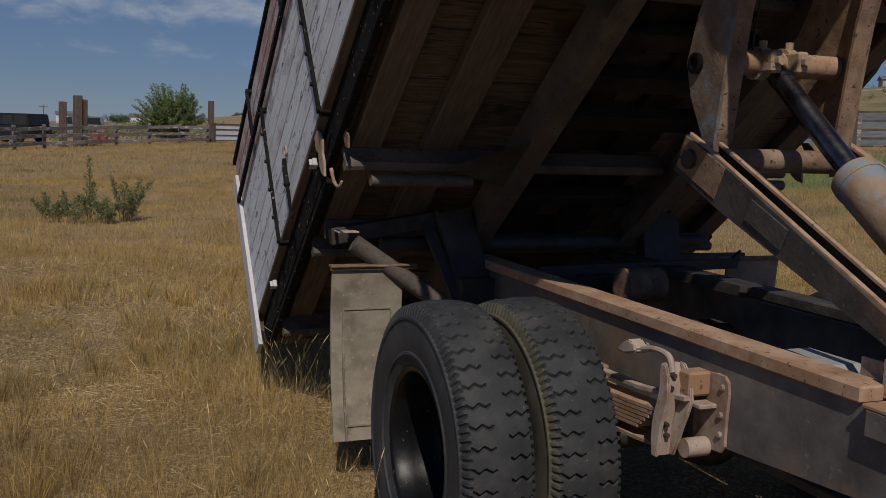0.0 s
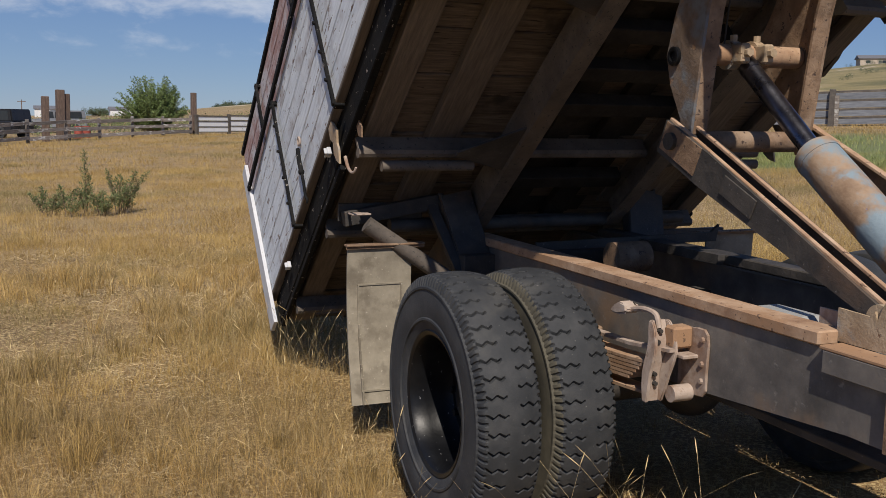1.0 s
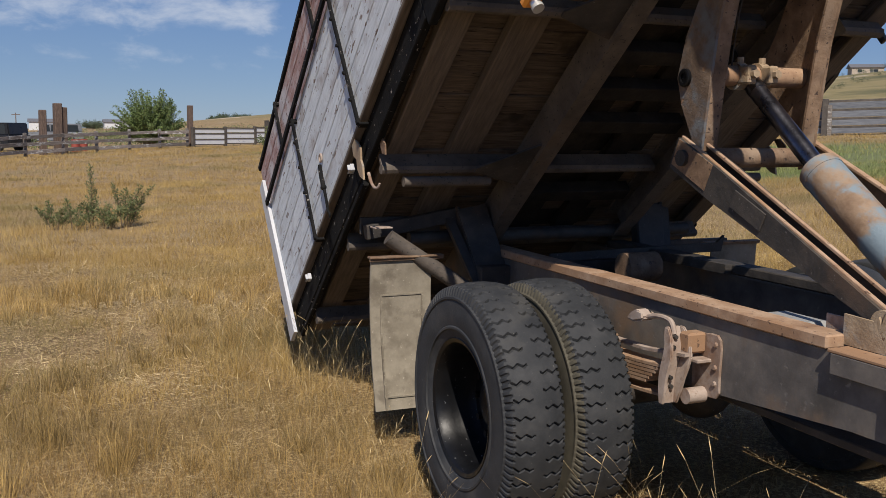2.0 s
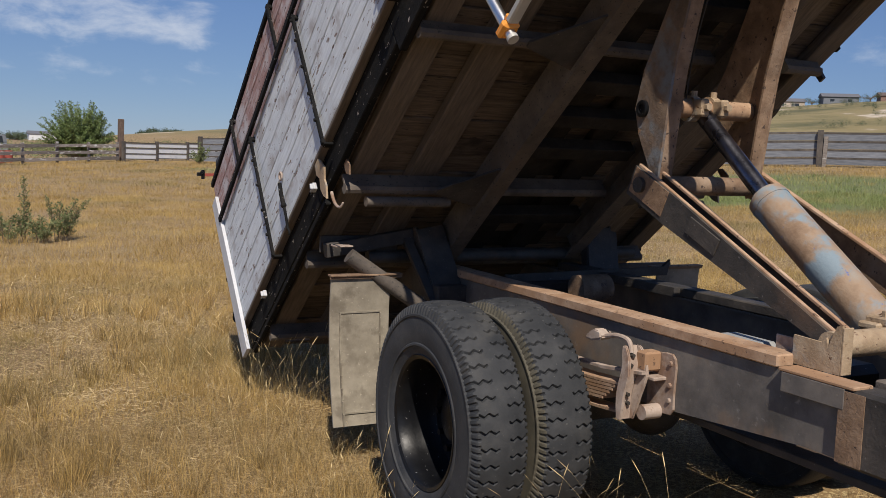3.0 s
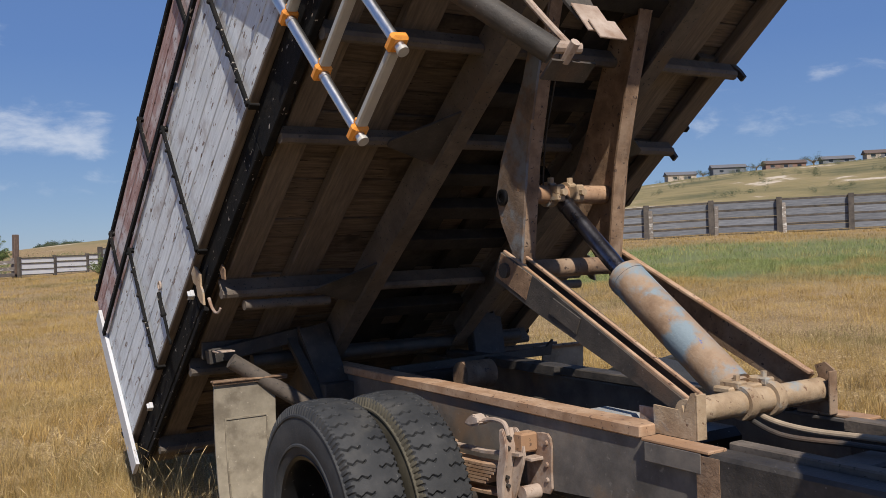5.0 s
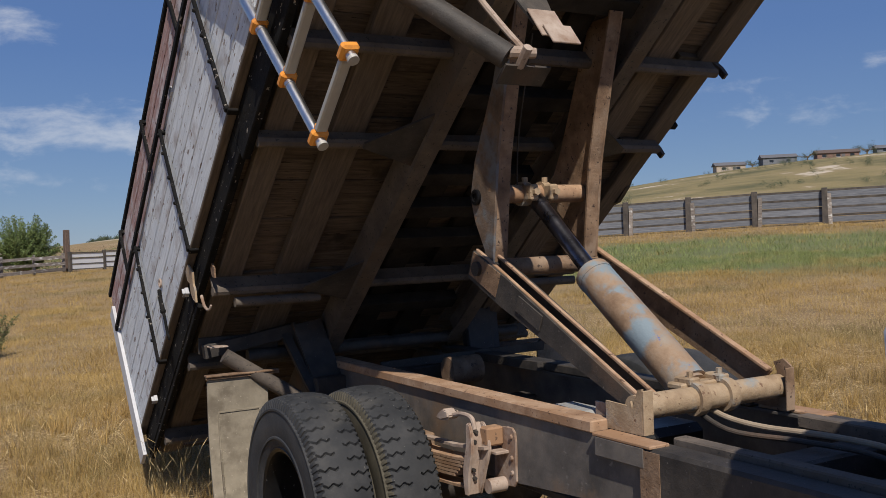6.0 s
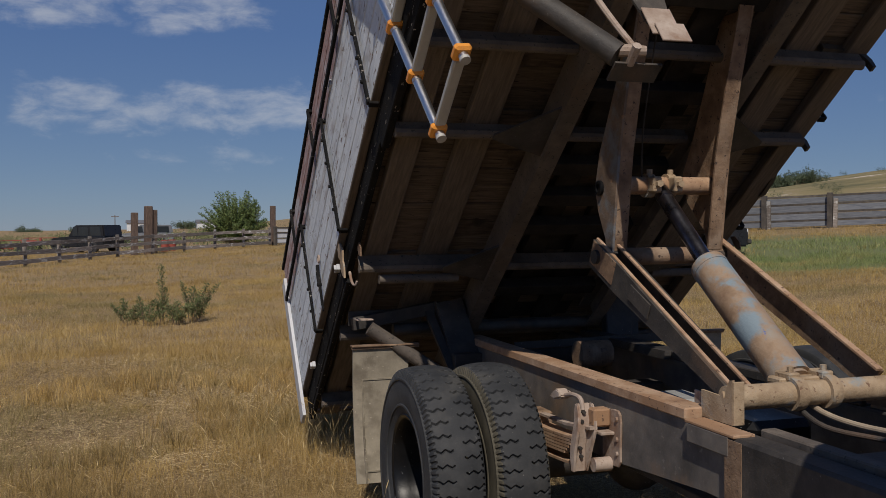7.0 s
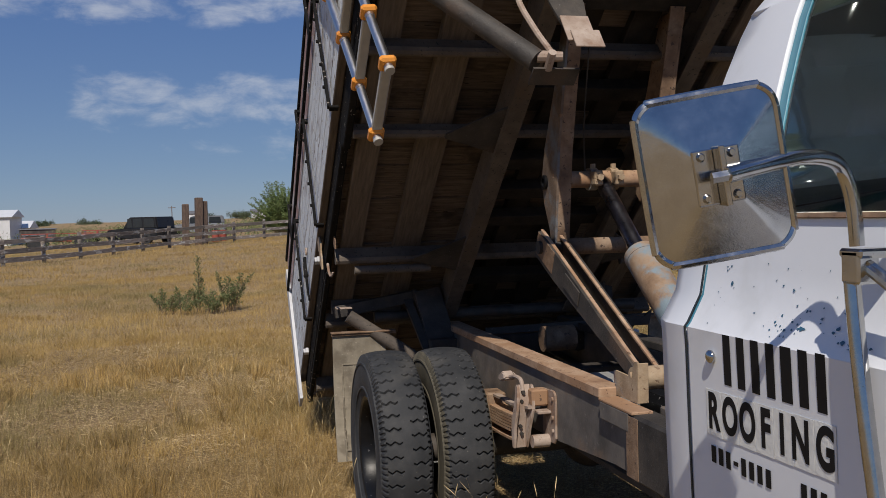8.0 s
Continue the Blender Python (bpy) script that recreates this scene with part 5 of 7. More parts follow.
block(bm, -0.84, 0.84, -3.9, -3.42, 0.95, 1.15, bevel=0.05)
part("bench_seat", bm, DARK_TRIM, cab, "dark bench seat")
part("headliner", box(-0.6, 0.6, -4.45, -3.2, 2.16, 2.19), DARK_TRIM, cab)
part("cab_floor", box(-0.88, 0.88, -4.85, -3.19, 0.74, 0.78), DARK_TRIM, cab)
part("far_door_lining", box(0.87, 0.9, -4.3, -3.3, 0.8, 1.64), DARK_TRIM, cab)
# folded cloth on the window ledge
bm = bmesh.new()
bmesh.ops.create_grid(bm, x_segments=14, y_segments=22, size=0.5)
for v in bm.verts:
    fx, fy = v.co.x + 0.5, v.co.y + 0.5
    v.co = Vector((-0.868 + fx * 0.2, -3.44 - fy * 0.36, 1.63 + 0.1 * (1 - fy) ** 0.7 * (0.35 + 0.65 * fx) + 0.022 * math.sin(fy * 17 + fx * 9) + 0.012 * math.sin(fx * 25)))
part("cloth", bm, CLOTH, cab, "crumpled pale cloth behind the glass", smooth=True)
# trim badge on the pillar: plain chrome and black shapes
BX = -0.913
badge = part("badge_panel", box(BX - 0.012, BX + 0.01, -3.3, -3.172, 1.662, 1.742, bevel=0.004), surface("grey_plastic_trim", [(0.22, 0.24, 0.27), (0.28, 0.3, 0.33)], 9, 0.4), cab, "grey trim panel with a plain black badge", m=pose(0, 0, 0))
for z in (1.655, 1.746):
    part("badge_strip", box(BX - 0.016, BX + 0.01, -3.305, -3.168, z - 0.005, z + 0.006, bevel=0.002), BLACK, cab)
part("badge_frame", box(BX - 0.019, BX - 0.0125, -3.262, -3.205, 1.672, 1.735, bevel=0.002), CHROME, cab)
part("badge_plate", box(BX - 0.023, BX - 0.0195, -3.256, -3.211, 1.679, 1.728, bevel=0.001), BLACK, cab)
part("badge_bar", box(BX - 0.026, BX - 0.0235, -3.247, -3.22, 1.699, 1.708), CHROME, cab)


# door lettering: real word for the trade, plain bars for the name and the numbers
def door_x(z):
    return -float(np.interp(z, [p[0] for p in LOWER], [p[1] for p in LOWER]))


def on_door(y, z, lift):
    dz = 0.03
    tilt = math.degrees(math.atan2(door_x(z + dz) - door_x(z - dz), 2 * dz))
    m = Matrix(((0, 0, -1, door_x(z) - lift), (-1, 0, 0, y), (0, 1, 0, z), (0, 0, 0, 1)))
    return m @ pose(0, 0, 0, -tilt)


near_door = [o for o in cab.children if o.name.startswith("door") and o.data.vertices[0].co.x < 0][0]
for k in range(7):
    w = 0.024 if k in (0, 1, 2, 3, 5, 6) else 0.03
    m = on_door(-3.416 - k * 0.0465, 1.388 + 0.0006 * k, 0.0016)
    part("name_bar", box(-w / 2, w / 2, -0.048, 0.048, -0.0004, 0.0002), BLACK, near_door, "plain black bar", m=m)
PLATE = surface("cream_letter_backing", [(0.72, 0.74, 0.72), (0.78, 0.79, 0.76)], 9, 0.45)
for k in range(7):
    part("letter_backing", box(-0.0275, 0.0275, -0.045, 0.045, -0.0004, 0.0002), PLATE, near_door, m=on_door(-3.363 - k * 0.0562, 1.277 + 0.0012 * k, 0.0014))
for k, ch in zip((0, 1.03, 2.07, 3.08, 3.95, 4.85, 6.0), "ROOFING"):
    cu = bpy.data.curves.new("letter", "FONT")
    cu.body, cu.align_x, cu.align_y = ch, "CENTER", "CENTER"
    cu.size, cu.extrude, cu.offset = 0.097, 0.0003, 0.0034
    cu.materials.append(BLACK)
    ob = new("letter", cu)
    ob.parent = near_door
    ob.matrix_local = on_door(-3.362 - k * 0.0565, 1.277 + 0.0012 * k, 0.0023) @ Matrix.Diagonal((0.66, 1, 1, 1))
    ob["label"] = "black letter " + ch
for y0, z, n in ((-3.355, 1.195, 8), (-3.64, 1.197, 5)):
    for k in range(n):
        h = 0.004 if k == 3 else 0.0165
        part("number_bar", box(-0.0075, 0.0075, -h, h, -0.0004, 0.0002), BLACK, near_door, m=on_door(y0 - k * 0.0262, z, 0.0016))
bm = bmesh.new()
bmesh.ops.create_uvsphere(bm, u_segments=16, v_segments=10, radius=0.0135, matrix=Matrix.Diagonal((1, 1, 0.6, 1)))
part("door_button", bm, CHROME, near_door, "round chrome button", m=on_door(-3.364, 1.388, 0.006), smooth=True)
panel("door_edge", -1, [(z, x + 0.0015) for z, x in LOWER], -3.2585, -3.2645, DARK_TRIM, near_door, "dark gap along the door", thick=0.002)
panel("worn_edge", -1, [(z, x + 0.0012) for z, x in LOWER[5:9]], -3.2685, -3.274, TEAL, near_door, "old blue paint showing along the door edge", thick=0.001)
chip_rng = random.Random(6)
# small flakes where the white has come off, in loose clusters
bm = bmesh.new()
for cy, cz, sy, sz, n, w in ((-3.56, 1.47, 0.03, 0.012, 26, 0.0045), (-3.62, 1.5, 0.03, 0.012, 10, 0.004), (-3.74, 1.465, 0.03, 0.014, 20, 0.007), (-3.36, 1.555, 0.012, 0.02, 9, 0.006), (-3.55, 1.575, 0.05, 0.025, 6, 0.004), (-3.44, 1.5, 0.05, 0.03, 5, 0.003), (-3.7, 1.53, 0.06, 0.03, 8, 0.004), (-3.33, 1.49, 0.006, 0.03, 6, 0.004)):
    for k in range(n):
        y, z, r = chip_rng.gauss(cy, sy), chip_rng.gauss(cz, sz), w * chip_rng.uniform(0.15, 1.0) ** 1.6
        m = on_door(y, z, 0.0012)
        ring = [bm.verts.new(m @ Vector((r * 1.3 * chip_rng.uniform(0.3, 1) * math.cos(a), r * chip_rng.uniform(0.3, 1) * math.sin(a), 0))) for a in (0.3, 1.2, 2.1, 3.0, 4.0, 5.2)]
        bm.faces.new(ring)
tagged(part("paint_flakes", bm, FLAKE, near_door, "flaked spots of old blue paint"), kind="stuff")
for y, z, w, h in ((-3.62, 1.47, 0.02, 0.006), (-3.66, 1.49, 0.008, 0.004), (-3.76, 1.455, 0.03, 0.009), (-3.78, 1.44, 0.016, 0.006), (-3.57, 1.53, 0.006, 0.004), (-3.8, 1.41, 0.018, 0.01)):
    bm = bmesh.new()
    bmesh.ops.create_circle(bm, cap_ends=True, segments=15, radius=1.0)
    for v in bm.verts:
        ragged = chip_rng.uniform(0.25, 0.8)
        v.co.x *= w * ragged
        v.co.y *= h * ragged * 1.2
    part("paint_chip", bm, FLAKE, near_door, m=on_door(y, z, 0.0015))

# ---- mirror on a chrome arm ----
mirror = new("door_mirror")
mirror.parent = cab
mirror["label"] = "chrome door mirror on a bent tube arm"


def rounded(w, h, r, n=7):
    pts = []
    for cx, cy, a0 in ((w - r, h - r, 0), (-w + r, h - r, 90), (-w + r, -h + r, 180), (w - r, -h + r, 270)):
        for k in range(n):
            a = radians(a0 + 90 * k / (n - 1))
            pts.append((cx + r * math.cos(a), cy + r * math.sin(a)))
    return pts


bm = bmesh.new()
rings = []
dome = [(0.1 * f, 0.109 * f, 0.1 * f * (0.2 + 0.1 * f), 0.007 + 0.021 * min(1 - f, 0.72)) for f in (0.9, 0.86, 0.7, 0.55, 0.42, 0.32, 0.26, 0.14)]
for w, h, r, z in [(0.098, 0.107, 0.03, -0.02), (0.104, 0.113, 0.032, -0.012), (0.106, 0.115, 0.034, 0.0), (0.104, 0.113, 0.034, 0.006)] + dome:
    rings.append([bm.verts.new((x, y, z)) for x, y in rounded(w, h, r)])
for a, b in zip(rings, rings[1:]):
    for j in range(len(a)):
        bm.faces.new((a[j - 1], a[j], b[j], b[j - 1]))
bm.faces.new(rings[-1])
bm.faces.new(rings[0][::-1])
c, s = math.cos(radians(9.5)), math.sin(radians(9.5))
MM = Matrix(((c, -s, 0, -1.233), (0, 0, -1, -3.815), (s, c, 0, 1.721), (0, 0, 0, 1)))
MM = Matrix.Translation((-0.006, 0, 0)) @ MM @ pose(0, 0, 0, 0, -14, 0) @ Matrix.Diagonal((0.96, 1.02, 1, 1))
part("mirror_shell", bm, CHROME, mirror, "dented chrome mirror shell", m=MM, smooth=True)
bm = tube_path(bmesh.new(), [(x, y, 0.004) for x, y in rounded(0.1025, 0.1115, 0.034, 5)] + [(x, y, 0.004) for x, y in rounded(0.1025, 0.1115, 0.034, 5)[:1]], 0.0062, 8, 3)
part("mirror_rim", bm, CHROME, mirror, "dull chrome rim", m=MM, smooth=True)
part("mirror_glass", prism(bmesh.new(), rounded(0.094, 0.103, 0.028), 2, -0.024, -0.0205), CHROME, mirror, m=MM)
bm = bmesh.new()
block(bm, -0.034, -0.003, -0.038, 0.038, 0.02, 0.025, bevel=0.002)
block(bm, 0.003, 0.034, -0.038, 0.038, 0.02, 0.025, bevel=0.002)
for x, y in ((-0.022, 0.028), (0.022, 0.028), (-0.022, -0.028), (0.022, -0.028)):
    rod(bm, (x, y, 0.024), (x, y, 0.032), 0.007, 0.004, 10)
block(bm, -0.004, 0.004, -0.04, 0.04, 0.02, 0.056, bevel=0.001)
rod(bm, (-0.02, 0.0, 0.056), (0.014, 0.0, 0.056), 0.008, seg=6)
part("mirror_clamp", bm, CHROME, mirror, m=MM, smooth=True)
K = MM @ Vector((0.0, 0.0, 0.058))
bm = tube_path(bmesh.new(), [K, (-1.17, -3.85, 1.735), (-1.1, -3.824, 1.745), (-1.05, -3.815, 1.741), (-1.02, -3.803, 1.722), (-1.005, -3.803, 1.678), (-1.0, -3.805, 1.615)], 0.011, 14)
part("mirror_arm", bm, CHROME, mirror, smooth=True)
bm = box(-1.018, -0.93, -3.835, -3.785, 1.598, 1.612, bevel=0.004)
block(bm, -1.018, -0.98, -3.83, -3.79, 1.56, 1.61, bevel=0.004)
part("mirror_mount", bm, CHROME, mirror)
bm = tube_path(bmesh.new(), [(-1.0, -3.79, 1.6), (-1.002, -3.806, 1.48), (-1.004, -3.838, 1.3), (-1.0, -3.865, 1.16), (-0.97, -3.875, 1.08)], 0.0125, 14)
part("mirror_brace", bm, CHROME, mirror, smooth=True)
bm = tube_path(bmesh.new(), [(-1.0, -3.81, 1.595), (-0.99, -3.9, 1.54), (-0.975, -4.02, 1.44)], 0.011, 10)
part("mirror_brace", bm, CHROME, mirror, smooth=True)


# ---- shrubs and trees ----
def leaves(rng, centres, spread, n, size, flat=1.0, name="crown"):
    """Many small two-triangle leaves scattered round the centres."""
    c = np.asarray(centres)[rng.integers(0, len(centres), n)]
    p = c + rng.normal(0, 1, (n, 3)) * spread
    d = rng.normal(0, 1, (n, 3))
    d[:, 2] = np.abs(d[:, 2]) * flat + 0.2
    d /= np.linalg.norm(d, axis=1, keepdims=True)
    s = np.cross(d, rng.normal(0, 1, (n, 3)))
    s /= np.linalg.norm(s, axis=1, keepdims=True) + 1e-9
    L = size * rng.uniform(0.6, 1.5, (n, 1))
    V = np.stack([p, p + d * L * 0.5 + s * L * 0.22, p + d * L, p + d * L * 0.5 - s * L * 0.22], 1).reshape(-1, 3)
    return raw_mesh(name, V, 4, np.arange(4 * n))


def shrub(x, y, height, width, seed, stems, nleaf, label, size=0.035, upright=0.6, mat=None):
    rng = np.random.default_rng(seed)
    z0 = float(ground_z(x, y))
    top = tagged(new("shrub"), label, "shrub")
    top.matrix_world = pose(x, y, z0)
    bm = bmesh.new()
    centres = []
    for k in range(stems):
        a = rng.uniform(0, math.tau)
        r = width * rng.uniform(0.15, 1.0)
        h = height * rng.uniform(0.45, 1.0) * (1 - 0.35 * r / width)
        tip = Vector((r * math.cos(a), r * math.sin(a), h))
        mid = Vector((tip.x * (1 - upright), tip.y * (1 - upright), h * 0.5))
        tube_path(bm, [(0.02 * math.cos(a), 0.02 * math.sin(a), -0.02), mid, tip], lambda t: 0.009 * (1 - t) + 0.002, 5, 4)
        for j in range(10):
            t = 0.25 + 0.75 * j / 9
            q = mid * (1 - abs(2 * t - 1)) + (tip * max(0, 2 * t - 1))
            centres.append((q.x, q.y, max(0.03, h * t)))
    part("stem", bm, STEM, top, smooth=True)
    me = leaves(rng, centres, 0.016 + 0.022 * width, nleaf, size)
    place("foliage", me, mat or LEAF, top)
    return top


def plumed_weed(x, y, plumes, seed, label, leaf=0.034, mat=None):
    """A bush of separate leafy plumes: (tip offset x, y, height, reach of the side twigs) each, thinning towards the tip."""
    rng = np.random.default_rng(seed)
    top = tagged(new("shrub"), label, "shrub")
    top.matrix_world = pose(x, y, float(ground_z(x, y)))
    bm = bmesh.new()
    spots, ways = [], []
    for px, py, h, reach in plumes:
        base = Vector((px * 0.22, py * 0.22, -0.02))
        tip = Vector((px, py, h))
        mid = base.lerp(tip, 0.5) + Vector((-px * 0.12, -py * 0.12, h * 0.06))
        tube_path(bm, [base, mid, tip], lambda t: 0.008 * (1 - t) + 0.0018, 5, 4)
        twigs = int(16 + 26 * min(h, 1.2))
        for k in range(twigs):
            t = 0.16 + 0.84 * (k + rng.uniform(0, 1)) / twigs
            p = base.lerp(mid, t * 2) if t < 0.5 else mid.lerp(tip, t * 2 - 1)
            a = k * 2.4 + rng.uniform(-0.5, 0.5)
            ln = reach * (1.15 - t) * rng.uniform(0.5, 1.15)
            way = Vector((math.cos(a), math.sin(a), rng.uniform(0.5, 1.3))).normalized()
            end = p + way * ln
            tube_path(bm, [p, p.lerp(end, 0.5) + Vector((0, 0, -0.01)), end], lambda t: 0.0028 * (1 - t) + 0.0008, 4, 2)
            n = int(5 + 4.4 * ln / leaf)
            f = (0.15 + 0.85 * np.arange(n) / n)[:, None]
            spots.append(np.array(p) + (np.array(end) - np.array(p)) * f + rng.normal(0, leaf * 0.25, (n, 3)))
            ways.append(np.array(way) + rng.normal(0, 0.55, (n, 3)))
    part("stem", bm, STEM, top, smooth=True)
    P, D = np.vstack(spots), np.vstack(ways)
    D /= np.linalg.norm(D, axis=1, keepdims=True)
    S = np.cross(D, rng.normal(0, 1, D.shape))
    S /= np.linalg.norm(S, axis=1, keepdims=True) + 1e-9
    L = leaf * rng.uniform(0.6, 1.4, (len(P), 1))
    V = np.stack([P, P + D * L * 0.5 + S * L * 0.17, P + D * L, P + D * L * 0.5 - S * L * 0.17], 1).reshape(-1, 3)
    place("foliage", raw_mesh("foliage", V, 4, np.arange(len(V))), mat or LEAF, top)
    return top


plumed_weed(-2.08, 12.2, [(0.0, 0.0, 1.02, 0.17), (0.06, 0.1, 0.62, 0.2), (-0.1, -0.05, 0.42, 0.2)], 3, "upright grey-green weed bush in dry grass")
plumed_weed(-1.6, 12.1, [(-0.16, 0.0, 0.7, 0.2), (0.05, 0.1, 0.62, 0.24), (0.28, -0.05, 0.68, 0.22), (0.48, 0.05, 0.66, 0.17), (0.12, -0.2, 0.42, 0.24), (0.34, 0.2, 0.4, 0.22)], 5, "spreading grey-green weed bush in dry grass")
plumed_weed(-2.62, 12.3, [(-0.3, 0.0, 0.36, 0.2), (-0.12, 0.1, 0.44, 0.2), (0.12, -0.08, 0.34, 0.22), (0.3, 0.05, 0.3, 0.16)], 7, "low grey-green weed bush in dry grass")
plumed_weed(-2.36, 12.0, [(-0.1, 0.0, 0.5, 0.15), (0.14, 0.1, 0.42, 0.17), (0.3, -0.1, 0.26, 0.18)], 8, "sparse low weed clump in dry grass")
plumed_weed(-1.86, 11.95, [(-0.14, 0.0, 0.34, 0.2), (0.02, 0.1, 0.4, 0.22), (0.2, -0.1, 0.32, 0.22), (0.1, -0.2, 0.2, 0.2)], 9, "low grey-green weed clump between taller bushes")
shrub(30.6, 14.7, 1.15, 0.95, 12, 26, 4200, "dark green bush in the weeds by the plank fence", size=0.1, mat=DARK_LEAF)
shrub(9.2, 52.0, 1.3, 0.7, 9, 16, 1600, "dark green weed by the fence", size=0.09)


def tree(x, y, height, width, seed, nleaf, label, mat, size, limbs=14):
    rng = np.random.default_rng(seed)
    z0 = float(ground_z(x, y))
    top = tagged(new("tree"), label, "tree")
    top.matrix_world = pose(x, y, z0)
    bm = bmesh.new()
    tube_path(bm, [(0, 0, -0.1), (0.05, 0.02, height * 0.2), (0.0, 0.1, height * 0.45)], lambda t: width * 0.06 * (1 - 0.6 * t), 8, 4)
    centres = []
    for k in range(limbs):
        a = k * 2.4 + rng.uniform(-0.4, 0.4)
        r = width * rng.uniform(0.3, 1.0)
        h = height * rng.uniform(0.35, 0.95) * (1 - 0.25 * (r / width) ** 2)
        tip = Vector((r * math.cos(a), r * math.sin(a), h))
        base = Vector((0, 0, height * rng.uniform(0.12, 0.35)))
        mid = base.lerp(tip, 0.5) + Vector((0, 0, height * 0.06))
        tube_path(bm, [base, mid, tip], lambda t: width * 0.025 * (1 - t) + 0.01, 5, 4)
        for t in (0.35, 0.5, 0.62, 0.74, 0.86, 1.0):
            q = base.lerp(tip, t) + Vector(rng.normal(0, 0.07 * width, 3))
            centres.append(tuple(q))
    part("trunk", bm, STEM, top, smooth=True)
    place("crown", leaves(rng, centres, 0.085 * width, nleaf, size, 1.6), mat, top)
    return top


wrng = np.random.default_rng(11)
shoots = []
for k in range(150):
    a, r = wrng.uniform(0, math.tau), 2.5 * math.sqrt(wrng.uniform(0, 1))
    shoots.append((r * math.cos(a), r * math.sin(a) * 0.7, (3.9 - 0.3 * r * r) * wrng.uniform(0.5, 1.05), 0.34))
plumed_weed(3.4, 61.0, shoots, 12, "bushy willow with upright green shoots behind the rail fence", leaf=0.12, mat=TREE_LEAF)
rng = np.random.default_rng(21)
# far dark trees along the skyline
for k, (az, d, h, w) in enumerate(((-9.5, 300, 2.6, 7.0), (-7.0, 310, 3.0, 9.0), (-4.0, 310, 2.4, 9.0), (-0.5, 300, 2.8, 9.0), (1.8, 300, 3.2, 9.0), (3.6, 310, 2.6, 9.0), (8.6, 300, 2.2, 7.0), (9.3, 310, 3.0, 9.0), (10.2, 305, 2.6, 8.0),
                                   (35.2, 185, 2.8, 8.0), (36.5, 190, 3.2, 9.0), (37.7, 186, 2.8, 8.0), (38.9, 190, 3.0, 9.0), (48.9, 262, 4.5, 4.0), (52.5, 285, 4.6, 5.0), (56.6, 280, 6.0, 6.0), (58.6, 262, 5.0, 7.0), (61.5, 270, 5.5, 6.0))):
    tree(d * math.sin(radians(az)), d * math.cos(radians(az)), h * 0.72, w * 0.5, 40 + k, 4200, "far dark green tree on the skyline", DARK_LEAF, 0.3, 14)
# scrub on the hill
cs = []
for k in range(70):
    az, d = radians(rng.uniform(30, 66)), rng.uniform(120, 250)
    x, y = d * math.sin(az), d * math.cos(az)
    cs += [(x + rng.normal(0, 0.7), y + rng.normal(0, 0.7), float(ground_z(x, y)) + rng.uniform(0.1, 0.8)) for _ in range(4)]
ob = place("hill_scrub", leaves(rng, cs, 0.24, 30000, 0.1, name="hill_scrub"), DARK_LEAF)
tagged(ob, "dark scrub bushes scattered over the hillside", "scrub", kind="stuff")


# rough weeds behind the rail fence
cs = []
for k in range(420):
    az, d = radians(rng.uniform(-20, 12)), rng.uniform(58, 130)
    x, y = d * math.sin(az), d * math.cos(az)
    if math.hypot(x - 3.4, y - 61) > 3:
        h = rng.uniform(0.2, 0.75) * (1.4 if rng.uniform() < 0.15 else 1.0)
        cs += [(x + rng.normal(0, 0.8), y + rng.normal(0, 0.8), float(ground_z(x, y)) + h * rng.uniform(0.1, 1.0)) for _ in range(4)]
ob = place("rough_weeds", leaves(rng, cs, 0.25, 44000, 0.12, name="rough_weeds"), LEAF)
tagged(ob, "grey-green rough weeds behind the rail fence", "weeds", kind="stuff")


# ---- rail fence ----
def fence_run(name, label, pts, spacing, build_bay, group):
    """Posts every spacing metres along pts, with a bay of boards between neighbours."""
    line = []
    for (xa, ya), (xb, yb) in zip(pts, pts[1:]):
        n = max(1, round(math.hypot(xb - xa, yb - ya) / spacing))
        line += [(xa + (xb - xa) * k / n, ya + (yb - ya) * k / n) for k in range(n)]
    line.append(pts[-1])
    top = tagged(new(name), label, "fence", group)
    x0, y0 = line[0]
    top.matrix_world = pose(x0, y0, float(ground_z(x0, y0)))
    inv = top.matrix_world.inverted()
    for k, (x, y) in enumerate(line):
        nxt = line[min(k + 1, len(line) - 1)]
        build_bay(top, inv, k, Vector((x, y, float(ground_z(x, y)))), Vector((*nxt, float(ground_z(*nxt)))), k == len(line) - 1)
    return top


frng = random.Random(4)


def rail_bay(top, inv, k, a, b, last):
    lean = frng.uniform(-2.5, 2.5)
    h = 1.12 + frng.uniform(-0.05, 0.12)
    part("post", box(-0.075, 0.075, -0.06, 0.06, -0.3, h, bevel=0.01), OLD_FENCE, top, m=inv @ Matrix.Translation(a) @ pose(0, 0, 0, lean, frng.uniform(-2, 2), 35))
    if last:
        return
    d = b - a
    side = Vector((d.y, -d.x, 0)).normalized() * 0.1
    for z in (0.24, 0.6, 0.98):
        p = a + side + Vector((0, 0, z + frng.uniform(-0.03, 0.03))) - d * 0.02
        q = b + side + Vector((0, 0, z + frng.uniform(-0.03, 0.03))) + d * 0.02
        bm = beam(bmesh.new(), (0, 0, 0), (d.length * 1.02, 0, 0), 0.045, 0.185 + frng.uniform(-0.02, 0.02), bevel=0.006)
        dd = (q - p).normalized()
        sd = Vector((0, 0, 1)).cross(dd).normalized()
        m = Matrix((dd, sd, dd.cross(sd))).transposed().to_4x4()
        m.translation = p
        part("rail", bm, OLD_FENCE, top, m=inv @ m)


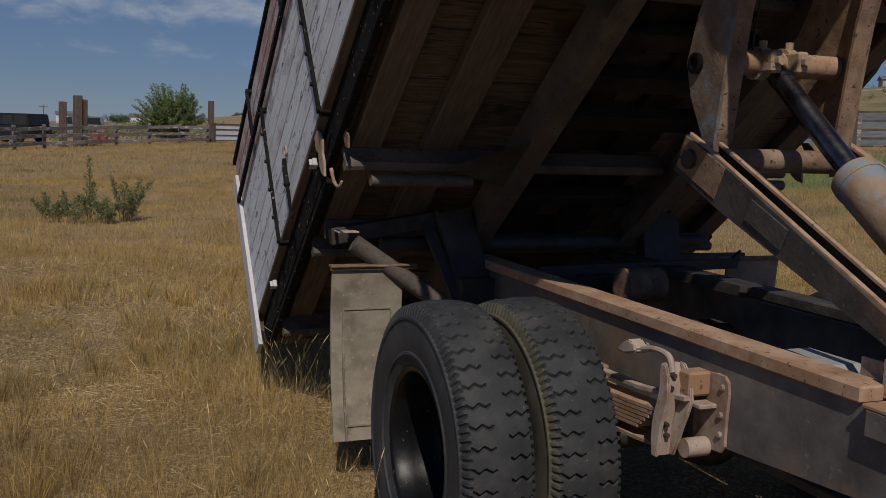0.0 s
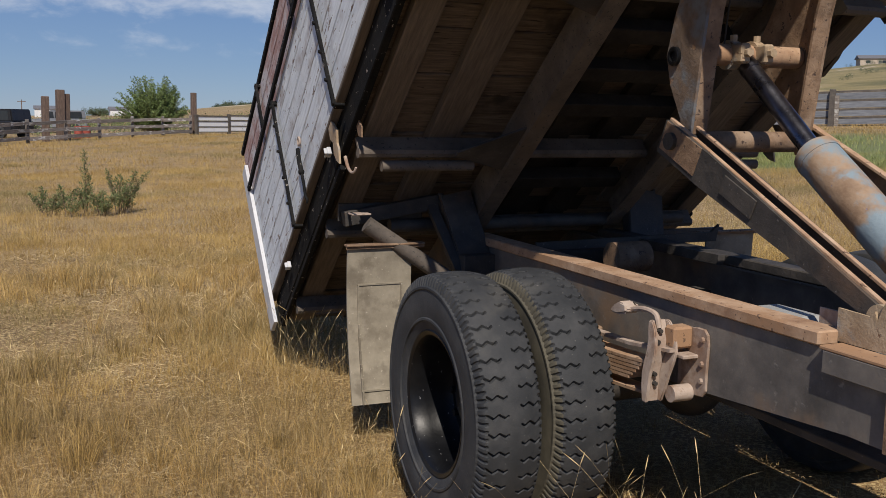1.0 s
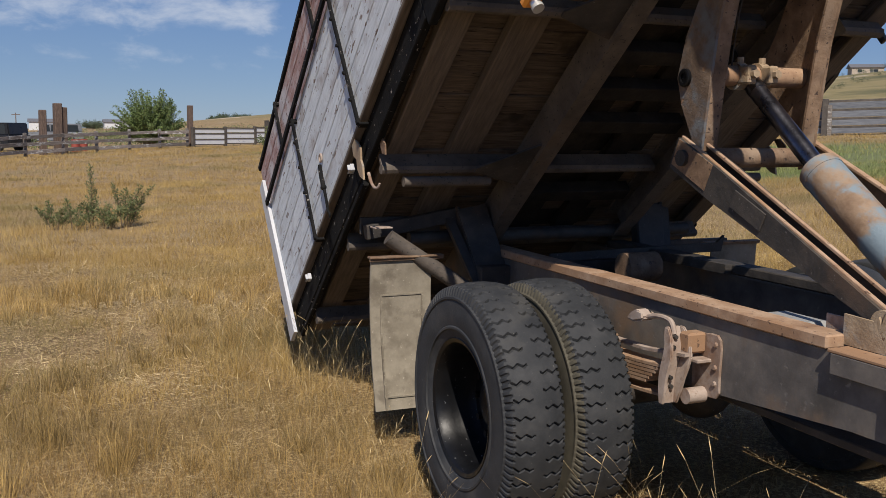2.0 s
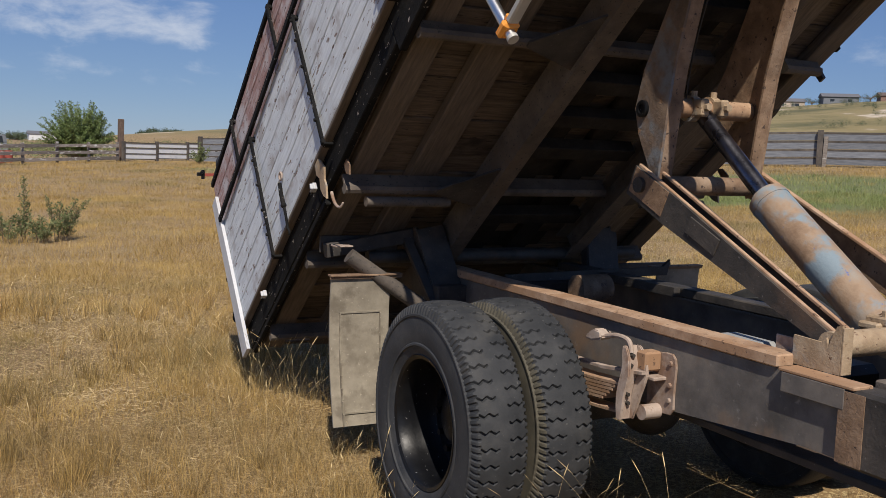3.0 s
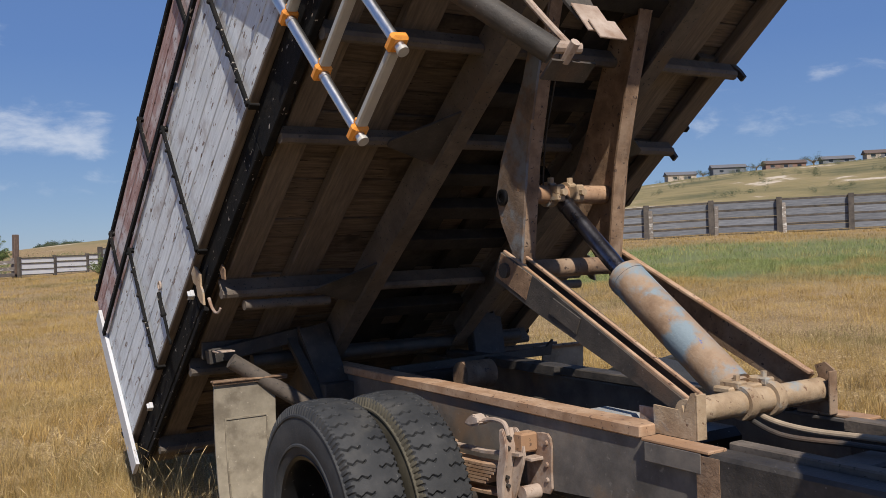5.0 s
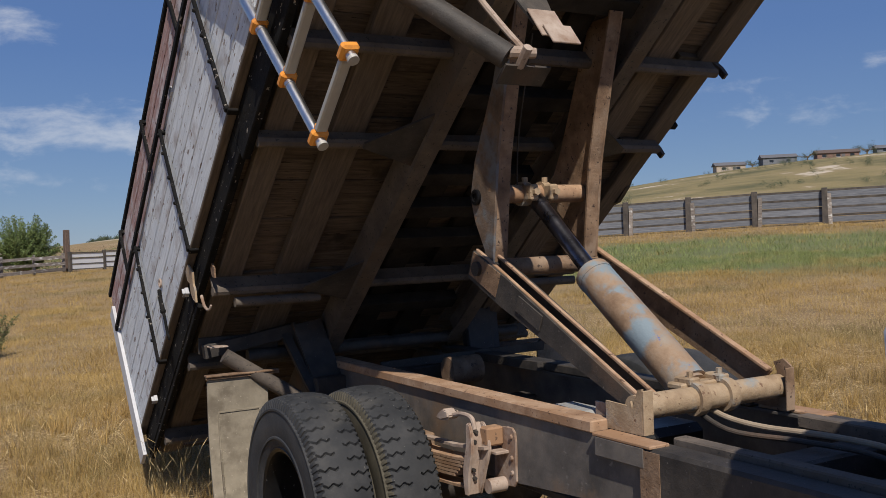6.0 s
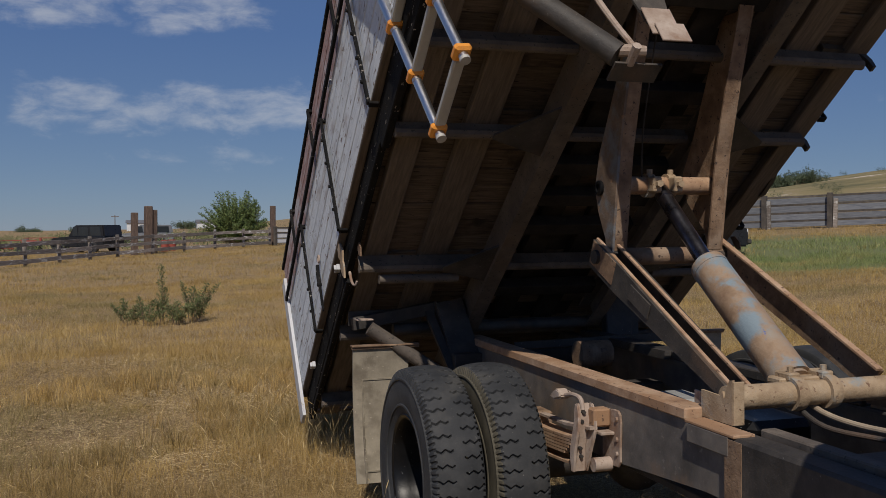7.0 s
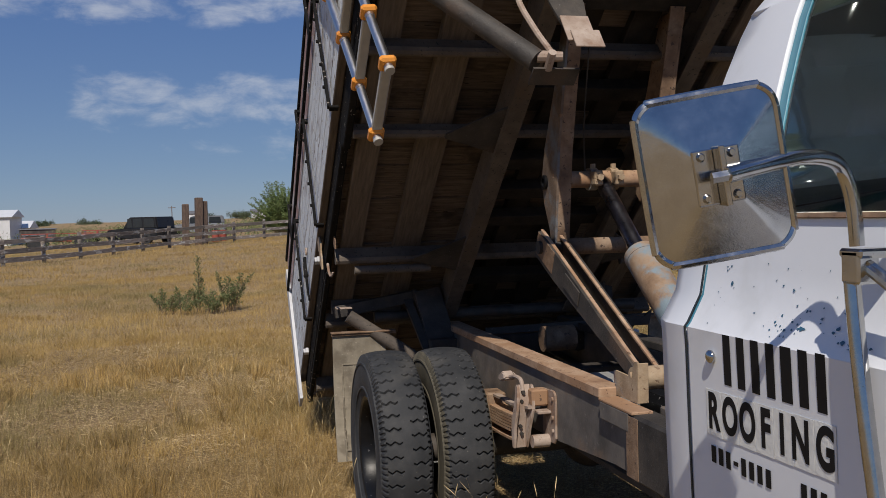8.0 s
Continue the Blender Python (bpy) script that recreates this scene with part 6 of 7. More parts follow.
fence_run("rail_fence", "weathered grey three-rail wooden fence with flaking white boards", [(-24, 18.5), (-9.9, 36.0), (-3.8, 46.7), (-0.3, 51.2), (5.2, 56.2)], 2.45, rail_bay, "field fences")


def gate_bay(top, inv, k, a, b, last):
    part("post", box(-0.1, 0.1, -0.08, 0.08, -0.3, 1.25, bevel=0.01), FENCE_RAIL, top, m=inv @ Matrix.Translation(a) @ pose(0, 0, 0, 0, 0, 35))
    if last:
        return
    d = b - a
    ang = math.degrees(math.atan2(d.y, d.x))
    for z, h, mt in ((0.32, 0.26, GALV), (0.66, 0.3, GALV), (1.0, 0.22, GALV), (0.16, 0.06, FENCE_RAIL), (0.49, 0.06, FENCE_RAIL), (0.84, 0.06, FENCE_RAIL), (1.16, 0.08, FENCE_RAIL)):
        t = 0.02 if mt is GALV else 0.05
        part("panel" if mt is GALV else "rail", box(0.1, d.length - 0.1, -t, t, z - h / 2, z + h / 2), mt, top, m=inv @ Matrix.Translation(a) @ pose(0, 0, 0, 0, 0, ang))


fence_run("gate_fence", "dark framed corral panels with pale sheets", [(5.6, 56.6), (12.4, 61.6), (15.5, 64.0)], 2.6, gate_bay, "field fences")


def plank_bay(top, inv, k, a, b, last):
    bm = box(-0.12, 0.12, -0.16, 0.05, -0.3, 1.62, bevel=0.012)
    d = b - a
    ang = math.degrees(math.atan2(d.y, d.x)) if not last else -54
    part("post", bm, FENCE_RAIL, top, m=inv @ Matrix.Translation(a) @ pose(0, 0, 0, 0, 0, ang))
    if frng.random() < 0.5:
        part("post", box(0.13, 0.3, -0.14, 0.03, -0.3, 1.35, bevel=0.01), OLD_FENCE, top, m=inv @ Matrix.Translation(a) @ pose(0, 0, 0, 0, frng.uniform(-2, 2), ang))
    if last:
        return
    rise = math.degrees(math.atan2(b.z - a.z, math.hypot(d.x, d.y)))
    m = inv @ Matrix.Translation(a) @ pose(0, 0, 0, 0, -rise, ang)
    for z0, z1 in ((0.1, 0.34), (0.43, 0.7), (0.79, 1.08), (1.17, 1.45)):
        part("board", box(0.02, d.length - 0.02, 0.055, 0.09, z0, z1, bevel=0.004), FENCE_GREY, top, m=m @ pose(0, 0, frng.uniform(-0.012, 0.012)))
    for z in (0.385, 0.745, 1.125, 1.5):
        part("rail", box(0.02, d.length - 0.02, 0.05, 0.12, z - 0.047, z + 0.047, bevel=0.006), FENCE_RAIL, top, m=m @ pose(0, 0, frng.uniform(-0.012, 0.012)))


fence_run("plank_fence", "bleached grey plank fence with dark rails and posts", [(9.9, 54.8), (30.92, 26.04), (44.9, 6.8)], 2.97, plank_bay, "field fences")

# tall old timbers and a gate post
for x, y, h, w in ((-3.0, 48.9, 2.3, 0.16), (-2.28, 49.5, 2.65, 0.19), (-1.98, 49.7, 2.45, 0.15), (5.5, 57.2, 2.6, 0.15)):
    ob = part("tall_post", box(-w, w, -w, w, -0.3, h, bevel=0.03), TALL_POST, m=pose(x, y, float(ground_z(x, y)), 0, 0.8, 20))
    tagged(ob, "tall dark brown timber post by the rail fence", "post", "tall posts")


# ---- vehicles and sheds in the distance ----
def car(name, x, y, heading, length, height, paint, label, rim_mat):
    top = tagged(new(name), label, "vehicle")
    top.matrix_world = pose(x, y, float(ground_z(x, y)), 0, 0, heading)
    L, H = length / 2, height
    bm = prism(bmesh.new(), [(-L, 0.35), (-L, 0.95), (-L + 0.05, 1.02), (L * 0.36, 1.02), (L * 0.97, 0.92), (L, 0.8), (L, 0.35)], 1, -0.88, 0.88)
    bmesh.ops.bevel(bm, geom=bm.edges[:], offset=0.05, segments=2, affect="EDGES")
    part("body", bm, paint, top, smooth=True)
    bm = prism(bmesh.new(), [(-L + 0.04, 1.0), (-L + 0.16, H), (L * 0.12, H), (L * 0.4, 1.0)], 1, -0.78, 0.78)
    bmesh.ops.bevel(bm, geom=bm.edges[:], offset=0.06, segments=2, affect="EDGES")
    part("cabin", bm, paint, top, smooth=True)
    for sy in (-1, 1):
        for a, b in ((-L + 0.3, -L * 0.45), (-L * 0.4, -0.05), (0.0, L * 0.2)):
            part("window", prism(bmesh.new(), [(a, 1.06), (a + 0.06, H - 0.1), (b - 0.03, H - 0.1), (b, 1.06)], 1, *sorted((sy * 0.775, sy * 0.79))), CAR_GLASS, top)
        for wx in (-L * 0.6, L * 0.62):
            w = part("tyre", rod(bmesh.new(), (wx, sy * 0.72, 0.36), (wx, sy * 0.9, 0.36), 0.36, seg=28), RUBBER, top, smooth=True)
            part("rim", rod(bmesh.new(), (wx, sy * 0.88, 0.36), (wx, sy * 0.915, 0.36), 0.22, 0.18, seg=20), rim_mat, w, smooth=True)
        part("lamp", box(L - 0.06, L + 0.012, sy * 0.7 - 0.12, sy * 0.7 + 0.12, 0.68, 0.86, bevel=0.02), GALV, top)
    part("bumper", box(L - 0.02, L + 0.1, -0.86, 0.86, 0.42, 0.56, bevel=0.03), DARK_STEEL, top)
    part("bumper", box(-L - 0.1, -L + 0.02, -0.86, 0.86, 0.42, 0.56, bevel=0.03), DARK_STEEL, top)
    return top


car("suv", -5.9, 58.0, 138, 4.4, 1.72, DARK_GLOSS, "black estate car parked behind the rail fence", RIM_BLACK)
car("van", -2.6, 70.0, 178, 4.4, 1.6, FENCE_GREY, "pale grey car parked behind the rail fence", RIM_BLACK)
car("pickup", 12.5, 20.2, -30, 4.6, 1.75, DARK_GLOSS, "black off-road car with white wheels in the field", GALV)
for x, y, w, dd, h in ((-19.6, 76.0, 6.0, 5.0, 2.2), (-17.2, 80.0, 2.2, 4.0, 1.3)):
    top = tagged(new("shed"), "white metal shed behind the rail fence", "shed")
    top.matrix_world = pose(x, y, float(ground_z(x, y)))
    part("wall", box(-w / 2, w / 2, -dd / 2, dd / 2, -0.2, h), GALV, top)
    part("roof", prism(bmesh.new(), [(-dd / 2 - 0.2, h), (0, h + 0.6), (dd / 2 + 0.2, h)], 0, -w / 2 - 0.2, w / 2 + 0.2), GALV, top)
    part("door", box(-0.6, 0.6, -dd / 2 - 0.03, -dd / 2, 0, 2.0 if h > 2 else 1.6), ROOF_GREY, top)
for x, y, L, hd in ((-11.5, 62.0, 4.5, 8), (-9.0, 66.0, 3.0, -10)):
    top = tagged(new("implement"), "faded red farm implement frame on wheels", "farm implement")
    top.matrix_world = pose(x, y, float(ground_z(x, y)), 0, 0, hd) @ Matrix.Diagonal((1, 1, 0.78, 1))
    part("deck", box(-L / 2, L / 2, -0.8, 0.8, 0.75, 0.9, bevel=0.02), RED_PAINT, top)
    for k in range(4):
        px = -L / 2 + 0.2 + k * (L - 0.4) / 3
        part("upright", box(px - 0.06, px + 0.06, -0.06, 0.06, 0.9, 1.15), RED_PAINT if k % 2 else ROOF_GREY, top)
    part("top_bar", box(-L / 2, L / 2, -0.07, 0.07, 1.151, 1.22), RED_PAINT, top)
    for sx in (-0.3, 0.3):
        part("wheel", rod(bmesh.new(), (sx * L, -0.9, 0.38), (sx * L, 0.9, 0.38), 0.38, seg=20), RUBBER, top)
# low stock trailer with a pale roof
stock = tagged(new("stock_trailer"), "low dark stock trailer with a pale roof behind the fence", "trailer")
stock.matrix_world = pose(-13.1, 64.0, float(ground_z(-13.1, 64.0)), 0, 0, 12)
part("body", box(-1.1, 1.1, -0.8, 0.8, 0.4, 1.25, bevel=0.03), FENCE_RAIL, stock)
part("roof", box(-1.18, 1.18, -0.86, 0.86, 1.251, 1.34, bevel=0.02), FENCE_GREY, stock)
for k in range(4):
    part("slat", box(-1.0 + k * 0.52, -0.6 + k * 0.52, -0.83, -0.801, 0.85, 0.98), FENCE_GREY, stock)
for wx in (-0.4, 0.35):
    part("wheel", rod(bmesh.new(), (wx, -0.9, 0.33), (wx, 0.9, 0.33), 0.33, seg=20), RUBBER, stock)
part("drawbar", beam(bmesh.new(), (1.1, 0, 0.45), (2.2, 0, 0.4), 0.1, 0.1), RED_PAINT, stock)
for x, y in ((-1.35, 53.3), (-0.9, 53.9)):
    ob = part("barrel", rod(bmesh.new(), (0, 0, 0), (0, 0, 0.7), 0.22, seg=20), RED_PAINT, m=pose(x, y, float(ground_z(x, y))), smooth=True)
    tagged(ob, "faded red barrel behind the rail fence", "barrel", "barrels")
# trailer hitch seen past the tail of the truck
hitch = tagged(new("trailer_hitch"), "black spare wheel and red drawbar of a trailer in the grass", "trailer")
hitch.matrix_world = pose(4.95, 28.0, float(ground_z(4.95, 28.0)), 0, 0, 4)
part("drawbar", beam(bmesh.new(), (-0.75, 0, 0.34), (1.6, 0.3, 0.4), 0.09, 0.1), RED_PAINT, hitch)
bm = bmesh.new()
rod(bm, (-0.8, 0, 0.2), (-0.8, 0, 0.5), 0.06, seg=10)
rod(bm, (-0.88, -0.1, 0.42), (-0.75, 0.1, 0.42), 0.05, seg=8)
block(bm, -1.0, -0.75, -0.05, 0.05, 0.3, 0.42, bevel=0.01)
part("coupling", bm, RIM_BLACK, hitch)
w = part("wheel", rod(bmesh.new(), (0.0, -0.1, 0.74), (0.0, 0.1, 0.74), 0.34, seg=28), RUBBER, hitch)
part("hub", rod(bmesh.new(), (0.0, -0.12, 0.74), (0.0, -0.101, 0.74), 0.16, seg=20), RIM_BLACK, w)
part("wheel_post", box(-0.05, 0.05, 0.11, 0.19, 0.0, 0.9), RIM_BLACK, hitch)
part("trailer_wheel", rod(bmesh.new(), (1.2, -0.6, 0.3), (1.2, 0.7, 0.3), 0.3, seg=20), RUBBER, hitch)


# ---- houses on the hill ----
def house(az, d, w, h, wall, roof, label, hip=1.6):
    x, y = -2.7 + d * math.sin(radians(az)), -3.8 + d * math.cos(radians(az))
    top = tagged(new("house"), label, "house", "houses on the hill")
    top.matrix_world = pose(x, y, float(ground_z(x, y)) - 0.3, 0, 0, -az + 12) @ Matrix.Diagonal((0.8, 0.6, 0.6, 1))
    part("wall", box(-w / 2, w / 2, -4, 4, -1.0, h), wall, top)
    part("roof", prism(bmesh.new(), [(-4.5, h), (0, h + hip), (4.5, h)], 0, -w / 2 - 0.5, w / 2 + 0.5), roof, top)
    n = max(2, int(w // 3.5))
    for k in range(n):
        px = -w / 2 + w * (k + 0.5) / n
        win = part("window", box(px - 0.6, px + 0.6, -4.04, -4.0, 1.0, 2.1), CAR_GLASS, top)
        part("window_frame", box(px - 0.7, px + 0.7, -4.06, -4.045, 0.92, 1.0), GALV, win)
    part("door", box(-0.5 + w * 0.12, 0.5 + w * 0.12, -4.05, -4.0, 0.0, 2.05), ROOF_GREY, top)
    return top


house(49.3, 247, 10, 3.0, FENCE_GREY, ROOF_GREY, "pale grey house with a grey roof on the hill")
house(46.6, 250, 9, 2.8, WALL_TAN, ROOF_GREY, "tan house with a grey roof on the hill")
house(52.4, 249, 12, 2.6, WALL_RED, ROOF_BROWN, "long red-brown house on the hill")
house(55.2, 249, 9, 2.2, FENCE_GREY, ROOF_GREY, "low grey house beside dark trees on the hill")
house(57.3, 243, 7, 2.4, WALL_TAN, ROOF_BROWN, "small tan house with a brown roof on the hill")
house(58.9, 250, 11, 2.6, WALL_RED, ROOF_BROWN, "brown house on the hill crest")
house(61.6, 247, 9, 3.0, ROOF_GREY, ROOF_GREY, "dark grey house on the hill crest")
for k, (az, d, h, w) in enumerate(((47.9, 248, 2.2, 2.4), (50.9, 243, 2.6, 3.0), (54.0, 243, 2.8, 3.6), (53.4, 251, 3.0, 1.8), (59.9, 250, 2.6, 4.0))):
    tree(-2.7 + d * math.sin(radians(az)), -3.8 + d * math.cos(radians(az)), h, w, 60 + k, 900, "small dark tree beside a house on the hill", DARK_LEAF, 0.16, 8)
for az, d in ((-2.4, 230), (4.2, 280), (6.0, 290)):
    x, y = d * math.sin(radians(az)), d * math.cos(radians(az))
    top = tagged(new("utility_pole"), "wooden utility pole on the skyline", "utility pole")
    top.matrix_world = pose(x, y, float(ground_z(x, y)))
    part("pole", rod(bmesh.new(), (0, 0, -0.3), (0, 0, 4.2), 0.13, 0.09, 10), TALL_POST, top)
    part("crossarm", box(-0.9, 0.9, -0.06, 0.06, 3.7, 3.85), TALL_POST, top)
for az, d, w in ((3.2, 260, 8), (-1.0, 250, 6)):
    x, y = d * math.sin(radians(az)), d * math.cos(radians(az))
    top = tagged(new("far_building"), "low pale farm building on the skyline", "farm building")
    top.matrix_world = pose(x, y, float(ground_z(x, y)))
    part("wall", box(-w / 2, w / 2, -3, 3, -1, 2.0), GALV, top)
    part("roof", prism(bmesh.new(), [(-3.3, 2.0), (0, 2.8), (3.3, 2.0)], 0, -w / 2 - 0.3, w / 2 + 0.3), ROOF_GREY, top)


# ---- grass ----
def patchy(x, y):
    return 0.5 + 0.5 * np.sin(x * 1.9 + 1.3 * np.sin(y * 0.9)) * np.sin(y * 1.6 + 0.7 * np.sin(x * 1.3 + 2.0))


def fine_patch(x, y):
    return 0.5 + 0.5 * np.sin(x * 6.1 + 2.0 * np.sin(y * 3.3)) * np.sin(y * 5.3 + 1.7 * np.sin(x * 4.1))


def blades(rng, x, y, h, w, lean, name, b=None):
    """Bent tapering blades: two quads and a tip each, as triangles."""
    n = len(x)
    z = ground_z(x, y)
    a = rng.uniform(0, math.tau, n)
    b = rng.uniform(0, math.tau, n) if b is None else b
    ca, sa = np.cos(a), np.sin(a)
    lx, ly = np.cos(b) * lean * h, np.sin(b) * lean * h
    P = np.stack([x, y, z - 0.01], -1)
    S = np.stack([ca, sa, 0 * ca], -1) * (w[:, None] / 2)
    M = P + np.stack([lx * 0.35, ly * 0.35, h * 0.55], -1)
    T = P + np.stack([lx, ly, h * (1 - 0.25 * lean)], -1)
    V = np.stack([P - S, P + S, M + S * 0.8, M - S * 0.8, T], 1).reshape(-1, 3)
    i = np.arange(n)[:, None] * 5
    F = np.concatenate([i + [0, 1, 2], i + [0, 2, 3], i + [3, 2, 4]], 1).ravel()
    return raw_mesh(name, V, 3, F)


def scatter(rng, n, cx, cy, r0, r1, a0, a1):
    r = np.sqrt(rng.uniform(r0 * r0, r1 * r1, n))
    a = np.radians(rng.uniform(a0, a1, n))
    return cx + r * np.sin(a), cy + r * np.cos(a)


def off_truck(x, y):
    tyre = (np.abs(np.abs(x) - 0.93) < 0.3) & (np.abs(y - AXLE) < 0.32)
    return ~tyre


def green_here(x, y):
    across = 0.82 * x + 0.57 * y + 5.0 * (patchy(x * 0.12, y * 0.12) - 0.5)
    return (across > 15.5) & (across < 31) & (x > 7 + 3 * (patchy(x * 0.2, y * 0.2) - 0.5))


def tufted(rng, n, r0, r1, a0, a1, spread):
    """Two thirds of the blades fan out from tufts, the rest stand singly."""
    k = int(n * 0.66 / 24)
    tx, ty = scatter(rng, k, CX, CY, r0, r1, a0, a1)
    ok = rng.uniform(0, 1, k) < 0.25 + 0.75 * patchy(tx, ty)
    tx, ty = tx[ok], ty[ok]
    m = len(tx) * 24
    size = np.repeat(rng.uniform(0.5, 1.5, len(tx)), 24)
    tone = np.repeat(rng.uniform(0.7, 1.2, len(tx)), 24)
    dx, dy = rng.normal(0, spread, m) * size, rng.normal(0, spread, m) * size
    sx, sy = scatter(rng, n - m, CX, CY, r0, r1, a0, a1)
    one = rng.uniform(0, 1, n - m) < 0.25 + 0.5 * fine_patch(sx, sy)
    sx, sy = sx[one], sy[one]
    x = np.concatenate([np.repeat(tx, 24) + dx, sx])
    y = np.concatenate([np.repeat(ty, 24) + dy, sy])
    way = np.concatenate([np.arctan2(dy, dx) + rng.normal(0, 0.7, m), rng.uniform(0, math.tau, len(sx))])
    return x, y, way, np.concatenate([tone, rng.uniform(0.3, 0.9, len(sx))])


grng = np.random.default_rng(77)
CX, CY = -2.4, -3.9
BANDS = ((1.2, 5.5, 270000, 0.04, 0.21, 0.0012, -24, 76, 0.045), (5.5, 13, 400000, 0.05, 0.23, 0.0021, -18, 70, 0.07), (13, 27, 420000, 0.07, 0.22, 0.0036, -16, 68, 0.13), (27, 62, 300000, 0.1, 0.22, 0.0075, -16, 68, 0.22),
         (1.0, 16, 60000, 0.05, 0.17, 0.003, 60, 350, 0.05))
for r0, r1, n, h0, h1, w, a0, a1, spread in BANDS:
    x, y, way, tone = tufted(grng, n, r0, r1, a0, a1, spread)
    n = len(x)
    under = (np.abs(x) < 1.1) & (y > -5.5) & (y < 2.2)
    bare = (patchy(x * 0.62 + 1.7, y * 0.62) < 0.3) & (fine_patch(x * 0.4, y * 0.4) < 0.6)
    keep = (grng.uniform(0, 1, n) < np.where(under, 0.2, np.where(bare, 0.4, 1.0))) & off_truck(x, y)
    green = green_here(x, y)
    for sel, mt, nm, lab in ((keep & ~green, STRAW if r0 < 5 else STRAW_FAR, "dry_grass", "dry yellow grass covering the field"), (keep & green, GREEN_BLADE, "green_grass", "green weeds and grass in the damp strip")):
        if sel.sum() < 20:
            continue
        xs, ys = x[sel], y[sel]
        m = len(xs)
        tall = grng.uniform(0, 1, m) ** 1.6 * tone[sel] * np.where(patchy(xs * 0.7 + 2, ys * 0.7) < 0.36, 0.4, 1.0)
        h = h0 + (h1 - h0) * tall * (0.5 + 0.8 * patchy(xs + 3, ys + 5)) + (0.04 if nm == "green_grass" else 0.0)
        ob = place(nm, blades(grng, xs, ys, h, w * grng.uniform(0.6, 1.4, m), grng.uniform(0.15, 1.1, m), nm, way[sel]), mt)
        tagged(ob, lab, "grass", kind="stuff")


def litter(rng, x, y, ln, w, name):
    """Fallen blades and broken stems lying every way over the soil."""
    n = len(x)
    z = ground_z(x, y) + rng.uniform(0.002, 0.03, n)
    a = rng.uniform(0, math.tau, n)
    D = np.stack([np.cos(a), np.sin(a), rng.normal(0, 0.16, n)], -1) * ln[:, None]
    S = np.stack([-np.sin(a), np.cos(a), rng.normal(0, 0.5, n)], -1) * (w[:, None] / 2)
    P = np.stack([x, y, z], -1)
    M = P + D * 0.5 + np.stack([0 * x, 0 * x, rng.uniform(0, 0.012, n)], -1)
    V = np.stack([P - S, P + S, M + S, M - S, P + D], 1).reshape(-1, 3)
    i = np.arange(n)[:, None] * 5
    return raw_mesh(name, V, 3, np.concatenate([i + [0, 1, 2], i + [0, 2, 3], i + [3, 2, 4]], 1).ravel())


for r0, r1, n, w, mt in ((1.2, 5.5, 90000, 0.0016, LITTER), (5.5, 12, 110000, 0.003, LITTER), (1.2, 7.0, 40000, 0.002, DEAD_WEED)):
    x, y = scatter(grng, n, CX, CY, r0, r1, -24, 74)
    rough = fine_patch(x * 0.6 + 4, y * 0.6) * 0.6 + 0.4 * patchy(x * 1.3 + 1, y * 1.3)
    keep = (rough > (0.62 if mt is DEAD_WEED else 0.3)) & off_truck(x, y)
    x, y = x[keep], y[keep]
    ob = place("straw_litter", litter(grng, x, y, grng.uniform(0.02, 0.11, len(x)), w * grng.uniform(0.6, 1.5, len(x)), "straw_litter"), mt)
    tagged(ob, "fallen straw and dead weeds lying over the soil", "straw", kind="stuff")


def stalks(rng, x, y, h, name, thick=0.0012):
    """Tall thin stems that end in a seed head."""
    n = len(x)
    z = ground_z(x, y)
    b = rng.uniform(0, math.tau, n)
    ln = rng.uniform(0.1, 0.9, n)
    a = rng.uniform(0, math.tau, n)
    D = np.stack([np.cos(b), np.sin(b), 0 * b], -1)
    S = np.stack([np.cos(a), np.sin(a), 0 * a], -1)
    P = np.stack([x, y, z - 0.01], -1)
    rows = []
    H = h[:, None]
    for t, wd in ((0.0, thick), (0.45, thick * 0.8), (0.9, thick * 0.7), (0.925, thick * 4.2), (0.965, thick * 4.0), (1.0, thick * 0.6)):
        c = P + D * (ln[:, None] * H * t * t) + np.array([0, 0, 1.0]) * H * (t - 0.12 * ln[:, None] * t * t)
        rows += [c - S * wd, c + S * wd]
    V = np.stack(rows, 1).reshape(-1, 3)
    i = np.arange(n)[:, None] * 12
    F = np.concatenate([i + [2 * k, 2 * k + 1, 2 * k + 3, 2 * k + 2] for k in range(5)], 1).ravel()
    return raw_mesh(name, V, 4, F)


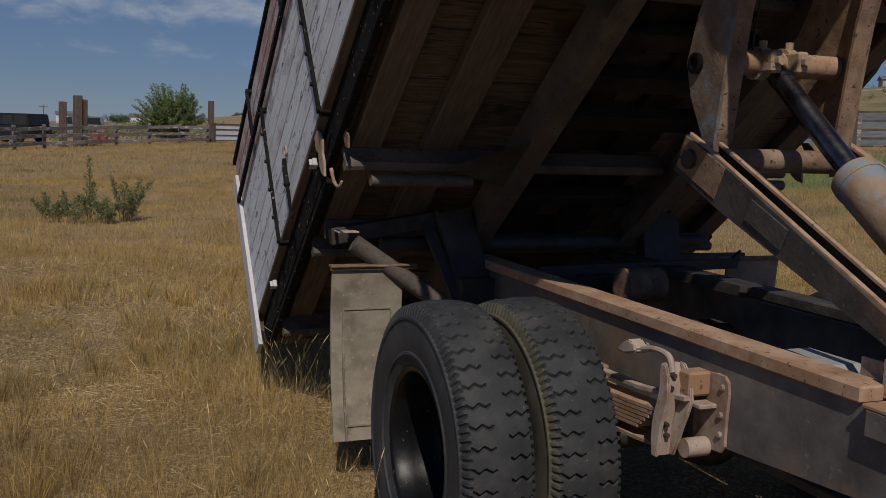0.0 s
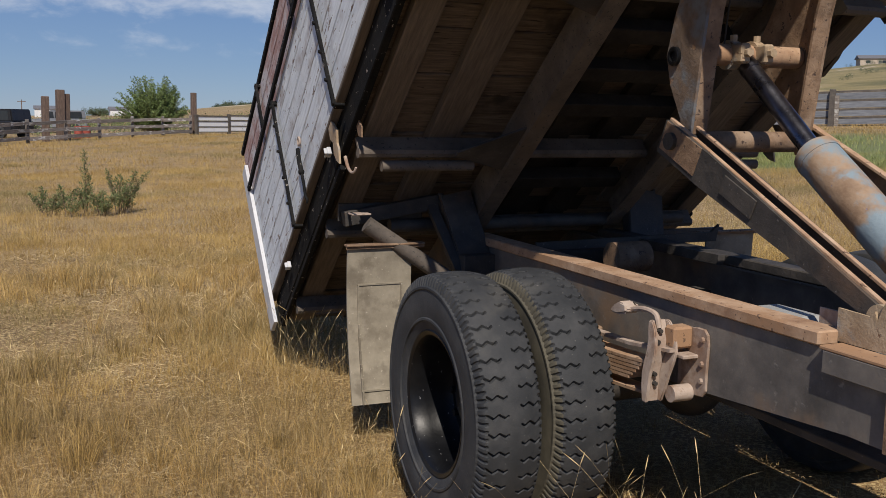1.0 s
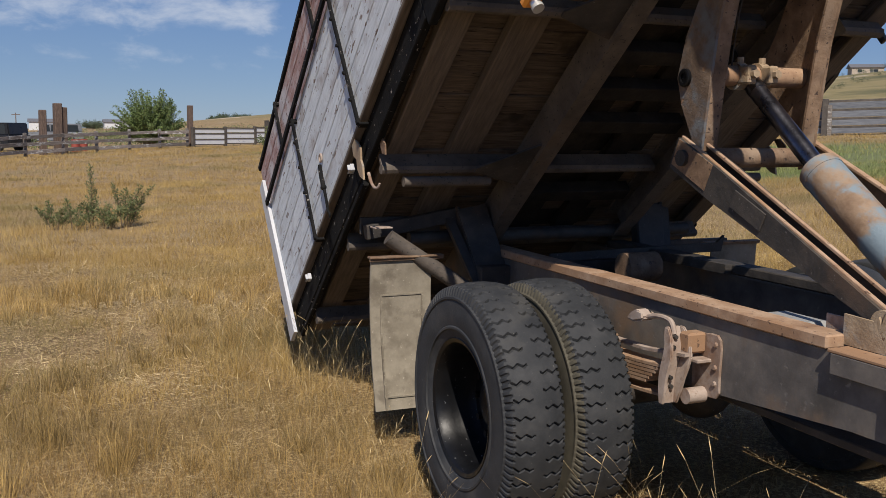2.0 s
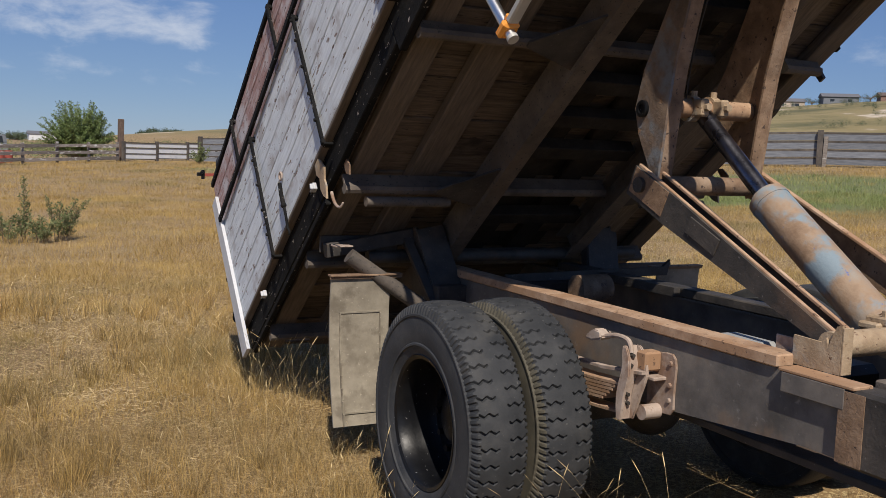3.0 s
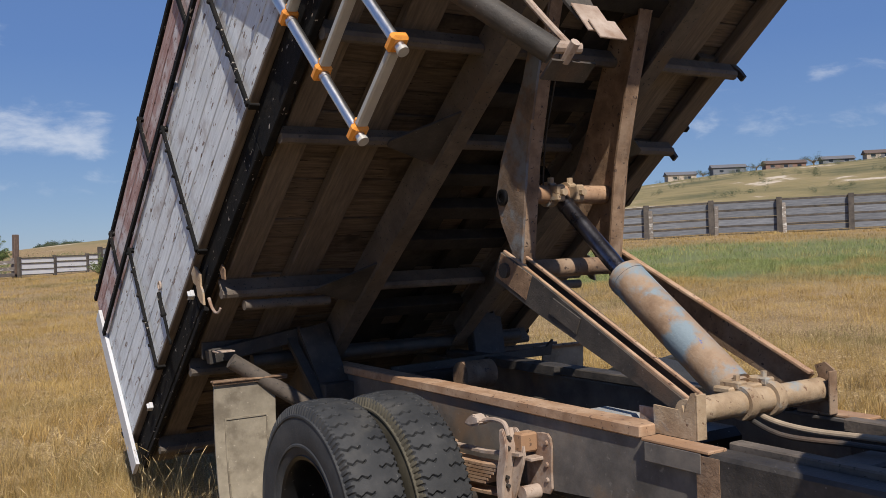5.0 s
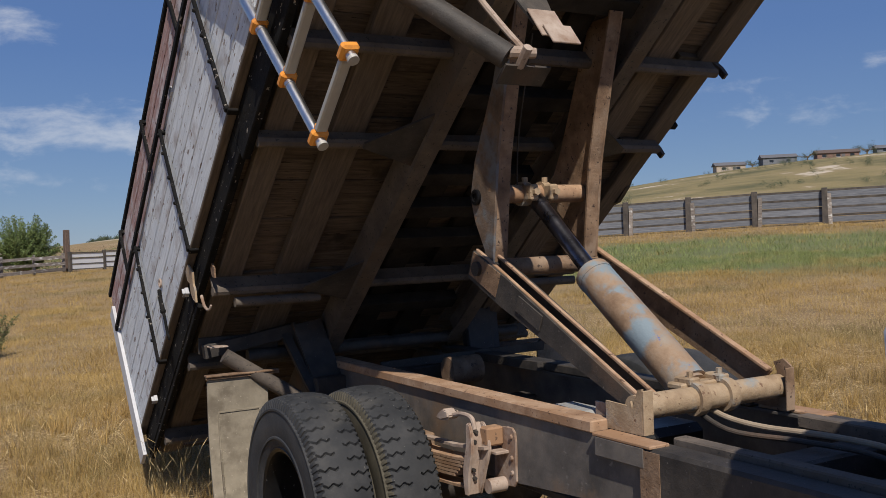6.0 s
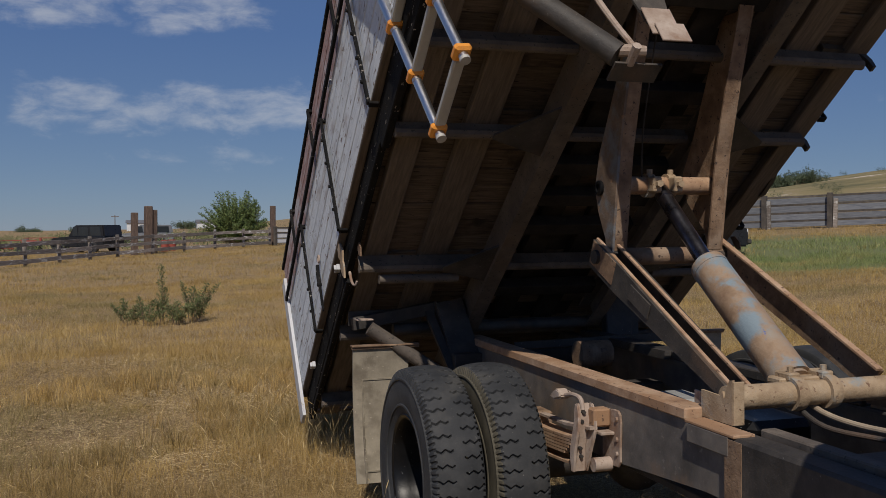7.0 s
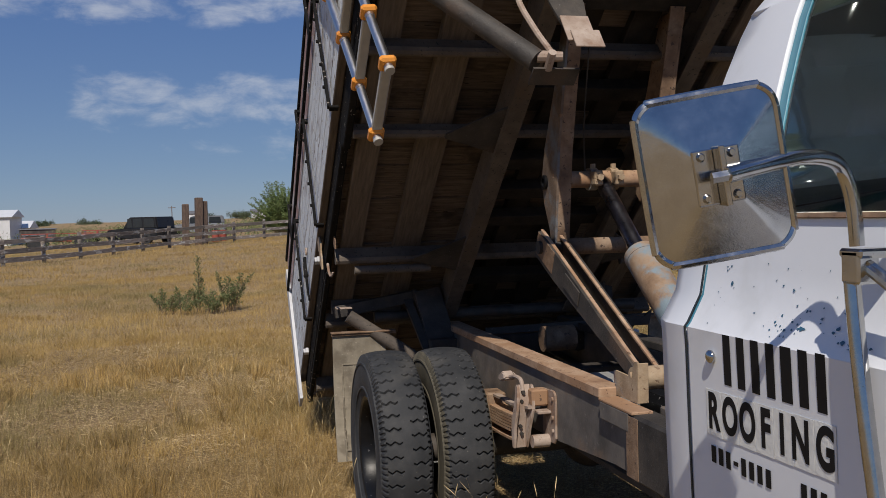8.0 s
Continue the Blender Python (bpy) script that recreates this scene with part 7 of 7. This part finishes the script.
# bunches of fine upright straw that stand above the rest
k = 1500
tx, ty = scatter(grng, k, CX, CY, 1.4, 10, -22, 66)
ok = (patchy(tx * 0.8 + 3, ty * 0.8) > 0.42) & off_truck(tx, ty) & ~((np.abs(tx) < 1.2) & (ty > -5.5) & (ty < 2.0))
tx, ty = tx[ok], ty[ok]
size = np.repeat(grng.uniform(0.5, 1.0, len(tx)), 46)
m = len(size)
dx, dy = grng.normal(0, 0.028, m) * size, grng.normal(0, 0.028, m) * size
x, y = np.repeat(tx, 46) + dx, np.repeat(ty, 46) + dy
far = np.hypot(x - CX, y - CY)
ob = place("straw_bunches", blades(grng, x, y, 0.1 + 0.22 * size * grng.uniform(0.4, 1.0, m), (0.0009 + 0.00018 * far) * grng.uniform(0.7, 1.3, m), grng.uniform(0.1, 0.75, m), "straw_bunches", np.arctan2(dy, dx) + grng.normal(0, 0.6, m)), STRAW)
tagged(ob, "bunches of fine upright dry straw", "grass", kind="stuff")
x, y = scatter(grng, 9000, CX, CY, 1.6, 16, -20, 70)
keep = (patchy(x, y) > 0.45) & off_truck(x, y) & ~((np.abs(x) < 1.0) & (y > -5) & (y < 1.5))
x, y = x[keep], y[keep]
ob = place("seed_stalks", stalks(grng, x, y, grng.uniform(0.22, 0.5, len(x)), "seed_stalks", 0.0005), STALK)
tagged(ob, "thin dry seed stalks standing over the grass", "grass", kind="stuff")
# tall grass left standing round the wheels, the flap and the tail
spots = ((-1.35, 0.75, 0.3, 0.45, 90, 0.42), (-1.25, 1.6, 0.35, 0.5, 160, 0.5), (-1.0, 2.4, 0.5, 0.5, 150, 0.5), (-1.35, -0.2, 0.12, 0.5, 120, 0.3), (-0.72, -1.35, 0.2, 0.2, 80, 0.46), (-0.85, -1.75, 0.2, 0.25, 80, 0.36), (-0.7, -2.2, 0.3, 0.4, 80, 0.34), (-0.85, -1.1, 0.1, 0.1, 12, 0.6), (-1.6, 2.1, 0.4, 0.7, 150, 0.4))
for cx, cy, sx, sy, n, h in spots:
    x, y = grng.normal(cx, sx, n), grng.normal(cy, sy, n)
    keep = off_truck(x, y)
    x, y = x[keep], y[keep]
    ob = place("seed_stalks", stalks(grng, x, y, h * grng.uniform(0.5, 1.15, len(x)), "seed_stalks", 0.0004), STALK)
    tagged(ob, "tall dry seed stalks growing against the truck", "grass", kind="stuff")
    m = n * 10
    x, y = grng.normal(cx, sx * 1.1, m), grng.normal(cy, sy * 1.1, m)
    keep = off_truck(x, y)
    x, y = x[keep], y[keep]
    ob = place("dry_grass", blades(grng, x, y, h * 0.6 * grng.uniform(0.3, 1.0, len(x)), np.full(len(x), 0.0009), grng.uniform(0.1, 0.8, len(x)), "dry_grass"), STRAW)
    tagged(ob, "thick dry grass left standing against the truck", "grass", kind="stuff")
